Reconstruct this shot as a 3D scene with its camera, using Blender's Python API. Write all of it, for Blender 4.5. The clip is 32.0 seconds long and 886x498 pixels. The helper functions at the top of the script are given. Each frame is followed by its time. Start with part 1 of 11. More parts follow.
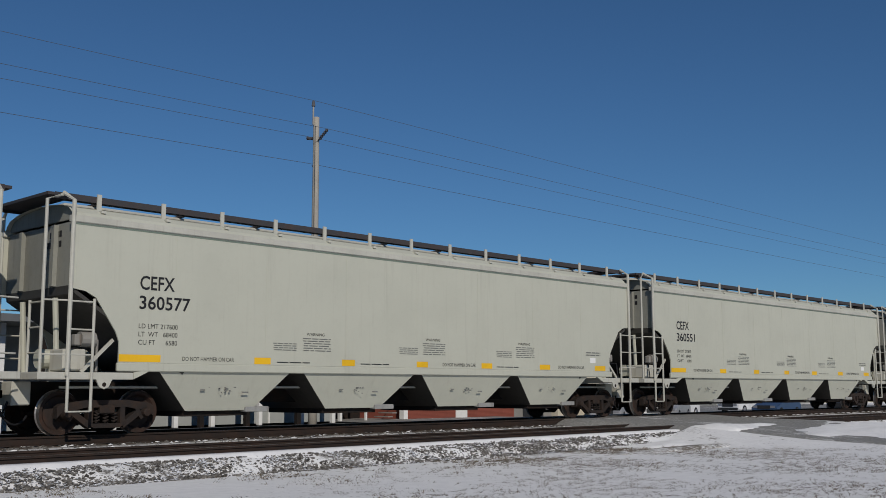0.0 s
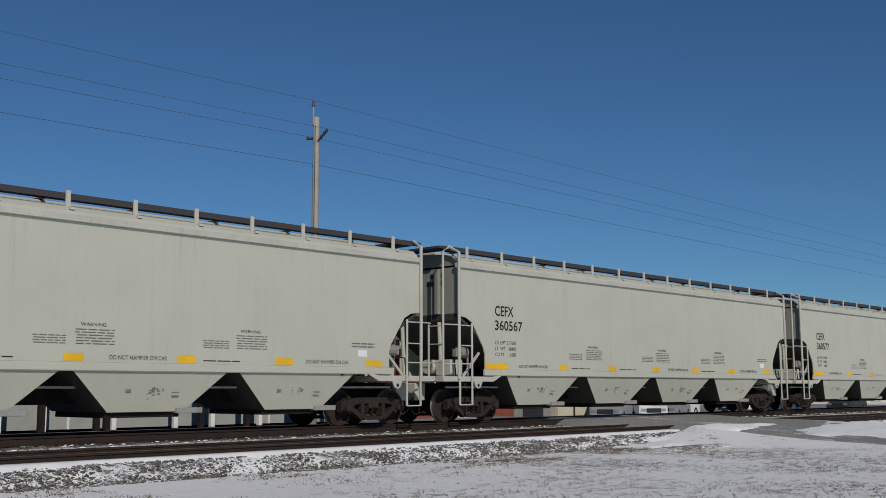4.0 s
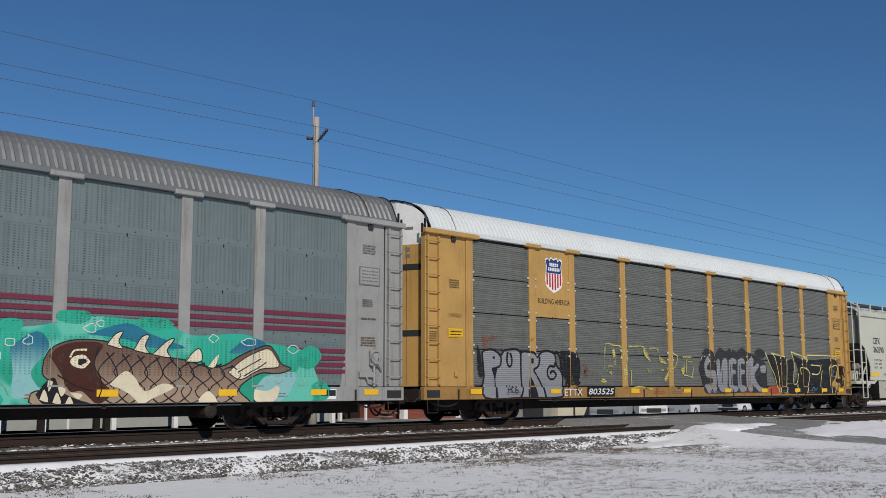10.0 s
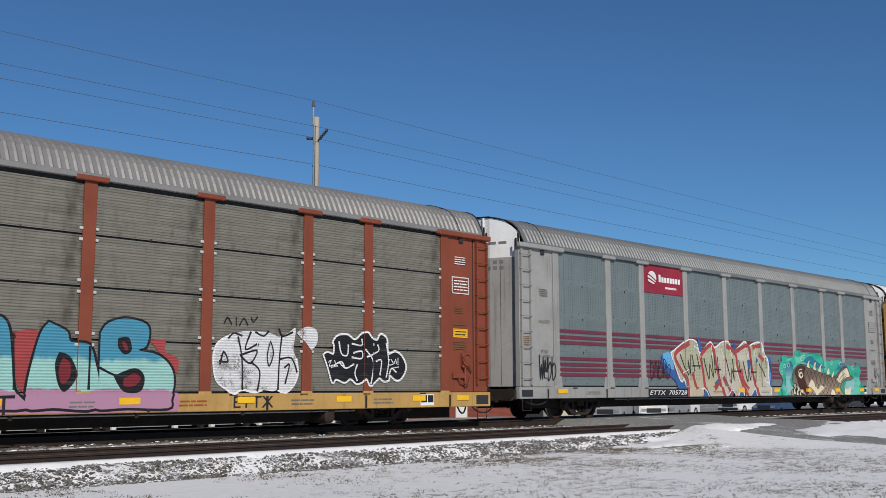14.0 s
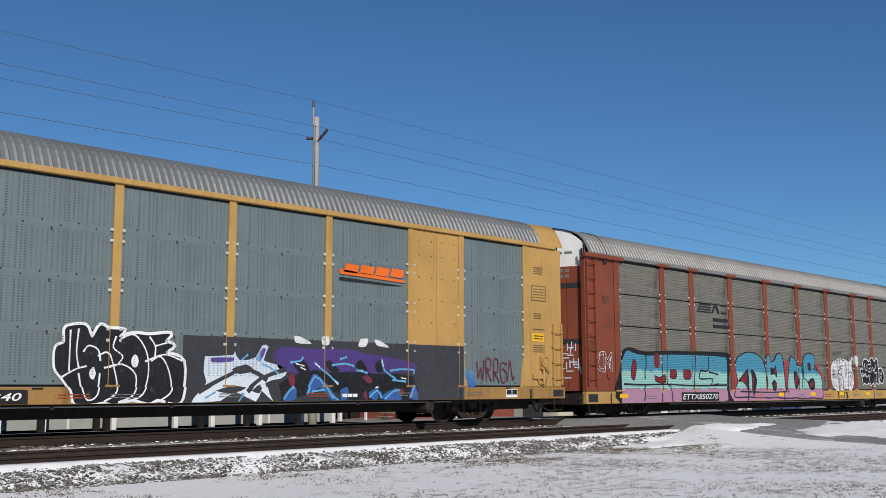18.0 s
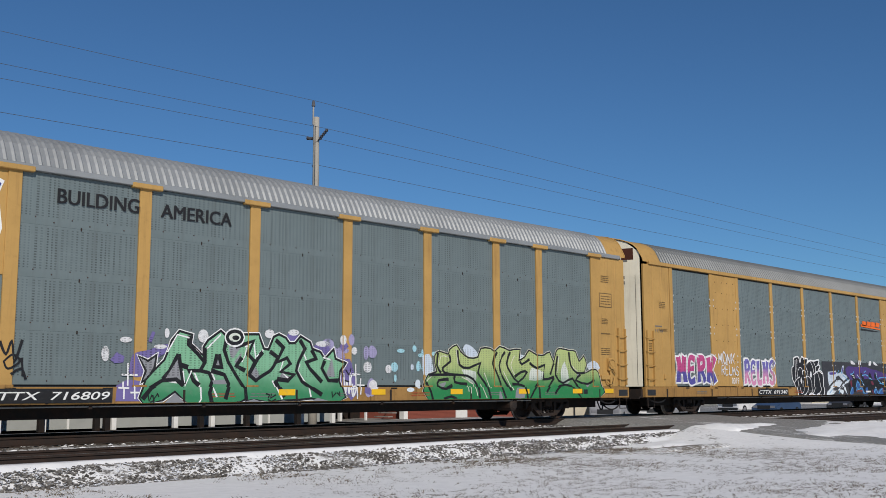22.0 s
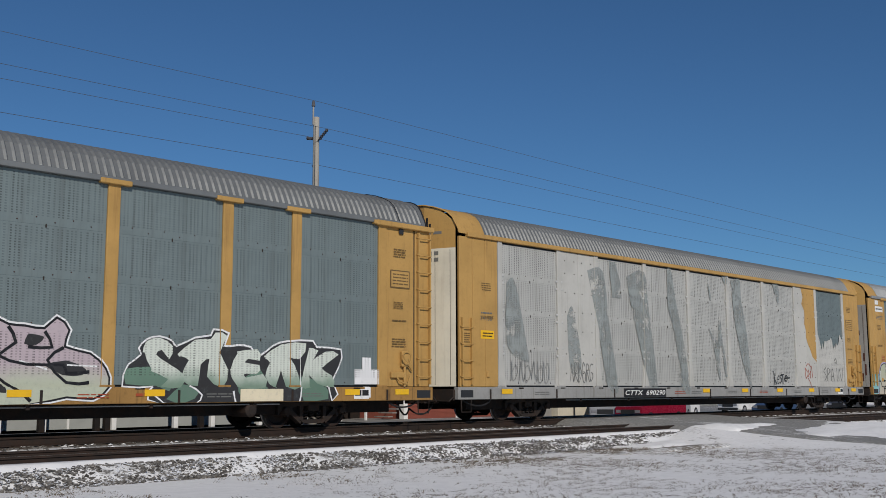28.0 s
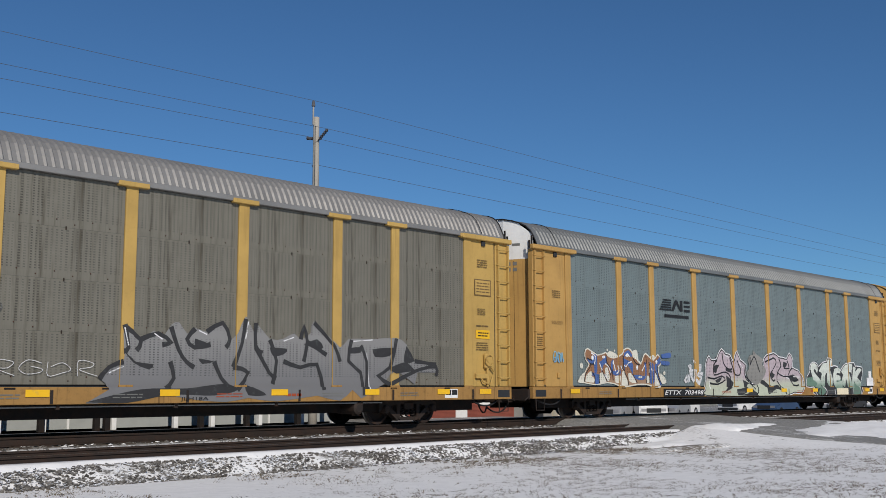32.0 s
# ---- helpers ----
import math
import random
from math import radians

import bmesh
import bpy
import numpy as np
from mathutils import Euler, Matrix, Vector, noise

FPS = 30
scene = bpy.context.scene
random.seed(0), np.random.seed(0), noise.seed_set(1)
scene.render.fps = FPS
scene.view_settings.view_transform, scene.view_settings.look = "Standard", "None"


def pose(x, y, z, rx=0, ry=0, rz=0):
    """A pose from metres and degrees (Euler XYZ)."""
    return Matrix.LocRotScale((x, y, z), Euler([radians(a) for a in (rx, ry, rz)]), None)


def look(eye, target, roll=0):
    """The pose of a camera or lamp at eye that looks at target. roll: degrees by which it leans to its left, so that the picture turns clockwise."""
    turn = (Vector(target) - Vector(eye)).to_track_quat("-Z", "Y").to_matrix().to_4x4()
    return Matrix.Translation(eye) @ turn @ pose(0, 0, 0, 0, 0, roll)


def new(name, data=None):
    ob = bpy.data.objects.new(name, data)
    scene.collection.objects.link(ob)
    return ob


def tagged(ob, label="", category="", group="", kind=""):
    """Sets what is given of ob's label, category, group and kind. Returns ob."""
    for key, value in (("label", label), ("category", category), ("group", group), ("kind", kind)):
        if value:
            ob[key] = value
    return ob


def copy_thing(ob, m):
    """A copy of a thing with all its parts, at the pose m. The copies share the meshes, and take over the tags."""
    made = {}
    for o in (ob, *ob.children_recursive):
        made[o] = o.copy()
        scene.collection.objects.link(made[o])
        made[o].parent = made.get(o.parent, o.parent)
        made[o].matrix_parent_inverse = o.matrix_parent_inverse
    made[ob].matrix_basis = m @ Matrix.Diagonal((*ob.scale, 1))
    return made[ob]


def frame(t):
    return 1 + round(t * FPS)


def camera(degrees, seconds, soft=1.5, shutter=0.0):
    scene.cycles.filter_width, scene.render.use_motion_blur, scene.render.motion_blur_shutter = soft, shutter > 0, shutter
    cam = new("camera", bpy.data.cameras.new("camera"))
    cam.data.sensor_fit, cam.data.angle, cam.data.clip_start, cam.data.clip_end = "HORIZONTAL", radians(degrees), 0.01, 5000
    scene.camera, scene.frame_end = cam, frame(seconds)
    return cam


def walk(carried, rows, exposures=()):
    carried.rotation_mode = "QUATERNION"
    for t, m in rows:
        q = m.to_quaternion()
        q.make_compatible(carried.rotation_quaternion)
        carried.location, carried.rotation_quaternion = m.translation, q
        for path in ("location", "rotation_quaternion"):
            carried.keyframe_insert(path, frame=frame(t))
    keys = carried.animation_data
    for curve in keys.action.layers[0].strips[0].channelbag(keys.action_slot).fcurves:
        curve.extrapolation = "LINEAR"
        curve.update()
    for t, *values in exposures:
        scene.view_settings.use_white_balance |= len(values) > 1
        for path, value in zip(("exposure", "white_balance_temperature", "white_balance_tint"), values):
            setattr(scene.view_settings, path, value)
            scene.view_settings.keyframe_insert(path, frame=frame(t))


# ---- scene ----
EYE = (0.0, -21.35, 0.9)
AIM = (0.71585, 0.68535, 0.1334)
cam = camera(45.81, 32.0, soft=0.85)
POSE = look(EYE, [e + 10 * a for e, a in zip(EYE, AIM)], roll=-0.16)
walk(cam, [(0.0, POSE), (32.0, POSE)], exposures=[(0.0, -0.45), (3.0, -0.45), (6.0, -0.42), (7.0, -0.42), (9.0, -0.16), (11.0, -0.14), (13.0, -0.03), (17.0, 0.08), (19.0, 0.05), (20.0, -0.07), (21.0, -0.05), (23.0, -0.1), (25.0, -0.2), (28.0, -0.3), (30.0, -0.08), (32.0, -0.06)])

# ---- light ----
SUN_FROM = Vector((-0.40, -0.75, 0.52)).normalized()
world = bpy.data.worlds.new("sky")
scene.world = world
world.use_nodes = True
wn = world.node_tree
wn.nodes.clear()
sky = wn.nodes.new("ShaderNodeTexSky")
sky.sky_type = "NISHITA"
sky.sun_disc = False
sky.sun_elevation = math.asin(SUN_FROM.z)
sky.sun_rotation = math.atan2(SUN_FROM.x, SUN_FROM.y)
sky.altitude = 1500.0
sky.air_density, sky.dust_density, sky.ozone_density = 1.0, 0.0, 2.0
bg = wn.nodes.new("ShaderNodeBackground")
bg.inputs["Strength"].default_value = 0.065
wo = wn.nodes.new("ShaderNodeOutputWorld")
tint = wn.nodes.new("ShaderNodeMix")
tint.data_type, tint.blend_type = "RGBA", "MULTIPLY"
tint.inputs[0].default_value = 1.0
tint.inputs[7].default_value = (0.52, 0.86, 1.15, 1.0)
wn.links.new(sky.outputs[0], tint.inputs[6])
wn.links.new(tint.outputs[2], bg.inputs[0])
wn.links.new(bg.outputs[0], wo.inputs[0])
sun = new("sun", bpy.data.lights.new("sun", "SUN"))
sun.data.energy = 3.45
sun.data.angle = radians(0.5)
sun.data.color = (1.0, 0.93, 0.84)
sun.matrix_world = look(SUN_FROM * 100, (0, 0, 0))


# ---- materials ----
class Nodes:
    """A short way to write node trees."""

    def __init__(self, name, made=None):
        self.mat = made or bpy.data.materials.new(name)
        self.mat.use_nodes = True
        self.tree = self.mat.node_tree
        if made:
            self.bsdf = next(k for k in self.tree.nodes if k.type == "BSDF_PRINCIPLED")
            self.coord = self.tree.nodes.new("ShaderNodeTexCoord")
            return
        self.tree.nodes.clear()
        self.out = self.tree.nodes.new("ShaderNodeOutputMaterial")
        self.bsdf = self.tree.nodes.new("ShaderNodeBsdfPrincipled")
        self.tree.links.new(self.bsdf.outputs[0], self.out.inputs[0])
        self.coord = self.tree.nodes.new("ShaderNodeTexCoord")

    def put(self, value, socket):
        if hasattr(value, "is_output"):
            self.tree.links.new(value, socket)
        elif isinstance(value, tuple) and len(value) == 3 and socket.type == "RGBA":
            socket.default_value = (*value, 1)
        else:
            socket.default_value = value

    def mapped(self, scale, source="Object"):
        n = self.tree.nodes.new("ShaderNodeMapping")
        self.put(self.coord.outputs[source], n.inputs["Vector"])
        n.inputs["Scale"].default_value = scale if isinstance(scale, tuple) else (scale,) * 3
        return n.outputs[0]

    def noise(self, scale, detail=4.0, rough=0.6, source="Object"):
        n = self.tree.nodes.new("ShaderNodeTexNoise")
        self.put(self.mapped(scale, source), n.inputs["Vector"])
        n.inputs["Scale"].default_value, n.inputs["Detail"].default_value, n.inputs["Roughness"].default_value = 1.0, detail, rough
        return n.outputs["Fac"]

    def math(self, op, a, b=0.0, c=0.0, clamp=False):
        n = self.tree.nodes.new("ShaderNodeMath")
        n.operation, n.use_clamp = op, clamp
        for v, s in zip((a, b, c), n.inputs):
            self.put(v, s)
        return n.outputs[0]

    def band(self, value, low, high):
        n = self.tree.nodes.new("ShaderNodeMapRange")
        n.interpolation_type = "SMOOTHSTEP"
        self.put(value, n.inputs[0])
        n.inputs[1].default_value, n.inputs[2].default_value = low, high
        return n.outputs[0]

    def mix(self, fac, a, b):
        n = self.tree.nodes.new("ShaderNodeMix")
        n.data_type = "RGBA"
        self.put(fac, n.inputs[0])
        self.put(a, n.inputs[6])
        self.put(b, n.inputs[7])
        return n.outputs[2]

    def axes(self, source="Object"):
        n = self.tree.nodes.new("ShaderNodeSeparateXYZ")
        self.put(self.coord.outputs[source], n.inputs[0])
        return n.outputs

    def holes(self, low, strength):
        """Punched holes in upright columns, four tiers high, from the height low upwards."""
        ax = self.axes()
        gx = self.math("ABSOLUTE", self.math("SUBTRACT", self.math("FRACT", self.math("MULTIPLY_ADD", self.noise((2.3, 0.0, 0.0), 2, 0.5), 2.4, self.math("MULTIPLY", ax[0], 9.4))), 0.5))
        gz = self.math("ABSOLUTE", self.math("SUBTRACT", self.math("FRACT", self.math("MULTIPLY", ax[2], 19.0)), 0.5))
        dots = self.math("MULTIPLY", self.math("LESS_THAN", gx, 0.2), self.math("LESS_THAN", gz, 0.25))
        rows = self.math("MULTIPLY_ADD", self.band(self.noise((4.1, 0.0, 1.0), 3, 0.65), 0.40, 0.66), 0.62, 0.38)
        tier = self.math("FRACT", self.math("MULTIPLY", self.math("SUBTRACT", ax[2], low), 0.975))
        plain = self.math("MULTIPLY", self.math("GREATER_THAN", tier, 0.17), self.math("MULTIPLY", self.math("LESS_THAN", tier, 0.97), self.math("GREATER_THAN", ax[2], low)))
        return self.math("MULTIPLY", self.math("MULTIPLY", dots, rows), self.math("MULTIPLY", plain, strength))

    def done(self, color, rough=0.6, metal=0.0, bump=None, strength=0.3, distance=0.01):
        self.put(color, self.bsdf.inputs["Base Color"])
        self.put(rough, self.bsdf.inputs["Roughness"])
        self.put(metal, self.bsdf.inputs["Metallic"])
        self.bsdf.inputs["Specular IOR Level"].default_value = 0.22
        if bump is not None:
            n = self.tree.nodes.new("ShaderNodeBump")
            n.inputs["Strength"].default_value, n.inputs["Distance"].default_value = strength, distance
            self.put(bump, n.inputs["Height"])
            self.put(n.outputs[0], self.bsdf.inputs["Normal"])
        return self.mat


def scaled(c, k):
    return tuple(min(1.0, v * k) for v in c)


def paint(name, c, dirt=(0.16, 0.13, 0.10), amount=0.35, rough=0.55, metal=0.0, streaks=True, blotch=0.86):
    """Weathered paint: blotches, fine grain and rain streaks."""
    n = Nodes(name)
    big = n.noise(0.7, 5, 0.65)
    fine = n.noise(9.0, 6, 0.7)
    col = n.mix(n.band(big, 0.35, 0.75), scaled(c, 1.05 if blotch < 0.9 else 1.01), scaled(c, blotch))
    col = n.mix(n.math("MULTIPLY", n.band(fine, 0.5, 0.8), amount * 0.5), col, dirt)
    if streaks:
        run = n.noise((7.0, 7.0, 0.35), 4, 0.7)
        col = n.mix(n.math("MULTIPLY", n.band(run, 0.52, 0.78), amount), col, dirt)
    return n.done(col, n.math("MULTIPLY_ADD", fine, 0.25, rough - 0.1), metal, fine, 0.12, 0.004)


def rusty(name, c, rust=(0.10, 0.045, 0.02), amount=0.5, rough=0.75):
    n = Nodes(name)
    a = n.noise(3.0, 6, 0.7)
    b = n.noise(26.0, 5, 0.7)
    col = n.mix(n.math("MULTIPLY", n.band(a, 0.4, 0.65), amount), c, rust)
    col = n.mix(n.math("MULTIPLY", n.band(b, 0.45, 0.8), 0.5), col, scaled(c, 0.55))
    return n.done(col, rough, 0.0, b, 0.4, 0.006)


def perforated(name, c, dirt=(0.10, 0.105, 0.10), amount=0.3, hole=0.5):
    """Galvanised rack panel with punched holes in upright rows."""
    n = Nodes(name)
    big = n.noise(0.55, 5, 0.65)
    run = n.noise((5.0, 5.0, 0.3), 4, 0.7)
    fine = n.noise(14.0, 5, 0.7)
    col = n.mix(n.band(big, 0.3, 0.75), scaled(c, 1.1), scaled(c, 0.85))
    col = n.mix(n.math("MULTIPLY", n.band(run, 0.45, 0.75), amount), col, dirt)
    col = n.mix(n.math("MULTIPLY", n.band(fine, 0.5, 0.8), 0.15), col, scaled(c, 1.35))
    smear = n.noise((0.5, 0.5, 7.0), 4, 0.6)
    col = n.mix(n.math("MULTIPLY", n.band(smear, 0.5, 0.72), 0.22), col, scaled(c, 1.4))
    dots = n.holes(0.0, hole + 0.16)
    col = n.mix(dots, col, (0.022, 0.022, 0.022))
    return n.done(col, 0.55, 0.15, fine, 0.1, 0.003)


def ribbed_grime(name, light, dark, amount):
    """Galvanised ribs, dull along some ribs, with broad sooty stains."""
    n = Nodes(name)
    along = n.noise((0.5, 0.5, 24.0), 4, 0.65)
    broad = n.noise((0.8, 0.8, 0.30), 5, 0.7)
    fine = n.noise((9.0, 9.0, 30.0), 5, 0.7)
    col = n.mix(n.band(along, 0.35, 0.7), light, scaled(light, 0.66))
    col = n.mix(n.math("MULTIPLY", n.band(broad, 0.42, 0.72), amount), col, dark)
    col = n.mix(n.math("MULTIPLY", n.band(fine, 0.5, 0.8), 0.25), col, scaled(light, 1.35))
    return n.done(col, 0.5, 0.25, fine, 0.12, 0.004)


def two_tone(name, low, high, z0, z1, third=None, specks=0.25):
    """Spray paint fading upwards from one colour into another."""
    n = Nodes(name)
    ax = n.axes()
    wob = n.math("MULTIPLY_ADD", n.noise(1.6, 4, 0.6), 0.5, -0.25)
    h = n.band(n.math("ADD", ax[2], wob), z0, z1)
    col = n.mix(h, low, high)
    if third:
        col = n.mix(n.band(n.noise(0.9, 2, 0.5), 0.52, 0.60), col, third)
    fine = n.noise(12.0, 5, 0.7)
    col = n.mix(n.math("MULTIPLY", n.band(fine, 0.5, 0.75), specks), col, (0.2, 0.2, 0.19))
    return n.done(col, 0.55, 0.0, fine, 0.1, 0.003)


def three_tone(name, low, mid, high, z0, z1):
    """Spray paint in three bands with scalloped borders."""
    n = Nodes(name)
    h = n.math("ADD", n.axes()[2], n.math("MULTIPLY_ADD", n.noise((3.0, 3.0, 1.0), 3, 0.6), 0.3, -0.15))
    col = n.mix(n.band(h, z0 - 0.02, z0 + 0.02), low, n.mix(n.band(h, z1 - 0.03, z1 + 0.10), mid, high))
    fine = n.noise(12.0, 5, 0.7)
    col = n.mix(n.math("MULTIPLY", n.band(fine, 0.5, 0.75), 0.22), col, (0.2, 0.2, 0.19))
    return n.done(col, 0.55, 0.0, fine, 0.1, 0.003)


def ground_mix(name, c, snow_low, snow_high, scale=(1.0, 1.0, 1.0), grain=18.0, bump=0.02, second=None, weights=(0.75, 0.45, 0.38), clear=0.0):
    """Bare ground half covered by blown snow."""
    n = Nodes(name)
    a = n.noise(tuple(0.45 * s for s in scale), 8, 0.7)
    b = n.noise(tuple(grain * s for s in scale), 6, 0.75)
    d = n.noise(tuple(3.5 * s for s in scale), 6, 0.7)
    base = n.mix(n.band(b, 0.3, 0.7), scaled(c, 0.55), scaled(c, 1.35))
    if second:
        base = n.mix(n.band(d, 0.45, 0.6), base, second)
    m = n.math("ADD", n.math("MULTIPLY", a, weights[0]), n.math("ADD", n.math("MULTIPLY", d, weights[1]), n.math("MULTIPLY", b, weights[2])))
    snow = n.band(m, snow_low, snow_high)
    if clear:
        # wagons passing over keep the middle of the track swept
        snow = n.math("MULTIPLY", snow, n.band(n.math("ABSOLUTE", n.axes()[1]), clear - 0.4, clear))
    white = n.mix(n.band(d, 0.3, 0.7), (0.885, 0.875, 0.86), (0.79, 0.782, 0.768))
    return n.done(n.mix(snow, base, white), 0.85, 0.0, m, 0.6, bump)


M = {}
M["hopper"] = paint("hopper_grey_paint", (0.495, 0.495, 0.415), amount=0.12, blotch=0.95)
# wagon ends: dirt, plus the dimmer grazing light painted into a darker grey
M["hopper_end"] = paint("grimy_shaded_end_sheet", (0.27, 0.27, 0.235), (0.10, 0.09, 0.08), 0.5)
M["hopper_light"] = paint("hopper_frame_paint", (0.49, 0.48, 0.42), amount=0.25)
# slope sheets: dusty, and near-black to put the shade under them into colour
M["hopper_grime_shade"] = paint("dusty_shaded_slope_sheet", (0.055, 0.052, 0.047), (0.03, 0.027, 0.024), 0.5)
M["board"] = rusty("dark_grating", (0.05, 0.05, 0.055), amount=0.2)
M["yellow"] = paint("armour_yellow_paint", (0.46, 0.275, 0.088), (0.15, 0.075, 0.035), 0.45)
M["yellow_sill"] = paint("grimy_yellow_sill", (0.33, 0.185, 0.06), (0.065, 0.036, 0.02), 0.9, rough=0.7)
M["yellow_dull"] = paint("faded_yellow_paint", (0.46, 0.28, 0.09), (0.12, 0.08, 0.05), 0.5)
M["yellow_light"] = paint("light_yellow_paint", (0.47, 0.305, 0.092), (0.17, 0.10, 0.04), 0.42)
M["yellow_mark"] = paint("reflective_yellow", (0.80, 0.46, 0.02), amount=0.1, streaks=False)
M["silver"] = paint("silver_grey_paint", (0.30, 0.297, 0.285), (0.11, 0.09, 0.07), 0.6)
M["silver_dirty"] = paint("rust_stained_silver", (0.26, 0.25, 0.23), (0.12, 0.07, 0.04), 0.6)
M["brown"] = paint("boxcar_red_paint", (0.21, 0.055, 0.03), (0.07, 0.03, 0.02), 0.35)
M["brown_dark"] = paint("dark_brown_rust", (0.065, 0.022, 0.014), (0.03, 0.015, 0.01), 0.4)
M["white"] = paint("white_paint", (0.74, 0.74, 0.72), (0.35, 0.33, 0.3), 0.25)
M["cream"] = paint("cream_paint", (0.70, 0.66, 0.54), (0.35, 0.28, 0.2), 0.3)
M["black"] = paint("black_paint", (0.018, 0.018, 0.02), (0.06, 0.05, 0.045), 0.3)
M["under"] = rusty("underframe_dirt", (0.016, 0.014, 0.013), (0.05, 0.025, 0.014), amount=0.35, rough=0.9)
M["truck"] = rusty("cast_steel", (0.026, 0.021, 0.019), (0.055, 0.03, 0.018), 0.5)
M["wheel"] = rusty("wheel_steel", (0.030, 0.022, 0.019), (0.065, 0.032, 0.02), 0.6)
M["tread"] = paint("worn_tread", (0.30, 0.28, 0.27), amount=0.2, rough=0.35, metal=0.8, streaks=False)
M["roof_white"] = paint("roof_white", (0.60, 0.625, 0.615), (0.45, 0.44, 0.41), 0.12, streaks=False, blotch=0.93)
M["roof_grey"] = paint("roof_galvanised", (0.22, 0.226, 0.222), (0.11, 0.115, 0.11), 0.3, rough=0.52, metal=0.5, streaks=False)
M["roof_silver"] = paint("roof_bright_galvanised", (0.33, 0.34, 0.34), (0.18, 0.19, 0.18), 0.3, rough=0.54, metal=0.45, streaks=False)
M["roof_dull"] = paint("roof_weathered", (0.29, 0.28, 0.265), (0.13, 0.11, 0.09), 0.4, rough=0.54, metal=0.5, streaks=False)
M["rib"] = ribbed_grime("ribbed_panel_grey", (0.205, 0.21, 0.19), (0.10, 0.097, 0.083), 0.6)
M["rib_dirty"] = ribbed_grime("ribbed_panel_brown_grey", (0.25, 0.235, 0.195), (0.055, 0.045, 0.034), 0.9)
M["perf"] = perforated("perforated_panel_blue_grey", (0.155, 0.192, 0.195))
M["perf_ns"] = perforated("perforated_panel_slate", (0.168, 0.208, 0.210), amount=0.35)
M["perf_dirty"] = perforated("perforated_panel_brown_grey", (0.175, 0.165, 0.135), (0.065, 0.055, 0.038), 0.8)
M["perf_white"] = perforated("perforated_panel_overpainted", (0.455, 0.45, 0.42), (0.27, 0.265, 0.24), 0.45, 0.75)
M["clip"] = paint("bracket_white", (0.50, 0.50, 0.49), amount=0.3, streaks=False)
M["rail"] = rusty("rail_steel", (0.030, 0.022, 0.018), (0.055, 0.030, 0.020), 0.5)
M["tie"] = rusty("creosoted_wood", (0.06, 0.048, 0.038), (0.10, 0.08, 0.06), 0.5, 0.9)


def stones_material():
    n = Nodes("ballast_stone")
    g = n.tree.nodes.new("ShaderNodeNewGeometry")
    r = g.outputs["Random Per Island"]
    col = n.mix(r, (0.055, 0.05, 0.046), (0.21, 0.195, 0.175))
    up = n.tree.nodes.new("ShaderNodeSeparateXYZ")
    n.put(g.outputs["Normal"], up.inputs[0])
    dust = n.math("MULTIPLY", n.band(up.outputs[2], 0.55, 0.85), n.band(n.math("ADD", n.noise(1.9, 6, 0.75), n.math("MULTIPLY", n.band(n.math("MULTIPLY", n.axes()[1], -1.0), 4.7, 5.1), 0.03)), 0.53, 0.60))
    b = n.noise(40.0, 4, 0.7)
    return n.done(n.mix(dust, col, (0.78, 0.80, 0.84)), 0.9, 0.0, b, 0.5, 0.004)


M["stone"] = stones_material()
M["ballast"] = ground_mix("ballast_gravel", (0.20, 0.188, 0.172), 0.655, 0.775, grain=22.0, clear=1.7)
M["ground"] = ground_mix("winter_lawn", (0.20, 0.165, 0.125), 0.665, 0.785, grain=11.0, second=(0.27, 0.235, 0.185), weights=(0.6, 0.5, 0.6))
M["verge"] = ground_mix("snowy_verge", (0.20, 0.17, 0.13), 0.70, 0.83, grain=13.0, weights=(0.6, 0.5, 0.6))
M["gravel"] = ground_mix("bare_gravel", (0.19, 0.165, 0.135), 0.80, 0.95, grain=16.0, weights=(0.6, 0.5, 0.6))
M["asphalt"] = ground_mix("snow_dusted_asphalt", (0.26, 0.255, 0.24), 0.83, 0.99, (0.8, 0.4, 1.0), 30.0, 0.006)
M["snow"] = ground_mix("drifted_snow", (0.35, 0.33, 0.30), 0.44, 0.60, grain=10.0, bump=0.012)
M["pole"] = paint("weathered_pole_wood", (0.40, 0.37, 0.32), (0.13, 0.11, 0.09), 0.6, 0.9)
M["porcelain"] = paint("insulator_grey", (0.10, 0.10, 0.11), amount=0.1, streaks=False)
M["wire"] = paint("aluminium_wire", (0.09, 0.095, 0.10), amount=0.1, streaks=False)
M["siding"] = paint("pale_metal_siding", (0.36, 0.375, 0.36), (0.3, 0.3, 0.28), 0.2)
M["siding_white"] = paint("white_trim", (0.78, 0.78, 0.76), amount=0.1)
M["brickwall"] = paint("red_brick_paint", (0.28, 0.085, 0.06), (0.15, 0.07, 0.05), 0.35)
M["concrete"] = paint("concrete", (0.27, 0.26, 0.24), amount=0.3)
M["cream_wall"] = paint("cream_stucco", (0.62, 0.57, 0.45), amount=0.15)
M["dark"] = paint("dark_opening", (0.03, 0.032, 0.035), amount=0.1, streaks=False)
M["glass"] = paint("window_glass", (0.05, 0.06, 0.07), amount=0.05, rough=0.15, streaks=False)
M["car_silver"] = paint("silver_car_paint", (0.42, 0.43, 0.45), amount=0.1, rough=0.35, metal=0.3, streaks=False)
M["car_white"] = paint("white_car_paint", (0.75, 0.76, 0.77), amount=0.1, rough=0.35, streaks=False)
M["car_blue"] = paint("blue_car_paint", (0.05, 0.09, 0.18), amount=0.1, rough=0.35, streaks=False)
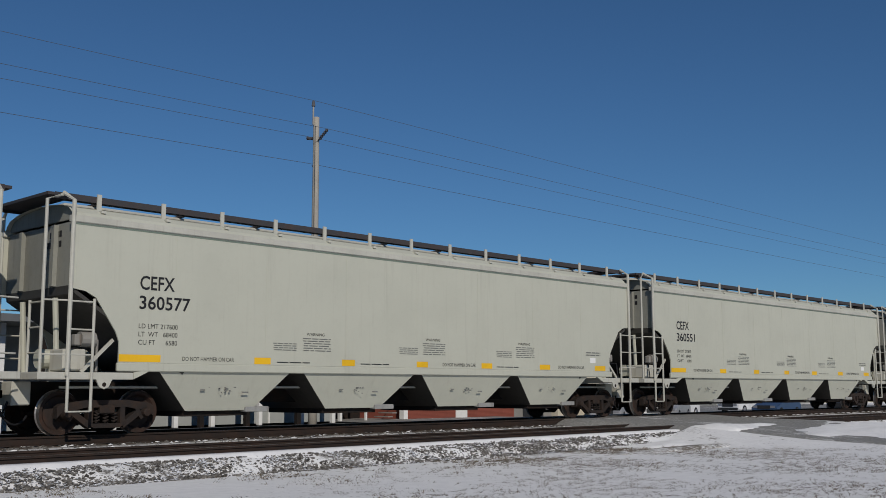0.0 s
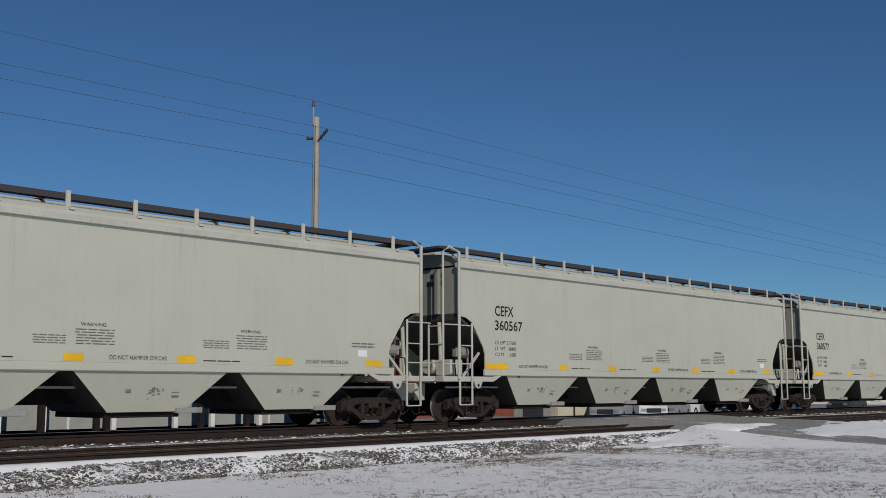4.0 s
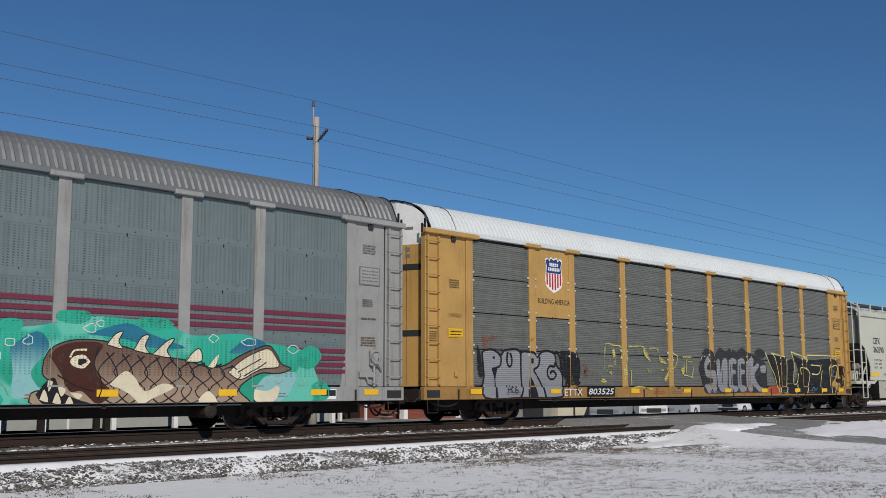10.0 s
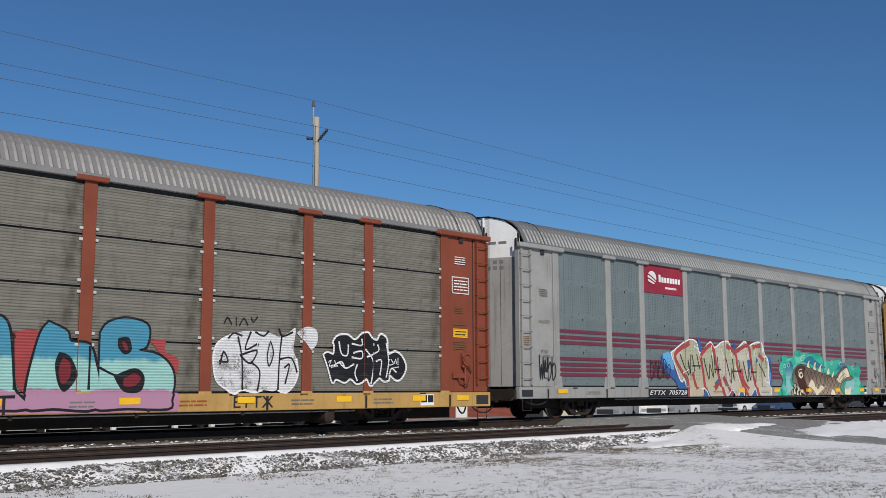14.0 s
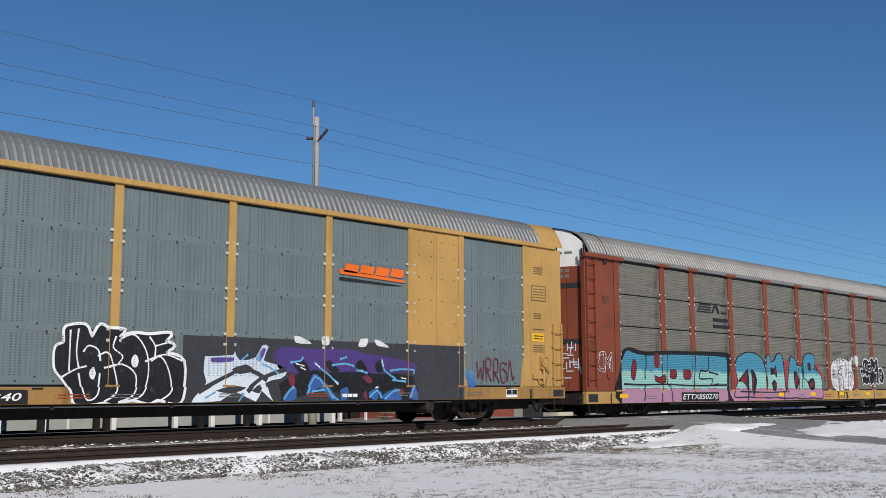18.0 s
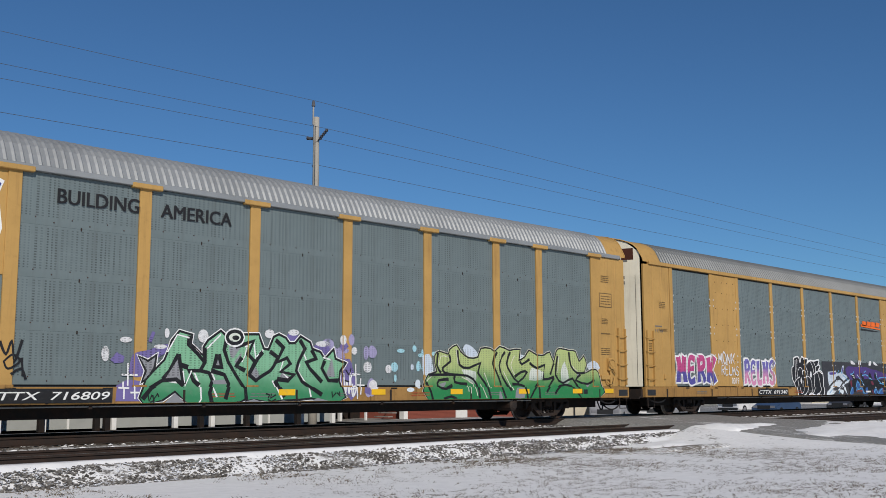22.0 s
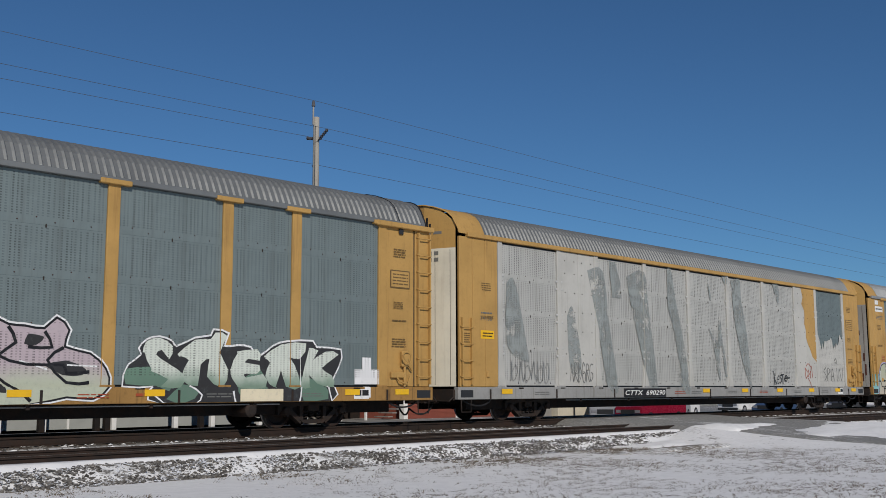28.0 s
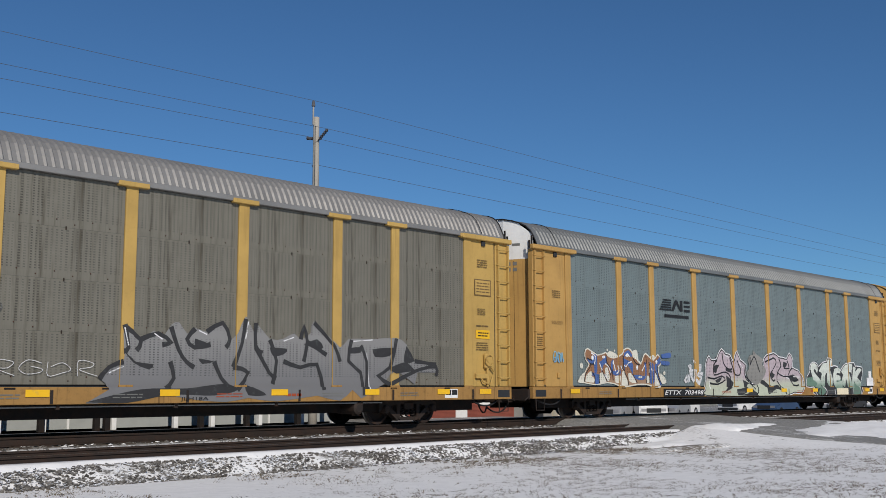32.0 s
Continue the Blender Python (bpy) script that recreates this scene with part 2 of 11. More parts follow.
M["car_dark"] = paint("dark_car_paint", (0.05, 0.05, 0.055), amount=0.1, rough=0.35, streaks=False)
M["car_red"] = paint("dark_red_car_paint", (0.26, 0.012, 0.035), (0.2, 0.02, 0.03), amount=0.1, rough=0.25, streaks=False)
M["tyre"] = paint("tyre_rubber", (0.02, 0.02, 0.02), amount=0.2, streaks=False)
M["rim"] = paint("alloy_rim", (0.4, 0.4, 0.42), amount=0.2, rough=0.4, metal=0.6, streaks=False)
M["grass"] = paint("dry_grass", (0.15, 0.118, 0.08), amount=0.2, streaks=False)
M["hose"] = paint("rubber_hose", (0.02, 0.02, 0.022), amount=0.2, streaks=False)


def faded(name, c, cover=0.6, rough=0.6):
    """Thin spray paint through which the panel shows in patches."""
    n = Nodes(name)
    a, b = n.noise(2.2, 5, 0.7), n.noise((30.0, 30.0, 60.0), 4, 0.7)
    mat = n.done(n.mix(n.band(b, 0.4, 0.7), c, scaled(c, 0.75)), rough)
    clear = n.tree.nodes.new("ShaderNodeBsdfTransparent")
    mix = n.tree.nodes.new("ShaderNodeMixShader")
    n.put(n.band(n.math("ADD", n.math("MULTIPLY", a, 0.7), n.math("MULTIPLY", b, 0.45)), 0.85 - cover * 0.6, 0.98 - cover * 0.6), mix.inputs[0])
    n.put(clear.outputs[0], mix.inputs[1])
    n.put(n.bsdf.outputs[0], mix.inputs[2])
    n.put(mix.outputs[0], n.out.inputs[0])
    return mat


def plain(name, c, rough=0.55):
    """Sign and spray paint, lightly worn."""
    return paint(name, c, scaled(c, 0.5), 0.18, rough, streaks=False)


M["ink"] = plain("black_lettering", (0.02, 0.02, 0.022))
M["ink_faint"] = plain("faint_brown_lettering", (0.15, 0.095, 0.04))
M["ink_grey"] = plain("grey_lettering", (0.16, 0.16, 0.15))
M["ink_white"] = plain("white_lettering", (0.75, 0.75, 0.73))
M["navy"] = plain("navy_sign_paint", (0.025, 0.05, 0.22))
M["red"] = plain("red_sign_paint", (0.50, 0.03, 0.035))
M["crimson"] = plain("crimson_sign_paint", (0.30, 0.022, 0.045))
M["maroon"] = paint("maroon_stripe", (0.17, 0.03, 0.055), (0.10, 0.03, 0.04), 0.3)
M["green_line"] = plain("green_line", (0.17, 0.21, 0.17))
M["orange"] = plain("orange_sign_paint", (0.75, 0.14, 0.02))
M["rust_mark"] = plain("rust_red_lettering", (0.35, 0.07, 0.03))
M["spray_black"] = plain("black_spray", (0.015, 0.015, 0.018))
M["spray_white"] = plain("white_spray", (0.78, 0.78, 0.78))
M["spray_grey"] = two_tone("grey_spray", (0.24, 0.245, 0.265), (0.28, 0.285, 0.305), 0.8, 1.8)
M["spray_yellow"] = plain("pale_yellow_spray", (0.66, 0.60, 0.22))
M["bare_grey"] = faded("bare_grey_streak", (0.31, 0.335, 0.325), 0.62)
M["thin_aqua"] = faded("thin_green_spray", (0.03, 0.40, 0.27), 0.72)
M["thin_yellow"] = faded("thin_yellow_spray", (0.62, 0.56, 0.16), 0.62)
M["thin_black"] = faded("thin_black_spray", (0.02, 0.02, 0.024), 0.75)
M["thin_red"] = faded("thin_red_spray", (0.34, 0.10, 0.06), 0.42)
M["thin_white"] = faded("thin_white_spray", (0.72, 0.72, 0.73), 0.72)
M["thin_lilac"] = faded("thin_lilac_spray", (0.36, 0.33, 0.52), 0.78)
M["thin_blue"] = faded("thin_pale_blue_spray", (0.36, 0.62, 0.70), 0.8)
M["spray_ice"] = two_tone("ice_white_spray", (0.66, 0.72, 0.76), (0.55, 0.62, 0.70), 0.8, 1.6)
M["spray_teal"] = two_tone("teal_spray", (0.24, 0.48, 0.48), (0.02, 0.16, 0.25), 1.15, 1.9)
M["spray_block"] = three_tone("pink_mint_blue_spray", (0.40, 0.21, 0.31), (0.30, 0.55, 0.50), (0.06, 0.26, 0.38), 0.93, 1.50)
M["spray_maroon"] = plain("maroon_spray", (0.20, 0.025, 0.035))
M["spray_sky"] = plain("sky_blue_spray", (0.12, 0.36, 0.62))
M["spray_deep"] = plain("deep_blue_spray", (0.04, 0.11, 0.32))
M["spray_pink"] = plain("pink_spray", (0.43, 0.20, 0.30))
M["spray_merk"] = two_tone("magenta_blue_spray", (0.09, 0.08, 0.32), (0.50, 0.07, 0.22), 1.50, 1.62)
M["spray_relms"] = two_tone("blue_pink_spray", (0.62, 0.26, 0.42), (0.16, 0.14, 0.42), 1.40, 1.75)
M["spray_tan"] = two_tone("tan_spray", (0.48, 0.42, 0.30), (0.40, 0.40, 0.27), 0.8, 2.0, (0.50, 0.46, 0.38))
M["spray_red"] = plain("dull_red_spray", (0.36, 0.06, 0.06))
M["spray_blue"] = two_tone("blue_spray", (0.03, 0.10, 0.33), (0.20, 0.45, 0.62), 0.8, 2.2)
M["spray_aqua"] = two_tone("aqua_green_spray", (0.02, 0.30, 0.19), (0.03, 0.40, 0.28), 0.8, 2.0, (0.12, 0.50, 0.38))
M["spray_fish"] = two_tone("brown_fish_spray", (0.36, 0.26, 0.18), (0.15, 0.09, 0.065), 0.7, 1.7)
M["spray_cream"] = plain("cream_spray", (0.72, 0.64, 0.46))
M["spray_sand"] = two_tone("sand_sage_spray", (0.50, 0.45, 0.36), (0.42, 0.44, 0.32), 0.8, 1.9, (0.32, 0.50, 0.48))
M["spray_green"] = two_tone("green_spray", (0.04, 0.22, 0.10), (0.21, 0.45, 0.28), 0.75, 1.45)
M["spray_lime"] = two_tone("lime_green_spray", (0.025, 0.21, 0.07), (0.42, 0.50, 0.20), 0.9, 1.7)
M["spray_pale"] = plain("pale_cream_spray", (0.66, 0.64, 0.55))
M["spray_royal"] = plain("royal_blue_spray", (0.07, 0.13, 0.34))
M["spray_violet"] = two_tone("violet_blue_spray", (0.03, 0.12, 0.28), (0.10, 0.05, 0.26), 0.9, 1.8, (0.18, 0.40, 0.58))
M["spray_purple"] = plain("dark_purple_spray", (0.075, 0.042, 0.19))
M["spray_plum"] = plain("plum_spray", (0.165, 0.135, 0.33))
M["spray_lilac"] = plain("lilac_spray", (0.44, 0.40, 0.58))
M["spray_orange"] = two_tone("orange_brown_spray", (0.36, 0.24, 0.16), (0.29, 0.145, 0.075), 1.0, 1.5)
M["spray_rose"] = two_tone("rose_mint_spray", (0.47, 0.50, 0.39), (0.47, 0.39, 0.42), 1.0, 1.5)
M["spray_mint"] = two_tone("white_green_spray", (0.20, 0.29, 0.22), (0.62, 0.66, 0.59), 0.95, 1.45)
M["spray_moss"] = two_tone("moss_green_spray", (0.12, 0.20, 0.15), (0.16, 0.27, 0.20), 0.8, 1.8)
M["spray_stone"] = two_tone("stone_grey_spray", (0.22, 0.215, 0.20), (0.27, 0.26, 0.24), 0.8, 2.2)
M["spray_smoke"] = two_tone("smoke_grey_spray", (0.17, 0.17, 0.175), (0.235, 0.232, 0.228), 0.9, 2.2)
M["spray_coal"] = plain("coal_grey_spray", (0.038, 0.038, 0.04))
M["roller"] = paint("roller_white", (0.475, 0.465, 0.43), (0.32, 0.31, 0.28), 0.4)
M["slate"] = plain("slate_black_paint", (0.045, 0.045, 0.052))


# ---- mesh helpers ----
def box(bm, x0, x1, y0, y1, z0, z1, bevel=0.0):
    v = [bm.verts.new(p) for p in ((x0, y0, z0), (x1, y0, z0), (x1, y1, z0), (x0, y1, z0), (x0, y0, z1), (x1, y0, z1), (x1, y1, z1), (x0, y1, z1))]
    fs = [bm.faces.new([v[i] for i in q]) for q in ((0, 3, 2, 1), (4, 5, 6, 7), (0, 1, 5, 4), (1, 2, 6, 5), (2, 3, 7, 6), (3, 0, 4, 7))]
    if bevel:
        es = list({e for f in fs for e in f.edges})
        bmesh.ops.bevel(bm, geom=es, offset=bevel, segments=1, affect="EDGES")
    return bm


def tube(bm, points, r, n=8, r1=None):
    """A round bar along a line of points."""
    pts = [Vector(p) for p in points]
    rings = []
    for i, p in enumerate(pts):
        d = (pts[min(i + 1, len(pts) - 1)] - pts[max(i - 1, 0)]).normalized()
        side = d.cross(Vector((0, 0, 1)) if abs(d.z) < 0.9 else Vector((1, 0, 0))).normalized()
        up = side.cross(d)
        rr = r if r1 is None else r + (r1 - r) * i / (len(pts) - 1)
        rings.append([bm.verts.new(p + (side * math.cos(a) + up * math.sin(a)) * rr) for a in (2 * math.pi * k / n for k in range(n))])
    for a, b in zip(rings, rings[1:]):
        for k in range(n):
            bm.faces.new((a[k], a[(k + 1) % n], b[(k + 1) % n], b[k]))
    bm.faces.new(rings[0][::-1])
    bm.faces.new(rings[-1])
    return bm


def slab(bm, outline, y0, y1):
    """An x-z outline pushed through from y0 to y1."""
    a = [bm.verts.new((x, y0, z)) for x, z in outline]
    b = [bm.verts.new((x, y1, z)) for x, z in outline]
    bm.faces.new(a)
    bm.faces.new(b[::-1])
    for i in range(len(a)):
        j = (i + 1) % len(a)
        bm.faces.new((a[j], a[i], b[i], b[j]))
    return bm


def beam(bm, x0, z0, x1, z1, w, y0, y1):
    d = Vector((x1 - x0, z1 - z0)).normalized()
    nx, nz = -d.y * w / 2, d.x * w / 2
    return slab(bm, [(x0 + nx, z0 + nz), (x0 - nx, z0 - nz), (x1 - nx, z1 - nz), (x1 + nx, z1 + nz)], y0, y1)


def lathe(bm, profile, centre, n=28):
    """Turn a profile of (y, radius) round the y axis."""
    c = Vector(centre)
    rings = [[bm.verts.new(c + Vector((r * math.cos(a), y, r * math.sin(a)))) for a in (2 * math.pi * k / n for k in range(n))] for y, r in profile]
    for a, b in zip(rings, rings[1:]):
        for k in range(n):
            bm.faces.new((a[k], a[(k + 1) % n], b[(k + 1) % n], b[k]))
    bm.faces.new(rings[0])
    bm.faces.new(rings[-1][::-1])
    return bm


def sweep(bm, profile, xs, lift=None):
    """A profile of (y, z) along the given x places; lift(i) moves it outwards."""
    cols = []
    for i, x in enumerate(xs):
        k = lift(i) if lift else 0.0
        col = []
        for j, (y, z) in enumerate(profile):
            a, b = profile[max(j - 1, 0)], profile[min(j + 1, len(profile) - 1)]
            t = Vector((b[0] - a[0], b[1] - a[1])).normalized()
            col.append(bm.verts.new((x, y - t.y * k, z + t.x * k)))
        cols.append(col)
    for a, b in zip(cols, cols[1:]):
        for j in range(len(profile) - 1):
            bm.faces.new((a[j], b[j], b[j + 1], a[j + 1]))
    return bm


def mesh_of(name, bm, material, smooth=False):
    bmesh.ops.recalc_face_normals(bm, faces=bm.faces)
    me = bpy.data.meshes.new(name)
    bm.to_mesh(me)
    bm.free()
    me.materials.append(material)
    if smooth:
        for p in me.polygons:
            p.use_smooth = True
    return me


def part(name, bm, material, parent=None, label="", smooth=False):
    ob = new(name, bm if isinstance(bm, bpy.types.Mesh) else mesh_of(name, bm, material, smooth))
    ob.parent = parent
    if label:
        tagged(ob, label)
    return ob


def at(ob, x, y, z, rz=0.0):
    ob.matrix_basis = pose(x, y, z, 0, 0, rz)
    return ob


def B():
    return bmesh.new()


def thing(name, label, category, group="", kind=""):
    return tagged(new(name), label, category, group, kind)


# ---- ground and track ----
def hump(x, y, amp, size):
    return amp * noise.noise((x / size, y / size, 0.3))


def yard_drop(x, y):
    """The yard beyond the crossing lies a little lower than the track."""
    a, b = min(1.0, max(0.0, (x - 43.0) / 4.0)), min(1.0, max(0.0, (y - 7.0) / 4.0))
    return -0.5 * a * a * (3 - 2 * a) * b * b * (3 - 2 * b)


def ground():
    bm = B()
    xs = [-2500, -600, -150, -40] + [-20 + 2 * i for i in range(61)] + [140, 250, 600, 2500]
    ys = [-2500, -600, -150, -60] + [-30 + 2 * i for i in range(31)] + [60, 150, 600, 2500]
    grid = [[bm.verts.new((x, y, -0.55 + (hump(x, y, 0.05, 7.0) if -20 < x < 100 and y < -7 else -0.02) + yard_drop(x, y))) for y in ys] for x in xs]
    for a, b in zip(grid, grid[1:]):
        for j in range(len(ys) - 1):
            bm.faces.new((a[j], b[j], b[j + 1], a[j + 1]))
    tagged(part("ground", bm, M["ground"], smooth=True), "flat winter lawn of dry grass under thin snow", "ground", kind="structure")


def trackbed():
    prof = [(4.3, -0.60), (3.2, -0.36), (2.4, -0.22), (1.4, -0.20), (0.0, -0.20), (-1.4, -0.20), (-2.0, -0.27), (-2.7, -0.31), (-3.3, -0.31), (-4.0, -0.31), (-4.7, -0.31), (-5.25, -0.31), (-5.5, -0.40), (-5.75, -0.53), (-6.1, -0.62)]
    xs = [-400, -200, -100, -40] + [-10 + 0.5 * i for i in range(161)] + [90, 130, 250, 500]
    bm = B()
    cols = [[bm.verts.new((x, y, z + hump(x, y, 0.03, 0.7) * (abs(y) > 1.3))) for y, z in prof] for x in xs]
    for a, b in zip(cols, cols[1:]):
        for j in range(len(prof) - 1):
            bm.faces.new((a[j], a[j + 1], b[j + 1], b[j]))
    tagged(part("trackbed", bm, M["ballast"]), "grey crushed-stone railway ballast with blown snow", "ballast", kind="structure")
    # a ragged strip of snow along the shoulder, broken where stones poke through
    bm = B()
    rnd = random.Random(4)
    prev = None
    for i in range(280):
        x = -6 + i * 0.12
        w = 0.20 + 0.16 * noise.noise((x * 0.6, 3.0, 0.0)) + 0.07 * noise.noise((x * 2.3, 5.0, 0.0)) + rnd.uniform(-0.03, 0.03)
        row = [bm.verts.new((x, -4.84 - a * (w + 0.22), -0.285 + z)) for a, z in ((0, 0.0), (0.12, 0.055), (0.75, 0.045), (1.0, -0.05))]
        if prev:
            for j in range(3):
                bm.faces.new((prev[j], row[j], row[j + 1], prev[j + 1]))
        prev = row
    tagged(part("snow_drift", bm, M["snow"], smooth=True), "narrow drift of white snow along the ballast shoulder", "snow", kind="stuff")


ROAD = (26.3, 35.6)


def railway(y0, head, height, name, label, reach=1.3):
    top = thing(name, label, "railway track", kind="structure")
    for s in (-0.7525, 0.7525):
        prof = [(-0.07, 0), (0.07, 0), (0.07, 0.02), (0.012, 0.035), (0.012, height - 0.045), (0.036, height - 0.035), (0.036, height - 0.006), (0.028, height), (-0.028, height), (-0.036, height - 0.006), (-0.036, height - 0.035), (-0.012, height - 0.045), (-0.012, 0.035), (-0.07, 0.02), (-0.07, 0)]
        bm = sweep(B(), [(y0 + s + y, head - height + z) for y, z in prof], [-400, -60, 0, 30, 60, 120, 400])
        ob = part("rail", bm, M["rail"], top, "rusty steel rail with a worn head")
        bm = sweep(B(), [(y0 + s - 0.024, head + 0.001), (y0 + s, head + 0.003), (y0 + s + 0.024, head + 0.001)], [-400, 0, 60, 400])
        part("running_surface", bm, M["tread"], ob, "polished running surface of the rail")
    rnd = random.Random(int(abs(y0) * 10))
    me = mesh_of("sleeper", box(B(), -0.115, 0.115, -reach, reach, -0.17, 0.0, 0.012), M["tie"])
    plate = mesh_of("tie_plate", box(B(), -0.09, 0.09, -0.17, 0.17, 0.0, 0.018), M["rail"])
    for i in range(108):
        x = 2.0 + i * 0.56
        if ROAD[0] - 0.3 < x < ROAD[1] + 0.3:
            continue
        ob = at(part("sleeper", me, None, top), x + rnd.uniform(-0.03, 0.03), y0 + rnd.uniform(-0.04, 0.04), head - height + 0.004, rnd.uniform(-1, 1))
        for s in (-0.7525, 0.7525):
            at(part("tie_plate", plate, None, ob), 0, s, -0.001)
    bm = B()
    for i in list(range(-80, 0)) + list(range(108, 260)):
        x = 2.0 + i * 0.56
        box(bm, x - 0.115, x + 0.115, y0 - 1.3, y0 + 1.3, head - height - 0.17, head - height + 0.004)
    tagged(part("far_sleepers", bm, M["tie"], top, "dark wooden sleepers"), kind="stuff")


def stones():
    """Loose ballast stones on the shoulders and between the tracks."""
    rng = np.random.RandomState(7)
    spec = [(17000, 3.0, 26.5, -5.95, -5.10), (3400, 3.0, 27.0, -3.1, -0.95), (900, 3.0, 27.0, -4.6, -3.4), (1100, 36.0, 62.0, -5.8, -1.0), (900, 6.0, 60.0, 1.0, 3.6), (250, 10.0, 26.0, -6.4, -5.8)]
    ys = np.array([-6.1, -5.75, -5.5, -5.25, -2.7, -2.0, -1.4, 1.4, 2.4, 3.2, 4.3])
    zs = np.array([-0.60, -0.53, -0.40, -0.31, -0.31, -0.27, -0.20, -0.20, -0.22, -0.36, -0.60])
    base = np.array([(1, 0, 0), (-1, 0, 0), (0, 1, 0), (0, -1, 0), (0, 0, 1), (0, 0, -1)], float)
    tri = np.array([(0, 2, 4), (2, 1, 4), (1, 3, 4), (3, 0, 4), (2, 0, 5), (1, 2, 5), (3, 1, 5), (0, 3, 5)])
    vs, fs, count = [], [], 0
    for n, xa, xb, ya, yb in spec:
        for _ in range(n):
            x, y = rng.uniform(xa, xb), rng.uniform(ya, yb)
            r = 0.010 + 0.028 * rng.rand() ** 2
            if ya < -5.0 and noise.noise((x * 1.1, y * 3.5, 4.0)) > rng.uniform(-0.1, 0.7):
                continue
            q, _r = np.linalg.qr(rng.normal(size=(3, 3)))
            p = (base * rng.uniform(0.6, 1.35, (6, 1)) * r * (1.25, 1.0, 0.8)) @ q * (1.35, 1.15, 0.75)
            vs.append(p + (x, y, np.interp(y, ys, zs) + r * 0.35))
            fs.append(tri + count * 6)
            count += 1
    me = bpy.data.meshes.new("ballast_stones")
    me.from_pydata(np.concatenate(vs).tolist(), [], np.concatenate(fs).tolist())
    me.materials.append(M["stone"])
    tagged(new("ballast_stones", me), "loose grey and brown ballast stones dusted with snow", "stones", kind="stuff")


def snow_specks():
    rng = np.random.RandomState(17)
    vs, fs, k = [], [], 0
    spots = [(36.2 + 0.56 * i, -1.12 + rng.uniform(-0.05, 0.05), -0.165, 0.15, 0.12) for i in range(70)]
    for _ in range(200):
        y = rng.uniform(-3.0, -0.95)
        spots.append((rng.uniform(3, 26.5), y, float(np.interp(y, [-2.7, -2.0, -1.4], [-0.29, -0.25, -0.18])), rng.uniform(0.04, 0.14), rng.uniform(0.02, 0.06)))
    for x, y, z, a, b in spots:
        n = 9
        ks = rng.uniform(0.6, 1.2, n)
        vs.append((x, y, z + 0.014))
        vs += [(x + a * ks[i] * math.cos(6.283 * i / n), y + b * ks[i] * math.sin(6.283 * i / n), z - 0.01) for i in range(n)]
        fs += [(k, k + 1 + i, k + 1 + (i + 1) % n) for i in range(n)]
        k += n + 1
    me = bpy.data.meshes.new("snow_patches")
    me.from_pydata(vs, [], fs)
    me.materials.append(M["snow"])
    tagged(new("snow_patches", me), "small patches of snow lying between sleepers and stones", "snow", kind="stuff")


def grass():
    """Tufts of a few bent blades each, in drifting patches."""
    rng = np.random.RandomState(3)
    vs, fs, k, tufts = [], [], 0, 0
    while tufts < 7000:
        x, y = rng.uniform(4, 36), rng.uniform(-17.5, -6.0)
        thick = noise.noise((x / 2.6, y / 2.6, 1.0)) + 0.45 * noise.noise((x * 1.1, y * 1.1, 2.0)) + 0.25 * min(1.0, max(0.0, (x - 12) / 10))
        if x > ROAD[0] - 0.4 or thick < rng.uniform(-0.35, 0.6):
            continue
        z = -0.55 + hump(x, y, 0.05, 7.0) * (y < -7)
        size, lean = rng.uniform(0.5, 1.3), rng.uniform(0, 6.28)
        for _ in range(6):
            bx, by = x + rng.normal(0, 0.07) * size, y + rng.normal(0, 0.03) * size
            h, a, w = rng.uniform(0.010, 0.032) * size, rng.uniform(0, 6.28), 0.010
            lx, ly = 0.05 * math.cos(lean) + rng.normal(0, 0.03), 0.05 * math.sin(lean) + rng.normal(0, 0.03)
            vs += [(bx - w * math.cos(a), by - w * math.sin(a), z - 0.01), (bx + w * math.cos(a), by + w * math.sin(a), z - 0.01), (bx + lx, by + ly, z + h)]
            fs.append((3 * k, 3 * k + 1, 3 * k + 2))
            k += 1
        tufts += 1
    me = bpy.data.meshes.new("dry_grass")
    me.from_pydata(vs, [], fs)
    me.materials.append(M["grass"])
    tagged(new("dry_grass", me), "short dry brown grass poking through the snow", "grass", kind="stuff")


ROAD_LINE = [(-60, -0.52), (-30, -0.52), (-14, -0.52), (-10, -0.44), (-7.5, -0.27), (-6, -0.15), (-4.8, -0.125), (-3.2, -0.10), (-1.5, -0.012), (1.5, -0.012), (3.5, -0.10), (6, -0.30), (9, -0.45), (14, -0.52), (40, -0.52)]


def base_z(x, y):
    on = float(np.interp(y, [p[0] for p in ROAD_LINE], [p[1] for p in ROAD_LINE]))
    off = float(np.interp(y, [-6.1, -5.75, -5.5, -5.25], [-0.55, -0.53, -0.40, -0.31]))
    k = min(1.0, max(0.0, (x - ROAD[0] + 0.2) / 0.9)) * min(1.0, max(0.0, (ROAD[1] + 0.2 - x) / 0.9))
    return off + (on - off) * k


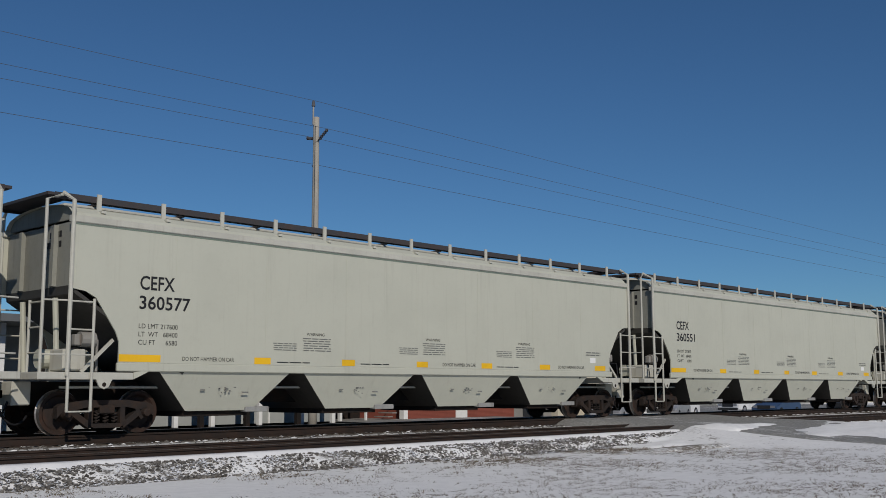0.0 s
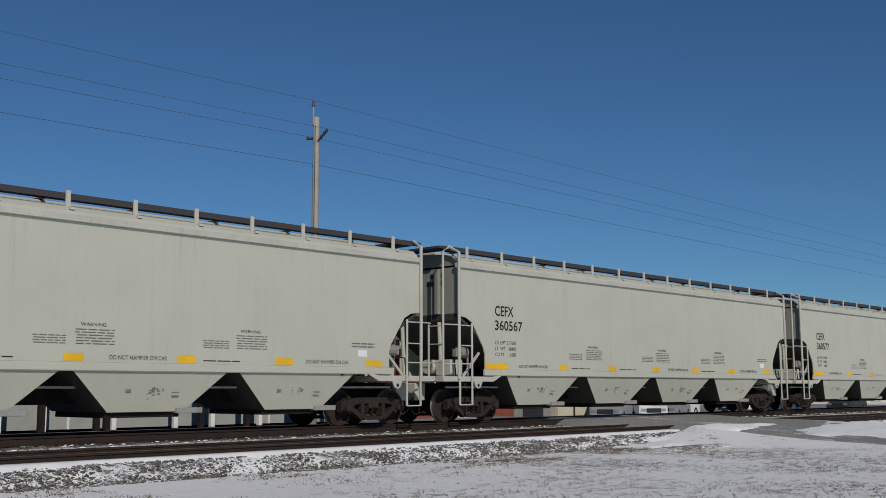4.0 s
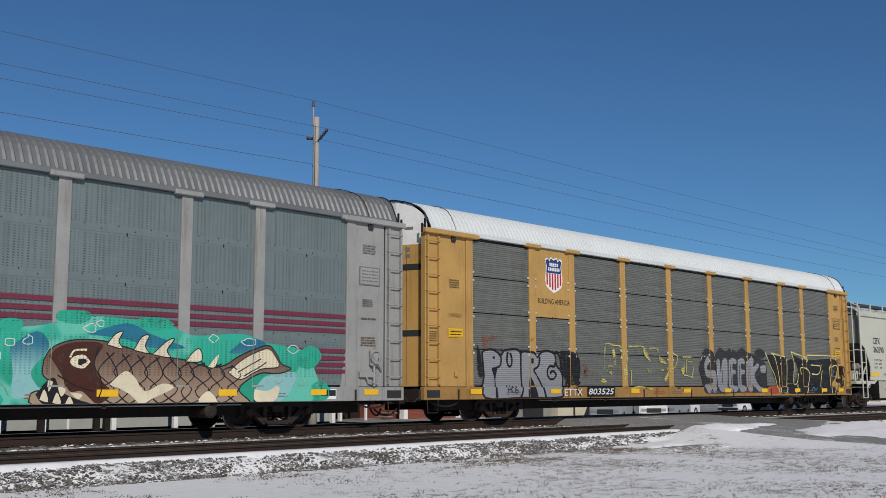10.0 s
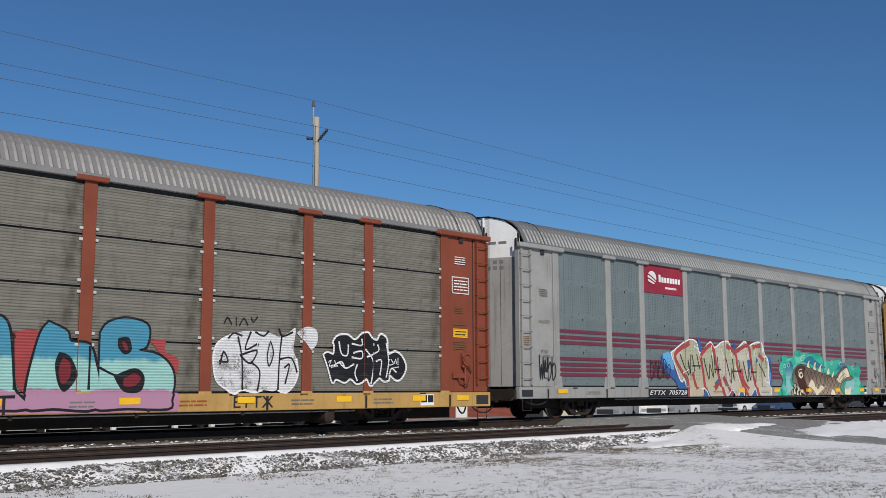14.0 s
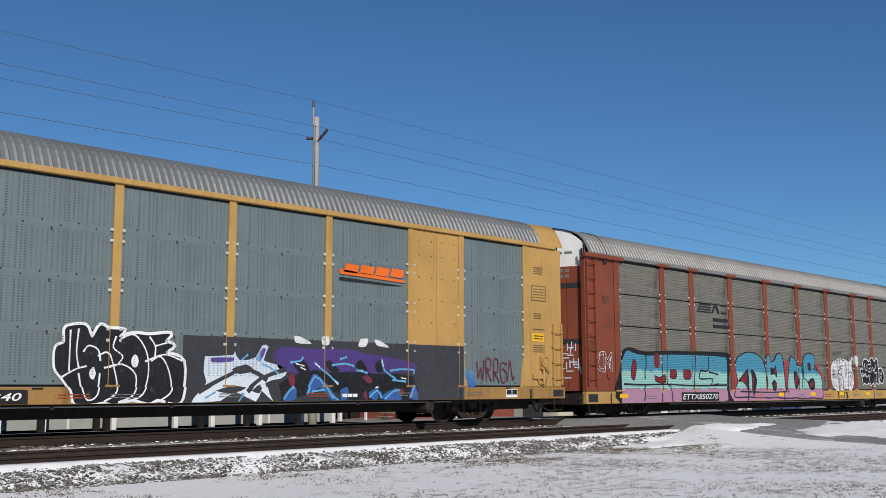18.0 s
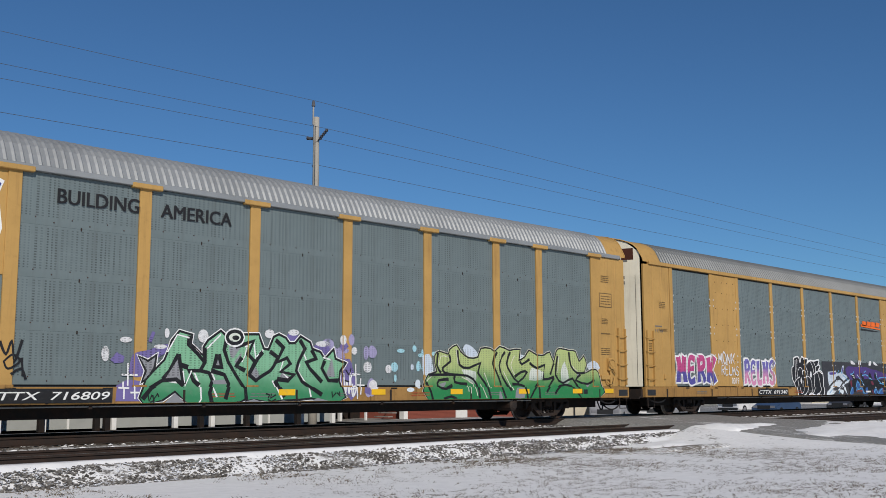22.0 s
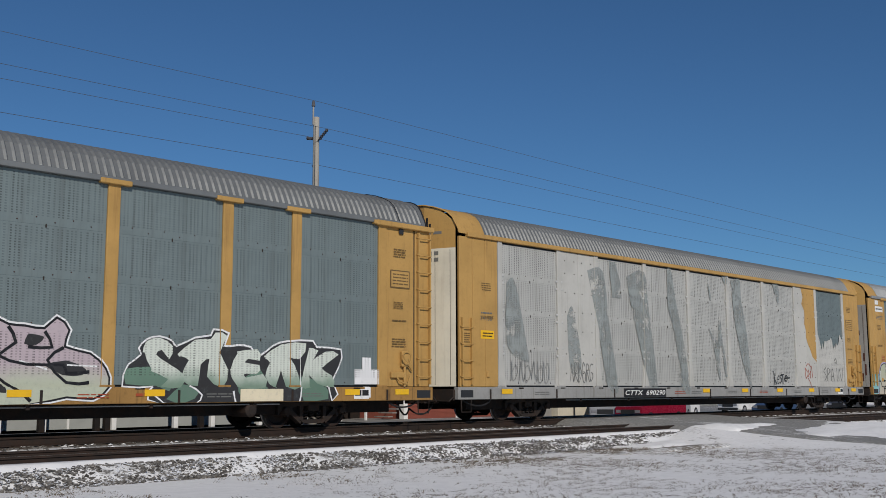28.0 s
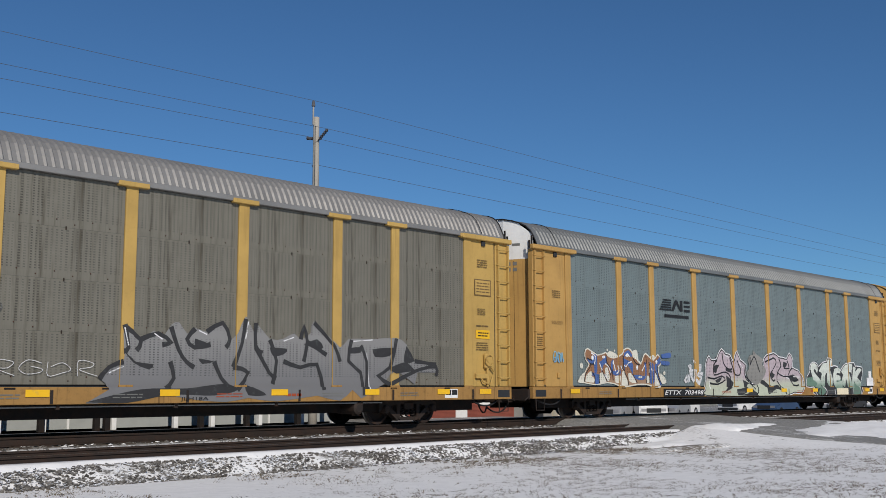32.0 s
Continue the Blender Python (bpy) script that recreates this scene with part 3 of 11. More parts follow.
def road():
    bm = B()
    ys = ROAD_LINE
    x0, x1 = ROAD
    xs = [x0 + (x1 - x0) * i / 12 for i in range(13)]
    cols = [[bm.verts.new((x + (0.25 * noise.noise((y * 0.4, x, 0)) if i in (0, 12) else 0), y, z - (0.25 if i in (0, 12) else 0.0))) for y, z in ys] for i, x in enumerate(xs)]
    for a, b in zip(cols, cols[1:]):
        for j in range(len(ys) - 1):
            bm.faces.new((a[j], b[j], b[j + 1], a[j + 1]))
    verge = B()
    for xe, s in ((x0, -1), (x1, 1)):
        cols = []
        for k, (dx, u) in enumerate(((-0.5, 1.0), (0.0, 0.93), (0.9, 0.5), (2.2, 0.0))):
            cols.append([verge.verts.new((xe + s * dx, y, (z - 0.03) * u + (1 - u) * -0.62 + hump(xe + dx, y, 0.03, 0.8))) for y, z in ((-16, -0.55), (-12, -0.50), (-9, -0.38), (-7.5, -0.27), (-6.4, -0.18), (-5.6, -0.15))])
        for a, b in zip(cols, cols[1:]):
            for j in range(5):
                verge.faces.new((a[j], b[j], b[j + 1], a[j + 1]))
    tagged(part("road_verge", verge, M["verge"], smooth=True), "sloping verge of gravel, dry grass and snow beside the road", "verge", kind="structure")
    tagged(part("road", bm, M["asphalt"]), "worn grey asphalt level crossing with blown snow", "road", kind="structure")
    bm = B()
    xs = [-60.0, 0.0, 36.0, 43.0, 44.0, 45.0, 46.0, 47.0, 48.0, 70.0, 130.0]
    ys = [5.2, 7.0, 8.0, 9.0, 10.0, 11.0, 14.0, 60.0]
    grid = [[bm.verts.new((x, y, -0.50 + yard_drop(x, y))) for y in ys] for x in xs]
    for a, b in zip(grid, grid[1:]):
        for j in range(len(ys) - 1):
            bm.faces.new((a[j], b[j], b[j + 1], a[j + 1]))
    tagged(part("pavement", bm, M["asphalt"]), "grey asphalt yard behind the railway", "yard", kind="structure")
    # drifts piled by the wind on the near side of the crossing
    for cx, cy, lx, ly, h, name in ((23.3, -7.5, 3.8, 0.36, 0.06, "gravel"), (26.2, -6.1, 4.6, 0.85, 0.08, "ploughed"), (35.0, -8.9, 7.4, 2.9, 0.10, "wind-blown"), (39.5, -7.6, 6.5, 2.0, 0.12, "wind-blown"), (31.5, -14.8, 6.5, 3.2, 0.06, "wind-blown")):
        bm = B()
        n, m = 48, 24
        grid = []
        for i in range(n + 1):
            row = []
            for j in range(m + 1):
                u, v = i / n * 2 - 1, j / m * 2 - 1
                r = min(1.0, math.hypot(u, v))
                x, y = cx + u * lx * (1 - 0.25 * v * v), cy + v * ly
                ragged = 0.55 * noise.noise((x * 0.5, y * 1.1, 5.0)) + 0.3 * noise.noise((x * 1.4, y * 3.0, 6.0))
                bump = 1 - r * r + ragged * min(1.0, 2.2 * r)
                row.append(bm.verts.new((x, y, base_z(x, y) - 0.03 + (h + 0.05) * min(bump, 1.0) - (0.2 if r >= 0.99 else 0.0))))
            grid.append(row)
        for a, b in zip(grid, grid[1:]):
            for j in range(m):
                bm.faces.new((a[j], b[j], b[j + 1], a[j + 1]))
        if name == "gravel":
            tagged(part("gravel_bank", bm, M["gravel"], smooth=True), "low bank of bare gravel and dead grass beside the crossing", "gravel", kind="stuff")
        else:
            tagged(part("snow_bank", bm, M["snow"], smooth=True), "low %s bank of snow beside the crossing" % name, "snow", kind="stuff")


# ---- background behind the railway ----
def wall_panel_building():
    top = thing("storage_building", "long pale metal-clad building with white porch posts", "building")
    part("wall", box(B(), 8, 31.6, 16.0, 30, -0.7, 3.2), M["siding"], top, "pale grey metal siding")
    part("roof", slab(B(), [(7.5, 3.2), (32, 3.2), (32, 3.45), (7.5, 3.45)], 12.9, 30.4), M["roof_grey"], top, "flat grey metal roof")
    part("kerb", box(B(), 8, 31.5, 13.4, 16.0, -0.7, -0.50), M["siding_white"], top, "white-painted concrete plinth")
    for i in range(5):
        part("batten", box(B(), 9.6 + i * 4.6, 9.68 + i * 4.6, 15.96, 15.998, -0.5, 3.1), M["siding_white"], top)
    me = mesh_of("porch_post", box(B(), -0.09, 0.09, -0.09, 0.09, 0, 3.7, 0.01), M["siding_white"])
    for x in (15.35, 16.92, 19.57, 22.14, 23.79, 26.07, 28.23, 29.96):
        at(part("porch_post", me, None, top, "white square porch post"), x, 14.0, -0.5)
    me = mesh_of("dark_post", box(B(), -0.10, 0.10, -0.10, 0.10, 0, 3.7, 0.01), M["under"])
    for x in (16.7, 18.75, 19.15, 23.08, 25.22, 27.8):
        at(part("dark_post", me, None, top, "dark steel post"), x, 13.7, -0.5)


def brick_building():
    top = thing("brick_building", "low red brick building with white window sills", "building")
    part("wall", box(B(), 36.4, 44.6, 16.0, 26, -1.3, 3.4), M["brickwall"], top, "red brick wall")
    part("roof", box(B(), 36.2, 44.8, 15.8, 26.2, 3.4, 3.6), M["concrete"], top)
    part("corner_post", box(B(), 36.1, 36.38, 15.9, 16.2, -0.8, 3.4), M["siding_white"], top, "white corner post")
    for x0, x1 in ((37.5, 39.2), (41.75, 43.5)):
        w = part("window", box(B(), x0, x1, 15.97, 15.995, 0.35, 1.6), M["glass"], top, "dark window with a white sill")
        part("window_sill", box(B(), x0 - 0.08, x1 + 0.08, 15.88, 15.996, 0.13, 0.33), M["siding_white"], w)
        part("window_frame", box(B(), (x0 + x1) / 2 - 0.04, (x0 + x1) / 2 + 0.04, 15.93, 15.968, 0.35, 1.6), M["siding_white"], w)
    d = part("door", box(B(), 39.9, 40.75, 15.94, 15.996, -0.75, 1.4), M["siding_white"], top, "white entrance door")
    part("handle", box(B(), 40.6, 40.66, 15.88, 15.938, 0.15, 0.28), M["dark"], d)
    # mortar courses
    me = mesh_of("brick_course", box(B(), 36.5, 44.5, 15.985, 15.9985, 0, 0.052), M["brickwall"])
    for i in range(18):
        at(part("brick_course", me, None, top), 0, 0, -0.75 + i * 0.066)


def sheds():
    a = thing("garage", "grey concrete garage with a dark door", "building")
    part("wall", box(B(), 44.8, 48.3, 16.3, 24, -1.3, 3.0), M["concrete"], a)
    part("garage_door", box(B(), 45.7, 47.5, 16.26, 16.296, -1.3, 1.9), M["dark"], a, "dark garage door")
    part("roof", box(B(), 44.75, 48.35, 16.2, 24.1, 3.0, 3.15), M["concrete"], a)
    b = thing("cream_shed", "cream stucco building with small dark windows", "building")
    part("wall", box(B(), 48.5, 52.6, 16.0, 24, -1.3, 3.0), M["cream_wall"], b, "cream stucco wall")
    part("downpipe", tube(B(), [(50.0, 15.94, -1.3), (50.0, 15.94, 3.0)], 0.05), M["dark"], b)
    part("window", box(B(), 50.5, 51.4, 15.95, 15.996, 0.42, 1.3), M["glass"], b)
    part("roof", box(B(), 48.4, 52.7, 15.8, 24.1, 3.0, 3.15), M["concrete"], b)
    c = thing("open_shed", "dark open shed with a sloping stair rail", "building")
    part("back_wall", box(B(), 31.8, 36.0, 19.0, 19.3, -0.8, 3.0), M["under"], c)
    part("roof", box(B(), 31.75, 36.05, 15.6, 19.3, 2.9, 3.05), M["concrete"], c)
    part("post", box(B(), 33.6, 33.7, 15.9, 16.0, -0.7, 2.9), M["siding_white"], c)
    part("post", box(B(), 32.0, 32.15, 15.9, 16.05, -0.7, 2.9), M["siding_white"], c)
    for i in range(5):
        part("stair_tread", box(B(), 34.5 + i * 0.28, 34.8 + i * 0.28, 15.9, 16.9, -0.75 + 0.18 * i, -0.70 + 0.18 * i), M["concrete"], c)
    part("stair_rail", tube(B(), [(34.4, 15.88, 0.15), (36.0, 15.88, 1.15)], 0.025), M["rim"], c)
    d = thing("dumpster", "dark steel waste container on the yard", "dumpster")
    part("bin", slab(B(), [(52.9, -0.95), (54.0, -0.95), (54.15, 0.25), (52.75, 0.25)], 14.5, 16.0), M["car_dark"], d)
    part("lid", box(B(), 52.7, 54.2, 14.45, 16.05, 0.252, 0.30, 0.01), M["dark"], d)
    for x in (53.0, 53.9):
        part("caster", lathe(B(), [(-0.03, 0.08), (0.03, 0.08)], (x, 14.7, -0.92), 10), M["tyre"], d)


def vehicle(name, label, x, y, rz, length, height, paintwork, cab):
    top = thing(name, label, "car", "vehicles parked behind the railway")
    h, L = height, length
    wheels = []
    if cab == "van":
        out = [(-L / 2, 0.28), (L / 2, 0.28), (L / 2, 0.95), (L / 2 - 0.75, 1.1), (L / 2 - 1.35, h), (-L / 2, h)]
    elif cab == "pickup":
        out = [(-L / 2, 0.24), (L / 2, 0.24), (L / 2, 0.95), (L / 2 - 1.3, 1.08), (L / 2 - 2.0, h), (-0.3, h), (-0.55, 1.08), (-L / 2, 1.05)]
    else:
        out = [(-L / 2, 0.25), (L / 2, 0.25), (L / 2, 0.7), (L / 2 - 1.2, 0.92), (L / 2 - 1.95, h), (-L / 2 + 1.3, h), (-L / 2 + 0.4, 0.95), (-L / 2, 0.85)]
    bm = slab(B(), out, -0.9, 0.9)
    bmesh.ops.bevel(bm, geom=list(bm.edges), offset=0.06, segments=2, affect="EDGES")
    body = part("body", bm, paintwork, top, smooth=False)
    zs, ze = 1.0 if cab != "sedan" else 0.92, h - 0.1
    for s in (-1, 1):
        part("side_window", box(B(), -L * 0.12, L * 0.16, s * 0.905 - 0.004, s * 0.905 + 0.004, zs + 0.06, ze), M["glass"], body)
        for e in (-1, 1):
            part("headlight" if e > 0 else "taillight", box(B(), e * (L / 2 + 0.001) - 0.02, e * (L / 2 + 0.001) + 0.02, s * 0.62 - 0.16, s * 0.62 + 0.16, 0.62, 0.78), M["rim"] if e > 0 else M["red"], body)
    part("bumper", box(B(), L / 2 - 0.05, L / 2 + 0.07, -0.85, 0.85, 0.3, 0.48, 0.02), M["dark"], top)
    part("bumper", box(B(), -L / 2 - 0.07, -L / 2 + 0.05, -0.85, 0.85, 0.3, 0.48, 0.02), M["dark"], top)
    part("grille", box(B(), L / 2 - 0.03, L / 2 + 0.035, -0.45, 0.45, 0.55, 0.80), M["dark"], top)
    for sx in (-1, 1):
        for sy in (-1, 1):
            w = at(part("wheel", lathe(B(), [(-0.1, 0.24), (-0.09, 0.33), (0.09, 0.33), (0.1, 0.24)], (0, 0, 0), 18), M["tyre"], top), sx * L * 0.31, sy * 0.83, 0.33)
            part("rim", lathe(B(), [(-0.012, 0.21), (0.012, 0.19)], (0, sy * 0.105, 0), 14), M["rim"], w)
            wheels.append((w, sx * L * 0.31, sy * 0.83))
    top.matrix_basis = pose(x, y, -0.5 + yard_drop(x, y), 0, 0, rz)
    return top, wheels


DRIVEN = []


def vehicles():
    DRIVEN.append(vehicle("pickup_truck", "dark red pickup truck driving along the yard road", 19.2, 11.0, 180, 4.7, 1.72, M["car_red"], "pickup"))
    vehicle("pickup_truck", "silver pickup truck parked on the yard", 52.0, 14.6, 205, 5.4, 1.75, M["car_silver"], "pickup")
    vehicle("delivery_van", "white delivery van parked on the yard", 55.6, 15.3, 235, 5.2, 2.1, M["car_white"], "van")
    vehicle("sedan", "grey saloon car parked on the yard", 58.5, 14.8, 200, 4.6, 1.42, M["car_silver"], "sedan")
    vehicle("sedan", "white saloon car parked on the yard", 64.5, 18.0, 190, 4.6, 1.42, M["car_white"], "sedan")
    vehicle("sedan", "dark blue saloon car parked on the yard", 70.5, 13.5, 185, 4.7, 1.42, M["car_blue"], "sedan")
    vehicle("delivery_van", "white delivery van parked on the yard", 78.0, 20.0, 180, 5.2, 2.1, M["car_white"], "van")
    vehicle("sedan", "dark saloon car parked on the yard", 86.0, 15.0, 185, 4.7, 1.42, M["car_dark"], "sedan")


def far_row():
    """Low sheds in the distance that close the view under the wagons."""
    rnd = random.Random(11)
    x = 62.0
    while x < 210:
        w = rnd.uniform(9, 17)
        top = thing("warehouse", rnd.choice(["low pale warehouse in the distance", "low grey warehouse in the distance"]), "building")
        c = rnd.choice(["siding", "concrete", "cream_wall", "siding"])
        y = 40 + rnd.uniform(0, 6)
        part("wall", box(B(), x, x + w, y, y + 14, -1.2, 3.0), M[c], top)
        part("roof", slab(B(), [(x - 0.3, 3.0), (x + w + 0.3, 3.0), (x + w / 2, 3.5)], y - 0.3, y + 14.3), M["roof_grey"], top)
        for i in range(3):
            xx = x + w * (0.2 + 0.28 * i)
            part("loading_door", box(B(), xx - 0.9, xx + 0.9, y - 0.04, y - 0.002, -0.55, 1.7), M["dark" if i % 2 else "siding_white"], top)
        x += w + rnd.uniform(1, 4)


def pole(x, y, top_z):
    ob = thing("utility_pole", "weathered wooden utility pole with post insulators", "utility pole", "line of utility poles")
    bm = tube(B(), [(0, 0, -0.6 + i * (top_z + 0.2) / 12) for i in range(13)], 0.185, 14, 0.125)
    for v in bm.verts:
        v.co.x += 0.010 * noise.noise((v.co.x * 20, v.co.y * 20, v.co.z * 0.5))
    part("shaft", bm, M["pole"], ob, smooth=True)
    part("ridge_pin", tube(B(), [(-0.17, 0, top_z - 0.75), (-0.17, 0, top_z + 0.05)], 0.035), M["pole"], ob)
    ins = part("insulator", tube(B(), [(-0.17, 0, top_z + 0.05), (-0.17, 0, top_z + 0.28)], 0.085, 10, 0.05), M["porcelain"], ob)
    for a, b in (((0, -0.1, top_z - 1.45), (0, -0.75, top_z - 1.04)), ((0, 0.1, top_z - 1.3), (0, 0.62, top_z - 1.2)), ((0, 0.1, top_z - 2.46), (0, 0.22, top_z - 2.46))):
        bm = B()
        va, vb = Vector(a), Vector(b)
        tube(bm, [va, vb], 0.035, 8)
        if (vb - va).length > 0.3:
            for k in range(5):
                c = va.lerp(vb, 0.25 + 0.16 * k)
                tube(bm, [c - (vb - va) * 0.03, c + (vb - va) * 0.03], 0.07, 8)
        part("insulator", bm, M["porcelain"], ob, "grey post insulator")
    part("ground_wire", tube(B(), [(-0.15, -0.10, 0), (-0.125, -0.09, top_z - 0.8)], 0.012, 5), M["wire"], ob)
    ob.matrix_basis = pose(x, y, 0)


def wires():
    for y, z, name in ((12.3, 13.02, "top"), (11.55, 11.69, "near"), (12.9, 11.6, "far"), (12.47, 10.33, "low")):
        top = thing("power_line", "thin aluminium overhead wire strung between poles", "power line", "wires on the poles")
        for xa, xb, sag in ((-52.0, 27.3, 0.55), (27.3, 122.0, 0.12), (122.0, 216.0, 0.2)):
            pts = []
            for i in range(25):
                u = i / 24
                pts.append((xa + (xb - xa) * u, y, z - 4 * sag * u * (1 - u)))
            part("wire_span", tube(B(), pts, 0.0085 if name != "low" else 0.0095, 5), M["wire"], top)


ground()
trackbed()
railway(0.0, 0.0, 0.18, "main_track", "railway track of rusty rails on wooden sleepers")
railway(-4.0, -0.13, 0.15, "siding_track", "empty siding of rusty rails sunk in ballast", 0.98)
stones()
snow_specks()
grass()
road()
wall_panel_building()
brick_building()
sheds()
vehicles()
far_row()
for px in (-52.0, 27.45, 122.0, 216.0):
    pole(px, 12.3, 12.72)
wires()


# ---- lettering and spray paint ----
def glyphs(text, fat=0.0, shear=0.0, spacing=1.0):
    cu = bpy.data.curves.new("lettering", "FONT")
    cu.body, cu.offset, cu.shear, cu.space_character, cu.resolution_u = text, fat, shear, spacing, 3
    ob = bpy.data.objects.new("lettering", cu)
    me = bpy.data.meshes.new_from_object(ob)
    bpy.data.objects.remove(ob)
    bpy.data.curves.remove(cu)
    return me


class Decal:
    """Flat shapes in x-z that are laid on the stepped side of a wagon."""

    def __init__(self, car):
        self.car, self.bm = car, B()
        self.tier = self.bm.faces.layers.int.new("tier")

    def mesh(self, me, place, tier=0):
        old = set(self.bm.faces)
        vs = [self.bm.verts.new((p[0], 0.0, p[1])) for p in (place(v.co.x, v.co.y) for v in me.vertices)]
        for p in me.polygons:
            try:
                f = self.bm.faces.new([vs[i] for i in p.vertices])
                f[self.tier] = tier
            except ValueError:
                pass
        bpy.data.meshes.remove(me)
        return self

    def text(self, body, x0, x1, z0, z1, fat=0.0, shear=0.0, tilt=0.0, tier=0):
        me = glyphs(body, fat, shear)
        c = np.array([v.co[:2] for v in me.vertices])
        lo, hi = c.min(0), c.max(0)
        sx, sz = (x1 - x0) / max(1e-6, hi[0] - lo[0]), (z1 - z0) / max(1e-6, hi[1] - lo[1])
        mx, mz, ca, sa = (x0 + x1) / 2, (z0 + z1) / 2, math.cos(tilt), math.sin(tilt)

        def place(x, y):
            u, v = x0 + (x - lo[0]) * sx - mx, z0 + (y - lo[1]) * sz - mz
            return mx + u * ca - v * sa, mz + u * sa + v * ca

        return self.mesh(me, place, tier)

    def poly(self, pts, tier=0):
        f = self.bm.faces.new([self.bm.verts.new((x, 0.0, z)) for x, z in pts])
        f[self.tier] = tier
        return self

    def rect(self, x0, x1, z0, z1, tier=0):
        return self.poly([(x0, z0), (x1, z0), (x1, z1), (x0, z1)], tier)

    def stroke(self, pts, w, tier=0):
        for q, ((xa, za), (xb, zb)) in enumerate(zip(pts, pts[1:])):
            d = Vector((xb - xa, zb - za))
            if d.length < 1e-5:
                continue
            d.normalize()
            e = d * w * 0.35
            nx, nz = -d.y * w / 2, d.x * w / 2
            self.poly([(xa - e.x + nx, za - e.y + nz), (xa - e.x - nx, za - e.y - nz), (xb + e.x - nx, zb + e.y - nz), (xb + e.x + nx, zb + e.y + nz)], tier + q % 3)
        return self

    def blob(self, cx, cz, rx, rz, n=18, rough=0.15, seed=0, tier=0):
        r = random.Random(seed)
        ks = [1 + r.uniform(-rough, rough) for _ in range(n)]
        return self.poly([(cx + rx * ks[i] * math.cos(6.2832 * i / n), cz + rz * ks[i] * math.sin(6.2832 * i / n)) for i in range(n)], tier)

    def lay(self, name, material, parent, lift=0.004, label="", mirror=False):
        """Cut the shapes where the side steps, drop each piece on its step, and link them as one part."""
        bm = self.bm
        low = self.car.get("floor")
        if low:
            for v in bm.verts:
                v.co.z = max(v.co.z, low)
            bmesh.ops.dissolve_degenerate(bm, dist=1e-5, edges=bm.edges)
        bmesh.ops.triangulate(bm, faces=[f for f in bm.faces if len(f.verts) > 4])
        xs = [v.co.x for v in bm.verts]
        zs = [v.co.z for v in bm.verts]
        if not xs:
            bm.free()
            return None
        for c in self.car["cuts_x"]:
            if min(xs) < c < max(xs):
                bmesh.ops.bisect_plane(bm, geom=list(bm.verts) + list(bm.edges) + list(bm.faces), plane_co=(c, 0, 0), plane_no=(1, 0, 0))
        for c in self.car["cuts_z"]:
            if min(zs) < c < max(zs):
                bmesh.ops.bisect_plane(bm, geom=list(bm.verts) + list(bm.edges) + list(bm.faces), plane_co=(0, 0, c), plane_no=(0, 0, 1))
        verts, faces, seen = [], [], {}
        for f in bm.faces:
            m = f.calc_center_median()
            y = self.car["level"](m.x, m.z) - lift - 0.0001 * f[self.tier]
            pts = [(v.co.x, y, v.co.z) for v in f.verts]
            n = (Vector(pts[1]) - Vector(pts[0])).cross(Vector(pts[2]) - Vector(pts[0]))
            if n.y > 0:
                pts.reverse()
            ids = []
            for p in pts:
                key = tuple(round(c, 5) for c in p)
                if key not in seen:
                    seen[key] = len(verts)
                    verts.append(p)
                ids.append(seen[key])
            if len(set(ids)) == len(ids):
                faces.append(tuple(ids))
        bm.free()
        me = bpy.data.meshes.new(name)
        me.from_pydata(verts, [], faces)
        relief = self.car.get("relief")
        me.materials.append(over_panel(material, *relief) if relief and name not in ("emblem", "lettering") else material)
        return part(name, me, None, parent, label)


RING = [(math.cos(k * math.pi / 4), math.sin(k * math.pi / 4)) for k in range(8)]


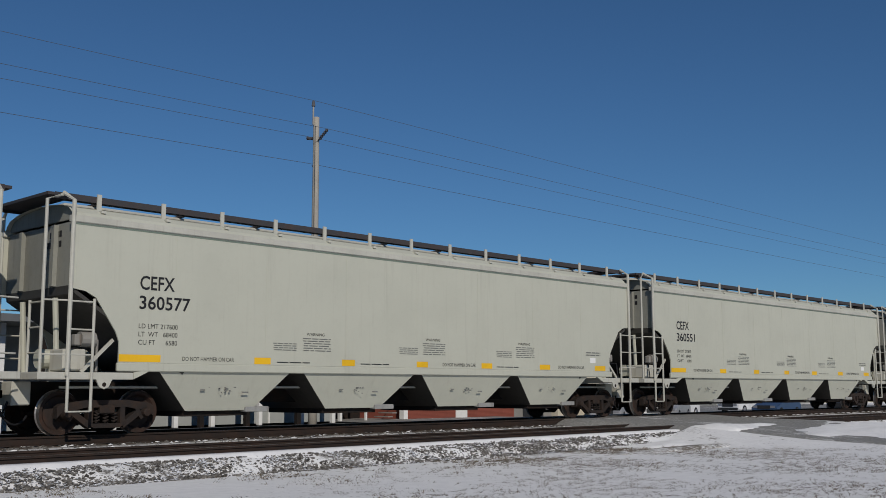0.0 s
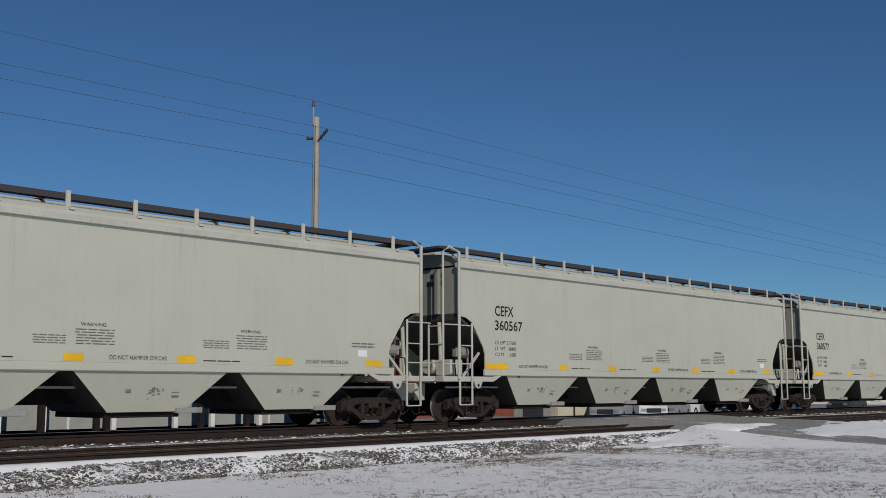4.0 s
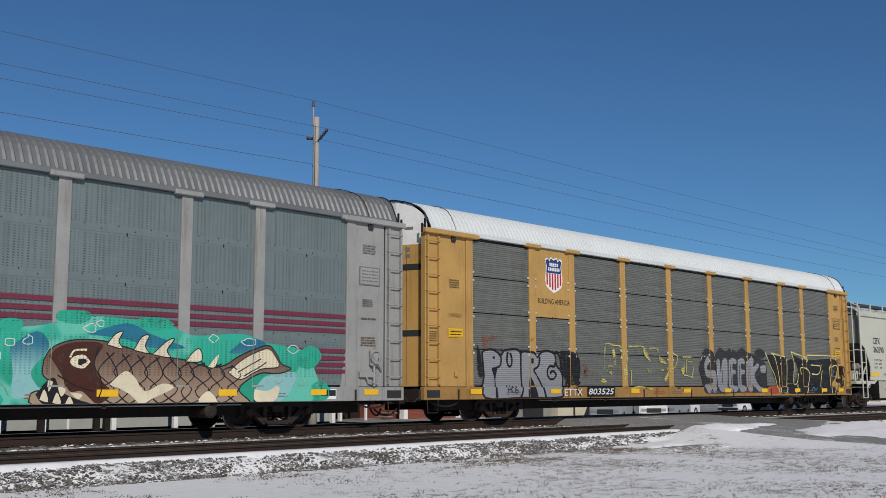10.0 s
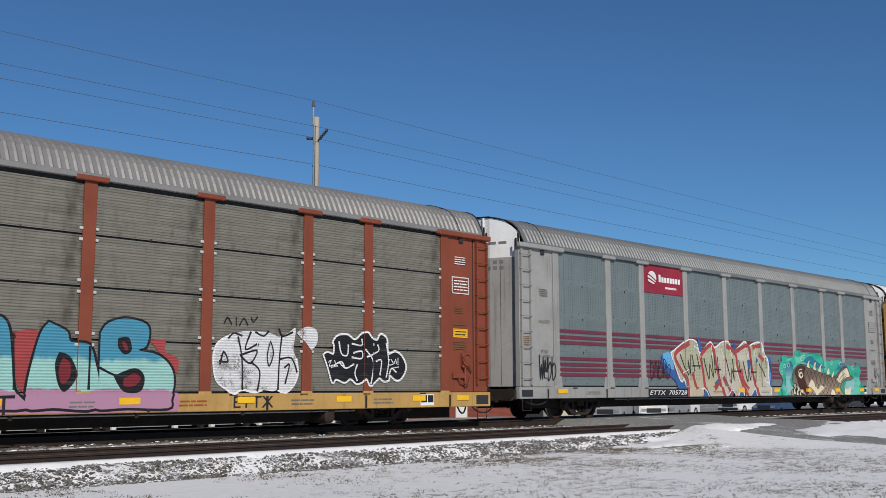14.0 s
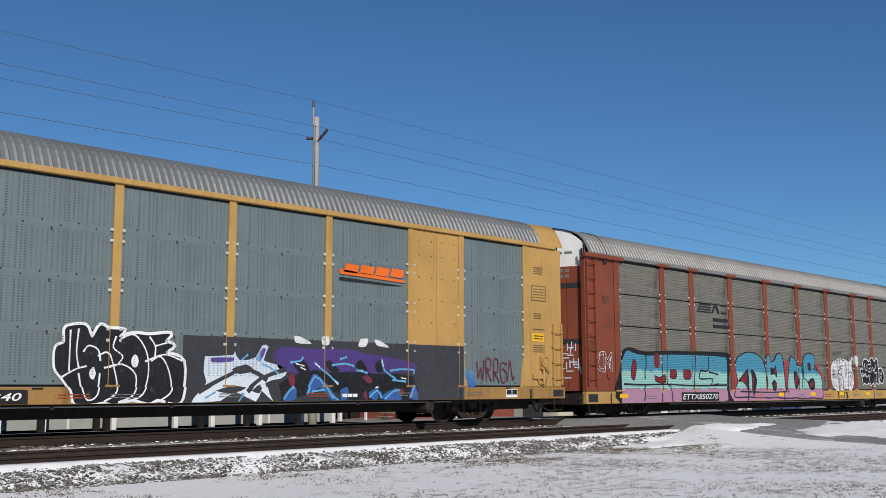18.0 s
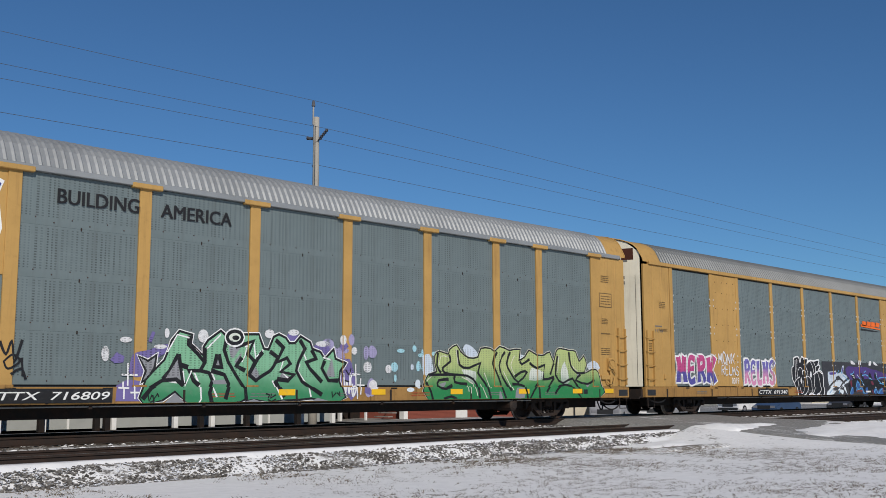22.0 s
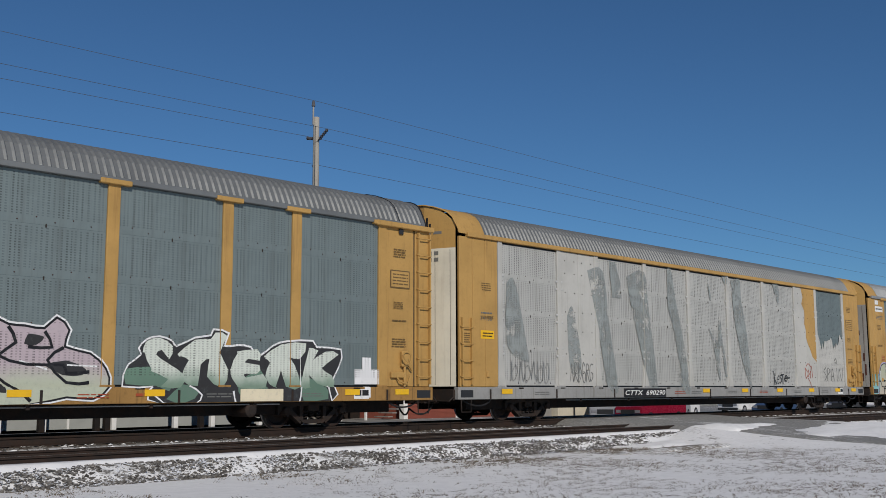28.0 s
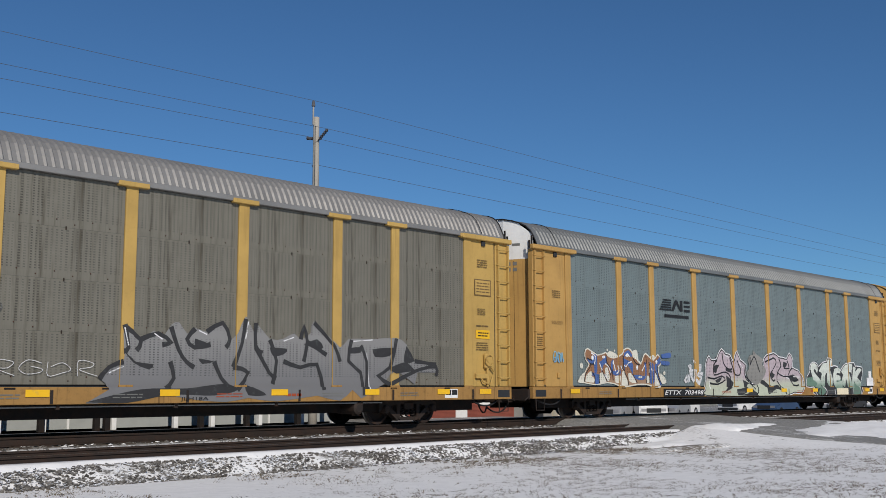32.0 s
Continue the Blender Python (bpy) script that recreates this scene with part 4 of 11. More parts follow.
def graffiti(car, word, x0, x1, z0, z1, fill, line, halo=None, label="", seed=0, fat=0.05, edge=0.06, lap=0.12, wild=0.06, shear=0.0, shine=True, warp=0.10):
    """Sprayed letters, each with its halo, outline and filled body, letter over letter."""
    r = random.Random(seed)
    n = len(word)
    w, h = (x1 - x0) / n, z1 - z0
    root = tagged(new("graffiti"), label)
    root.parent = car["top"]

    def sweep_of(x, z):
        """The unsteady sweep of a spray can."""
        k = warp * h
        dx = k * (noise.noise((x * 1.3 / w, z * 1.6 / h, seed + 0.5)) + 0.4 * noise.noise((x * 4 / w, z * 5 / h, seed + 9.5)))
        dz = k * (noise.noise((x * 1.1 / w, z * 1.5 / h, seed + 20.5)) + 0.4 * noise.noise((x * 4 / w, z * 5 / h, seed + 31.5)))
        return x + dx * 1.4, z + dz

    low = car["floor"]
    for i, ch in enumerate(word):
        cx = x0 + (i + 0.5) * w
        dz, t = r.uniform(-wild, wild) * h, r.uniform(-1, 1) * wild * 1.5
        a, b, c, e = cx - w * (0.5 + lap), cx + w * (0.5 + lap), z0 + max(0, dz), z1 + min(0, dz)
        me = glyphs(ch, fat, shear)
        pts = np.array([v.co[:2] for v in me.vertices])
        polys = [tuple(p.vertices) for p in me.polygons]
        bpy.data.meshes.remove(me)
        lo, hi = pts.min(0), pts.max(0)
        pts = (pts - lo) / np.maximum(hi - lo, 1e-6) * (b - a, e - c) + (a, c)
        mid = np.array(((a + b) / 2, (c + e) / 2))
        turn = np.array(((math.cos(t), math.sin(t)), (-math.sin(t), math.cos(t))))
        pts = np.array([sweep_of(*p) for p in (pts - mid) @ turn + mid])
        layers = ([(halo, edge * h, 0, "halo")] if halo else []) + ([(line, edge * 0.5 * h, 10, "outline")] if line else []) + [(fill, 0.0, 20, "letter")]
        for mat, rad, tier, name in layers:
            d = Decal(car)
            for k, (ux, uz) in enumerate(RING if rad else [(0, 0)]):
                vs = [d.bm.verts.new((p[0] + ux * rad, 0.0, max(low + 0.004 * (20 - tier) / 20, p[1] + uz * rad))) for p in pts]
                for q in polys:
                    try:
                        d.bm.faces.new([vs[m] for m in q])[d.tier] = tier + k + (25 * i if rad != edge * h else 0)
                    except ValueError:
                        pass
            ob = d.lay(name, mat, root, 0.004)
            if rad:
                tagged(ob, kind="stuff")
        if line and shine:
            d = Decal(car)
            for k in range(2):
                px, pz = r.uniform(a, b), r.uniform(c, e)
                d.stroke([(px, pz), (px + r.uniform(-0.05, 0.12) * w, pz + r.uniform(-0.1, 0.15) * h), (px + r.uniform(-0.1, 0.25) * w, max(low, pz + r.uniform(-0.2, 0.3) * h))], 0.022 + 0.022 * r.random(), 25 * n + 4 * k)
            tagged(d.lay("stroke", line, root, 0.006), kind="stuff")
    return root


STROKES = {
    "D": (((0.12, 0.0), (0.15, 1.0)), ((0.12, 0.98), (0.7, 0.92), (0.95, 0.5), (0.7, 0.08), (0.12, 0.02))),
    "A": (((0.0, 0.0), (0.30, 0.85), (0.55, 1.0), (0.72, 0.8), (1.0, 0.0)), ((0.2, 0.36), (0.82, 0.40))),
    "B": (((0.15, 0.0), (0.12, 1.0)), ((0.12, 0.97), (0.75, 0.92), (0.78, 0.62), (0.3, 0.52), (0.85, 0.42), (0.9, 0.12), (0.2, 0.03))),
    "C": (((1.0, 0.78), (0.75, 0.98), (0.3, 0.92), (0.06, 0.5), (0.25, 0.08), (0.7, 0.02), (1.0, 0.2))),
    "E": (((1.0, 0.92), (0.45, 1.0), (0.12, 0.82), (0.1, 0.25), (0.4, 0.0), (1.0, 0.08)), ((0.12, 0.52), (0.8, 0.55))),
    "F": (((1.0, 0.95), (0.3, 1.0), (0.12, 0.8), (0.15, 0.0)), ((0.12, 0.5), (0.75, 0.55))),
    "H": (((0.12, 1.0), (0.18, 0.5), (0.05, 0.0)), ((0.9, 1.05), (0.8, 0.5), (1.0, 0.0)), ((0.12, 0.46), (0.85, 0.55))),
    "I": (((0.5, 0.72), (0.42, 0.3), (0.55, 0.0)), ((0.40, 0.95), (0.62, 0.98))),
    "K": (((0.12, 1.0), (0.18, 0.5), (0.05, 0.0)), ((0.95, 1.02), (0.6, 0.66), (0.25, 0.48)), ((0.3, 0.5), (0.7, 0.3), (1.05, 0.0))),
    "L": (((0.15, 1.0), (0.12, 0.3), (0.3, 0.03), (1.0, 0.06)),),
    "M": (((0.0, 0.0), (0.12, 0.6), (0.1, 1.0)), ((0.1, 0.97), (0.35, 0.6), (0.5, 0.36)), ((0.5, 0.36), (0.68, 0.66), (0.9, 1.02)), ((0.9, 1.0), (0.86, 0.5), (1.0, 0.0))),
    "N": (((0.08, 0.0), (0.1, 1.0)), ((0.1, 0.95), (0.5, 0.5), (0.9, 0.05)), ((0.9, 0.0), (0.92, 1.0))),
    "O": (((0.5, 1.0), (0.12, 0.8), (0.06, 0.35), (0.4, 0.0), (0.86, 0.2), (0.94, 0.68), (0.5, 1.0)),),
    "P": (((0.12, 0.0), (0.15, 1.0)), ((0.15, 0.97), (0.8, 0.95), (0.88, 0.6), (0.2, 0.46))),
    "R": (((0.10, 0.0), (0.15, 1.0)), ((0.15, 0.97), (0.75, 0.98), (0.88, 0.68), (0.25, 0.5)), ((0.4, 0.5), (0.7, 0.3), (1.05, 0.0))),
    "S": (((1.0, 0.86), (0.55, 1.0), (0.1, 0.82), (0.3, 0.55), (0.75, 0.44), (0.92, 0.18), (0.5, 0.0), (0.0, 0.12))),
    "T": (((0.0, 0.88), (0.5, 1.0), (1.0, 0.92)), ((0.5, 0.98), (0.45, 0.4), (0.55, 0.0))),
    "V": (((0.05, 1.0), (0.3, 0.4), (0.5, 0.0)), ((0.5, 0.0), (0.7, 0.5), (1.0, 1.0))),
    "W": (((0.0, 1.0), (0.2, 0.0)), ((0.2, 0.03), (0.5, 0.62)), ((0.5, 0.62), (0.78, 0.0)), ((0.78, 0.03), (1.0, 1.0))),
    "X": (((0.05, 1.0), (0.5, 0.5), (1.0, 0.0)), ((1.0, 1.0), (0.5, 0.5), (0.0, 0.0))),
}


def curve(pts, steps=5):
    """A smooth line through the points."""
    line = []
    for k in range(len(pts) - 1):
        p = [Vector(pts[max(0, min(len(pts) - 1, k + j))]) for j in (-1, 0, 1, 2)]
        for q in range(steps):
            t = q / steps
            line.append(0.5 * (2 * p[1] + (p[2] - p[0]) * t + (2 * p[0] - 5 * p[1] + 4 * p[2] - p[3]) * t * t + (3 * p[1] - p[0] - 3 * p[2] + p[3]) * t ** 3))
    line.append(Vector(pts[-1]))
    return line


def brush(d, line, width, extra, tier, tip):
    """A band along the line, flared towards its ends, that ends in a slanted tip."""
    n = len(line) - 1
    prev = None
    ring = (line[0] - line[-1]).length < 0.02
    if ring:
        tip = 0.0
    for k, q in enumerate(line):
        ahead = line[k + 1] - q if k < n else line[1] - q if ring else q - line[k - 1]
        back = q - line[k - 1] if k else q - line[n - 1] if ring else ahead
        ahead, back = ahead.normalized(), back.normalized()
        t = ahead + back if (ahead + back).length > 0.2 else ahead
        t = t.normalized()
        u = k / n
        w = width * (0.86 + 0.34 * abs(2 * u - 1) ** 2 * (1.0 if tip else -0.6)) / 2 + extra
        q = q + t * (extra if k == n else -extra if k == 0 else 0.0)
        side = Vector((-t.y, t.x)) * w / max(0.55, abs(t.dot(back)))
        slant = t * w * 0.45 * tip * (1 if k == n else -1 if k == 0 else 0)
        a, b = q + side + slant, q - side - slant * 0.4
        if prev:
            d.poly([tuple(prev[0]), tuple(prev[1]), tuple(b), tuple(a)], tier + k % 3)
        prev = (a, b)


def piece(car, word, x0, x1, z0, z1, fill, line=None, halo=None, label="", seed=0, width=0.34, edge=0.05, lap=0.10, wild=0.06, tip=1.0, shadow=None, cast=(0.10, -0.07), hollow=False, shine=None, mess=2):
    """Letters drawn with a broad brush: halo, cast shadow, outline, body and thin highlights."""
    r = random.Random(seed)
    n = len(word)
    w, h = (x1 - x0) / n, z1 - z0
    root = tagged(new("graffiti"), label)
    root.parent = car["top"]
    lines = []
    for i, ch in enumerate(word):
        a, b = x0 + w * (i - lap), x0 + w * (i + 1 + lap)
        dz, lean = r.uniform(-wild, wild) * h, r.uniform(-wild, wild) * 1.5
        strokes = STROKES[ch]
        if not isinstance(strokes[0][0], tuple):
            strokes = (strokes,)
        m = width * w / 2
        group = []
        for st in strokes:
            pts = [(a + m + (b - a - 2 * m) * (u + r.uniform(-0.05, 0.05)) + lean * (v - 0.5) * w, z0 + m * 0.8 + (h - 1.5 * m) * v + dz * v) for u, v in st]
            group.append(curve(pts))
        lines.append(group)
    bands = [width * w * (0.74 if ch in "SBE" else 0.85 if ch in "ARG" else 1.0) for ch in word]
    for mat, extra, off, lift, name in ((halo, edge + 0.022, (0, 0), 0.002, "halo"), (shadow, edge, cast, 0.006, "shadow")):
        if mat:
            d = Decal(car)
            for i, group in enumerate(lines):
                for j, ln in enumerate(group):
                    brush(d, [p + Vector(off) for p in ln], bands[i], extra, (i % 3) * 12 + j * 3, tip)
            tagged(d.lay(name, mat, root, lift), kind="stuff")
    for i, group in enumerate(lines):
        band = bands[i]
        if hollow:
            d = Decal(car)
            for j, ln in enumerate(group):
                m = len(ln) - 1
                nor = [Vector((-(ln[min(k + 1, m)] - ln[max(k - 1, 0)]).y, (ln[min(k + 1, m)] - ln[max(k - 1, 0)]).x)).normalized() * band / 2 for k in range(m + 1)]
                loop = [p + q for p, q in zip(ln, nor)] + [p - q for p, q in zip(reversed(ln), reversed(nor))]
                loop.append(loop[0])
                d.stroke([tuple(p) for p in loop], edge * r.uniform(0.8, 1.2), 4 * j)
            tagged(d.lay("outline", line, root, 0.010), kind="stuff")
            continue
        if line:
            d = Decal(car)
            for j, ln in enumerate(group):
                brush(d, ln, band, edge, 24 * i + 3 * j, tip)
            tagged(d.lay("outline", line, root, 0.012), kind="stuff")
        d = Decal(car)
        for j, ln in enumerate(group):
            brush(d, ln, band, 0.0, 24 * i + 12 + 3 * j, tip)
        d.lay("letter", fill, root, 0.012)
        if line and mess:
            # cuts and joints drawn over the letter with the outline's can
            d = Decal(car)
            for k in range(mess):
                ln = r.choice(group)
                p = ln[r.randrange(1, len(ln) - 1)]
                q = [p + Vector((r.uniform(-0.30, 0.30) * w, r.uniform(-0.22, 0.22) * h)) * u for u in (-0.6, 0.1, 1.0)]
                q[1] += Vector((r.uniform(-0.1, 0.1) * w, r.uniform(-0.1, 0.1) * h))
                bend = curve([tuple(v) for v in q], 3)
                brush(d, bend, edge * r.uniform(0.5, 1.0), 0.0, 24 * n + 3 * k, 0.8)
            tagged(d.lay("stroke", line, root, 0.012), kind="stuff")
        if shine:
            d = Decal(car)
            for j, ln in enumerate(group):
                m = len(ln) - 1
                cut = [ln[k] + Vector((-(ln[min(k + 1, m)] - ln[max(k - 1, 0)]).y, (ln[min(k + 1, m)] - ln[max(k - 1, 0)]).x)).normalized() * band * 0.34 for k in range(m // 4, m - 1)]
                d.stroke([tuple(p) for p in cut], 0.022, 24 * n + 4 * j)
            tagged(d.lay("stroke", shine, root, 0.012), kind="stuff")
    return root


def art(car, x0, x1, z0, z1, label, layers, steps=4):
    """Sprayed shapes in per cent of their box, layer over layer: filled outlines, or lines of some width."""
    root = tagged(new("graffiti"), label)
    root.parent = car["top"]

    def spot(u, v):
        return x0 + (x1 - x0) * u / 100.0, z0 + (z1 - z0) * v / 100.0

    for i, (name, mat, width, shapes) in enumerate(layers):
        d = Decal(car)
        for j, pts in enumerate(shapes):
            pts = [spot(u, v) for u, v in pts]
            if width:
                line = curve(pts, steps)
                brush(d, line, width, 0.0, 3 * j, 0.2)
            else:
                ring = curve(pts + [pts[0]], max(steps, 4) if len(pts) == 8 else steps)[:-1]
                d.poly([tuple(p) for p in ring], j)
        ob = d.lay(name, mat, root, 0.006 + 0.0011 * i)
        if len(shapes) > 1:
            tagged(ob, kind="stuff")
    return root


RELIEF = {}


def over_panel(mat, pitch, low, wide):
    """The same paint lying over the ribs (pitch given) or the punched holes of a panel."""
    key = (mat.name, pitch, low, wide)
    if key not in RELIEF:
        n = Nodes("", mat.copy())
        socket = n.bsdf.inputs["Base Color"]
        color = socket.links[0].from_socket if socket.links else tuple(socket.default_value)[:3]
        if pitch:
            up = n.axes()[2]
            ridge = n.math("ABSOLUTE", n.math("SUBTRACT", n.math("FRACT", n.math("DIVIDE", n.math("SUBTRACT", up, low), pitch)), 0.5))
            on = n.math("GREATER_THAN", up, low)
            bump = n.tree.nodes.new("ShaderNodeBump")
            bump.inputs["Strength"].default_value, bump.inputs["Distance"].default_value = 1.0, 0.03
            n.put(n.math("MULTIPLY", ridge, on), bump.inputs["Height"])
            if n.bsdf.inputs["Normal"].links:
                n.put(n.bsdf.inputs["Normal"].links[0].from_socket, bump.inputs["Normal"])
            n.put(bump.outputs[0], n.bsdf.inputs["Normal"])
            worn = n.math("MULTIPLY", n.band(n.noise((1.2, 1.2, 26.0), 4, 0.7), 0.52, 0.75), n.math("MULTIPLY", on, 0.55))
            n.put(n.mix(worn, color, (0.13, 0.125, 0.11)), socket)
        else:
            worn = n.math("MULTIPLY", n.band(n.noise(7.0, 6, 0.75), 0.52, 0.8), 0.4)
            across = n.math("ABSOLUTE", n.axes()[0])
            punched = n.math("LESS_THAN", across, 11.9)
            if wide:
                smooth = n.math("MULTIPLY", n.math("GREATER_THAN", across, 7.05), n.math("LESS_THAN", across, 9.12))
                punched = n.math("SUBTRACT", punched, smooth, clamp=True)
            n.put(n.mix(n.math("MULTIPLY", punched, n.holes(low, 0.7)), n.mix(worn, color, (0.15, 0.165, 0.16)), (0.03, 0.03, 0.03)), socket)
        RELIEF[key] = n.mat
    return RELIEF[key]


def scribble(car, x0, x1, z0, z1, mat, w=0.03, loops=5, seed=0, label="thin sprayed tag"):
    """An unreadable tag: letters of hooks, loops and bars drawn with a smooth line."""
    r = random.Random(seed)
    d = Decal(car)
    step, h = (x1 - x0) / loops, z1 - z0
    kinds = (((0.1, 1.0), (0.15, 0.0), (0.6, 0.1), (0.9, 0.5), (0.6, 0.8), (0.2, 0.6)), ((0.9, 0.9), (0.4, 1.0), (0.1, 0.6), (0.3, 0.1), (0.8, 0.1), (0.9, 0.4), (0.5, 0.5)), ((0.1, 0.0), (0.4, 1.0), (0.6, 0.5), (0.85, 0.0), (1.0, 0.3)), ((0.0, 0.9), (0.2, 0.1), (0.45, 0.7), (0.7, 0.1), (0.9, 1.0)), ((0.2, 0.0), (0.2, 1.0), (0.8, 0.9), (0.7, 0.5), (0.3, 0.5), (0.9, 0.0)))
    for i in range(loops):
        pts = [(x0 + step * (i + u * 1.05 + r.uniform(-0.06, 0.06)), z0 + h * min(1, max(0, v + r.uniform(-0.12, 0.12)))) for u, v in r.choice(kinds)]
        line = []
        for k in range(len(pts) - 1):
            p = [Vector(pts[max(0, min(len(pts) - 1, k + j))]) for j in (-1, 0, 1, 2)]
            for q in range(4):
                t = q / 4
                line.append(tuple(0.5 * (2 * p[1] + (p[2] - p[0]) * t + (2 * p[0] - 5 * p[1] + 4 * p[2] - p[3]) * t * t + (3 * p[1] - p[0] - 3 * p[2] + p[3]) * t ** 3)))
        line.append(pts[-1])
        d.stroke(line, w, 6 * i)
    return tagged(d.lay("tag", mat, car["top"], 0.014, label), kind="stuff")


def bars(car, x0, x1, z0, z1, rows, mat, seed=0, name="lettering", label="", thick=0.19):
    """Small print that cannot be read, as short bars."""
    r = random.Random(seed)
    d = Decal(car)
    h = (z1 - z0) / rows
    for i in range(rows):
        z = z1 - (i + 0.5) * h
        x = x0 + r.uniform(0, 0.05) * (x1 - x0)
        while x < x1 - 0.03:
            e = min(x1, x + r.uniform(0.12, 0.4) * (x1 - x0))
            d.rect(x, e, z - h * thick, z + h * thick)
            x = e + 0.04 * (x1 - x0)
    return tagged(d.lay(name, mat, car["top"], 0.011, label), kind="stuff")


def sign_text(car, body, x0, x1, z0, z1, mat, label="", lift=0.006, fat=0.0, shear=0.0):
    return tagged(Decal(car).text(body, x0, x1, z0, z1, fat, shear).lay("lettering", mat, car["top"], lift, label), kind="stuff")


def plate(car, x0, x1, z0, z1, mat, label="", lift=0.004, name="plate"):
    ob = Decal(car).rect(x0, x1, z0, z1).lay(name, mat, car["top"], lift, label)
    return tagged(ob, kind="stuff") if x1 - x0 > 3.0 else ob


def blocks(d, x0, x1, z0, z1, n, tier=0):
    """A row of plain blocks in the rhythm of a word."""
    w = (x1 - x0) / n
    for k in range(n):
        d.rect(x0 + k * w + 0.12 * w, x0 + (k + 1) * w - 0.12 * w, z0, z1, tier)
    return d


def shield(car, x0, x1, z0, z1):
    """A shield emblem: blue field over red and white stripes."""
    w, h, mx = x1 - x0, z1 - z0, (x0 + x1) / 2

    def outline(k):
        pts = [(0.0, 0.92), (0.14, 0.97), (0.25, 0.90), (0.32, 1.0), (0.5, 0.94), (0.68, 1.0), (0.75, 0.90), (0.86, 0.97), (1.0, 0.92), (0.93, 0.76), (0.97, 0.52), (1.0, 0.36), (0.94, 0.18), (0.78, 0.09), (0.5, 0.0), (0.22, 0.09), (0.06, 0.18), (0.0, 0.36), (0.03, 0.52), (0.07, 0.76)]
        return [(mx + (u - 0.5) * w * k, z0 + h / 2 + (v - 0.5) * h * k) for u, v in pts]

    root = Decal(car).poly(outline(1.06)).lay("emblem", M["ink_white"], car["top"], 0.006, "shield emblem in blue, red and white")
    d = Decal(car).poly(outline(0.97))
    bmesh.ops.bisect_plane(d.bm, geom=list(d.bm.verts) + list(d.bm.edges) + list(d.bm.faces), plane_co=(0, 0, z0 + 0.55 * h), plane_no=(0, 0, -1), clear_outer=True)
    d.lay("blue_field", M["navy"], root, 0.009)
    d = Decal(car)
    for i in range(6):
        a = x0 + w * (0.05 + i * 0.162)
        low = z0 + h * (0.20 - 0.17 * (1 - abs(i - 2.5) / 2.5))
        d.rect(a, a + w * 0.09, low, z0 + h * 0.54)
    tagged(d.lay("red_stripes", M["red"], root, 0.009), kind="stuff")
    d = Decal(car)
    blocks(d, x0 + 0.22 * w, x1 - 0.22 * w, z0 + 0.75 * h, z0 + 0.85 * h, 5)
    blocks(d, x0 + 0.14 * w, x1 - 0.14 * w, z0 + 0.61 * h, z0 + 0.71 * h, 7)
    tagged(d.lay("emblem_lettering", M["ink_white"], root, 0.012), kind="stuff")


# ---- running gear ----
WHEELS = []
CACHE = {}


def cached(key, make):
    if key not in CACHE:
        CACHE[key] = make()
    return CACHE[key]


def wheelset_mesh(r):
    bm = B()
    for s in (-1, 1):
        prof = [(0.80, 0.10), (0.80, 0.13), (0.76, 0.16), (0.73, r - 0.13), (0.80, r - 0.08), (0.80, r - 0.015), (0.71, r), (0.695, r + 0.025), (0.67, r + 0.025), (0.665, r - 0.09), (0.70, r - 0.14), (0.70, 0.14), (0.66, 0.10)]
        lathe(bm, [(s * y, q) for y, q in prof], (0, 0, 0), 30)
    lathe(bm, [(-1.0, 0.07), (1.0, 0.07)], (0, 0, 0), 12)
    for s in (-1, 1):
        for k in range(3):
            a = 2 * math.pi * k / 3
            c = Vector((0.15 * math.cos(a), s * 0.775, 0.15 * math.sin(a)))
            tube(bm, [c, c + Vector((0, s * 0.03, 0))], 0.03, 6)
    me = mesh_of("wheelset", bm, M["wheel"])
    me.materials.append(M["tread"])
    for p in me.polygons:
        c = p.center
        q = math.hypot(c.x, c.z)
        if q > r - 0.012 and 0.69 < abs(c.y):
            p.material_index = 1
    return me


def side_frame_mesh(r, base):
    bm = B()
    h, e = r, base / 2
    y0, y1 = -0.09, 0.09
    slab(bm, [(-e - 0.20, h - 0.10), (-e - 0.20, h + 0.13), (-e - 0.1, h + 0.19), (-0.45, h + 0.26), (0.45, h + 0.26), (e + 0.1, h + 0.19), (e + 0.20, h + 0.13), (e + 0.20, h - 0.10), (e + 0.06, h + 0.05), (e - 0.18, h + 0.06), (0.46, h + 0.11), (-0.46, h + 0.11), (-e + 0.18, h + 0.06), (-e - 0.06, h + 0.05)], y0, y1)
    for s in (-1, 1):
        beam(bm, s * (e - 0.12), h + 0.02, s * 0.36, h - 0.27, 0.12, y0, y1)
        beam(bm, s * 0.36, h + 0.16, s * 0.36, h - 0.24, 0.11, y0 + 0.004, y1 - 0.004)
        beam(bm, s * (e - 0.20), h + 0.07, s * (e - 0.06), h - 0.13, 0.09, y0 + 0.006, y1 - 0.006)
    slab(bm, [(-0.42, h - 0.22), (-0.30, h - 0.31), (0.30, h - 0.31), (0.42, h - 0.22)], y0 - 0.02, y1 + 0.02)
    return mesh_of("side_frame", bm, M["truck"])


def spring_mesh():
    bm = B()
    pts = [(0.055 * math.cos(0.8 * i), 0.055 * math.sin(0.8 * i), i * 0.0085) for i in range(30)]
    tube(bm, pts, 0.016, 5)
    return mesh_of("spring", bm, M["truck"])


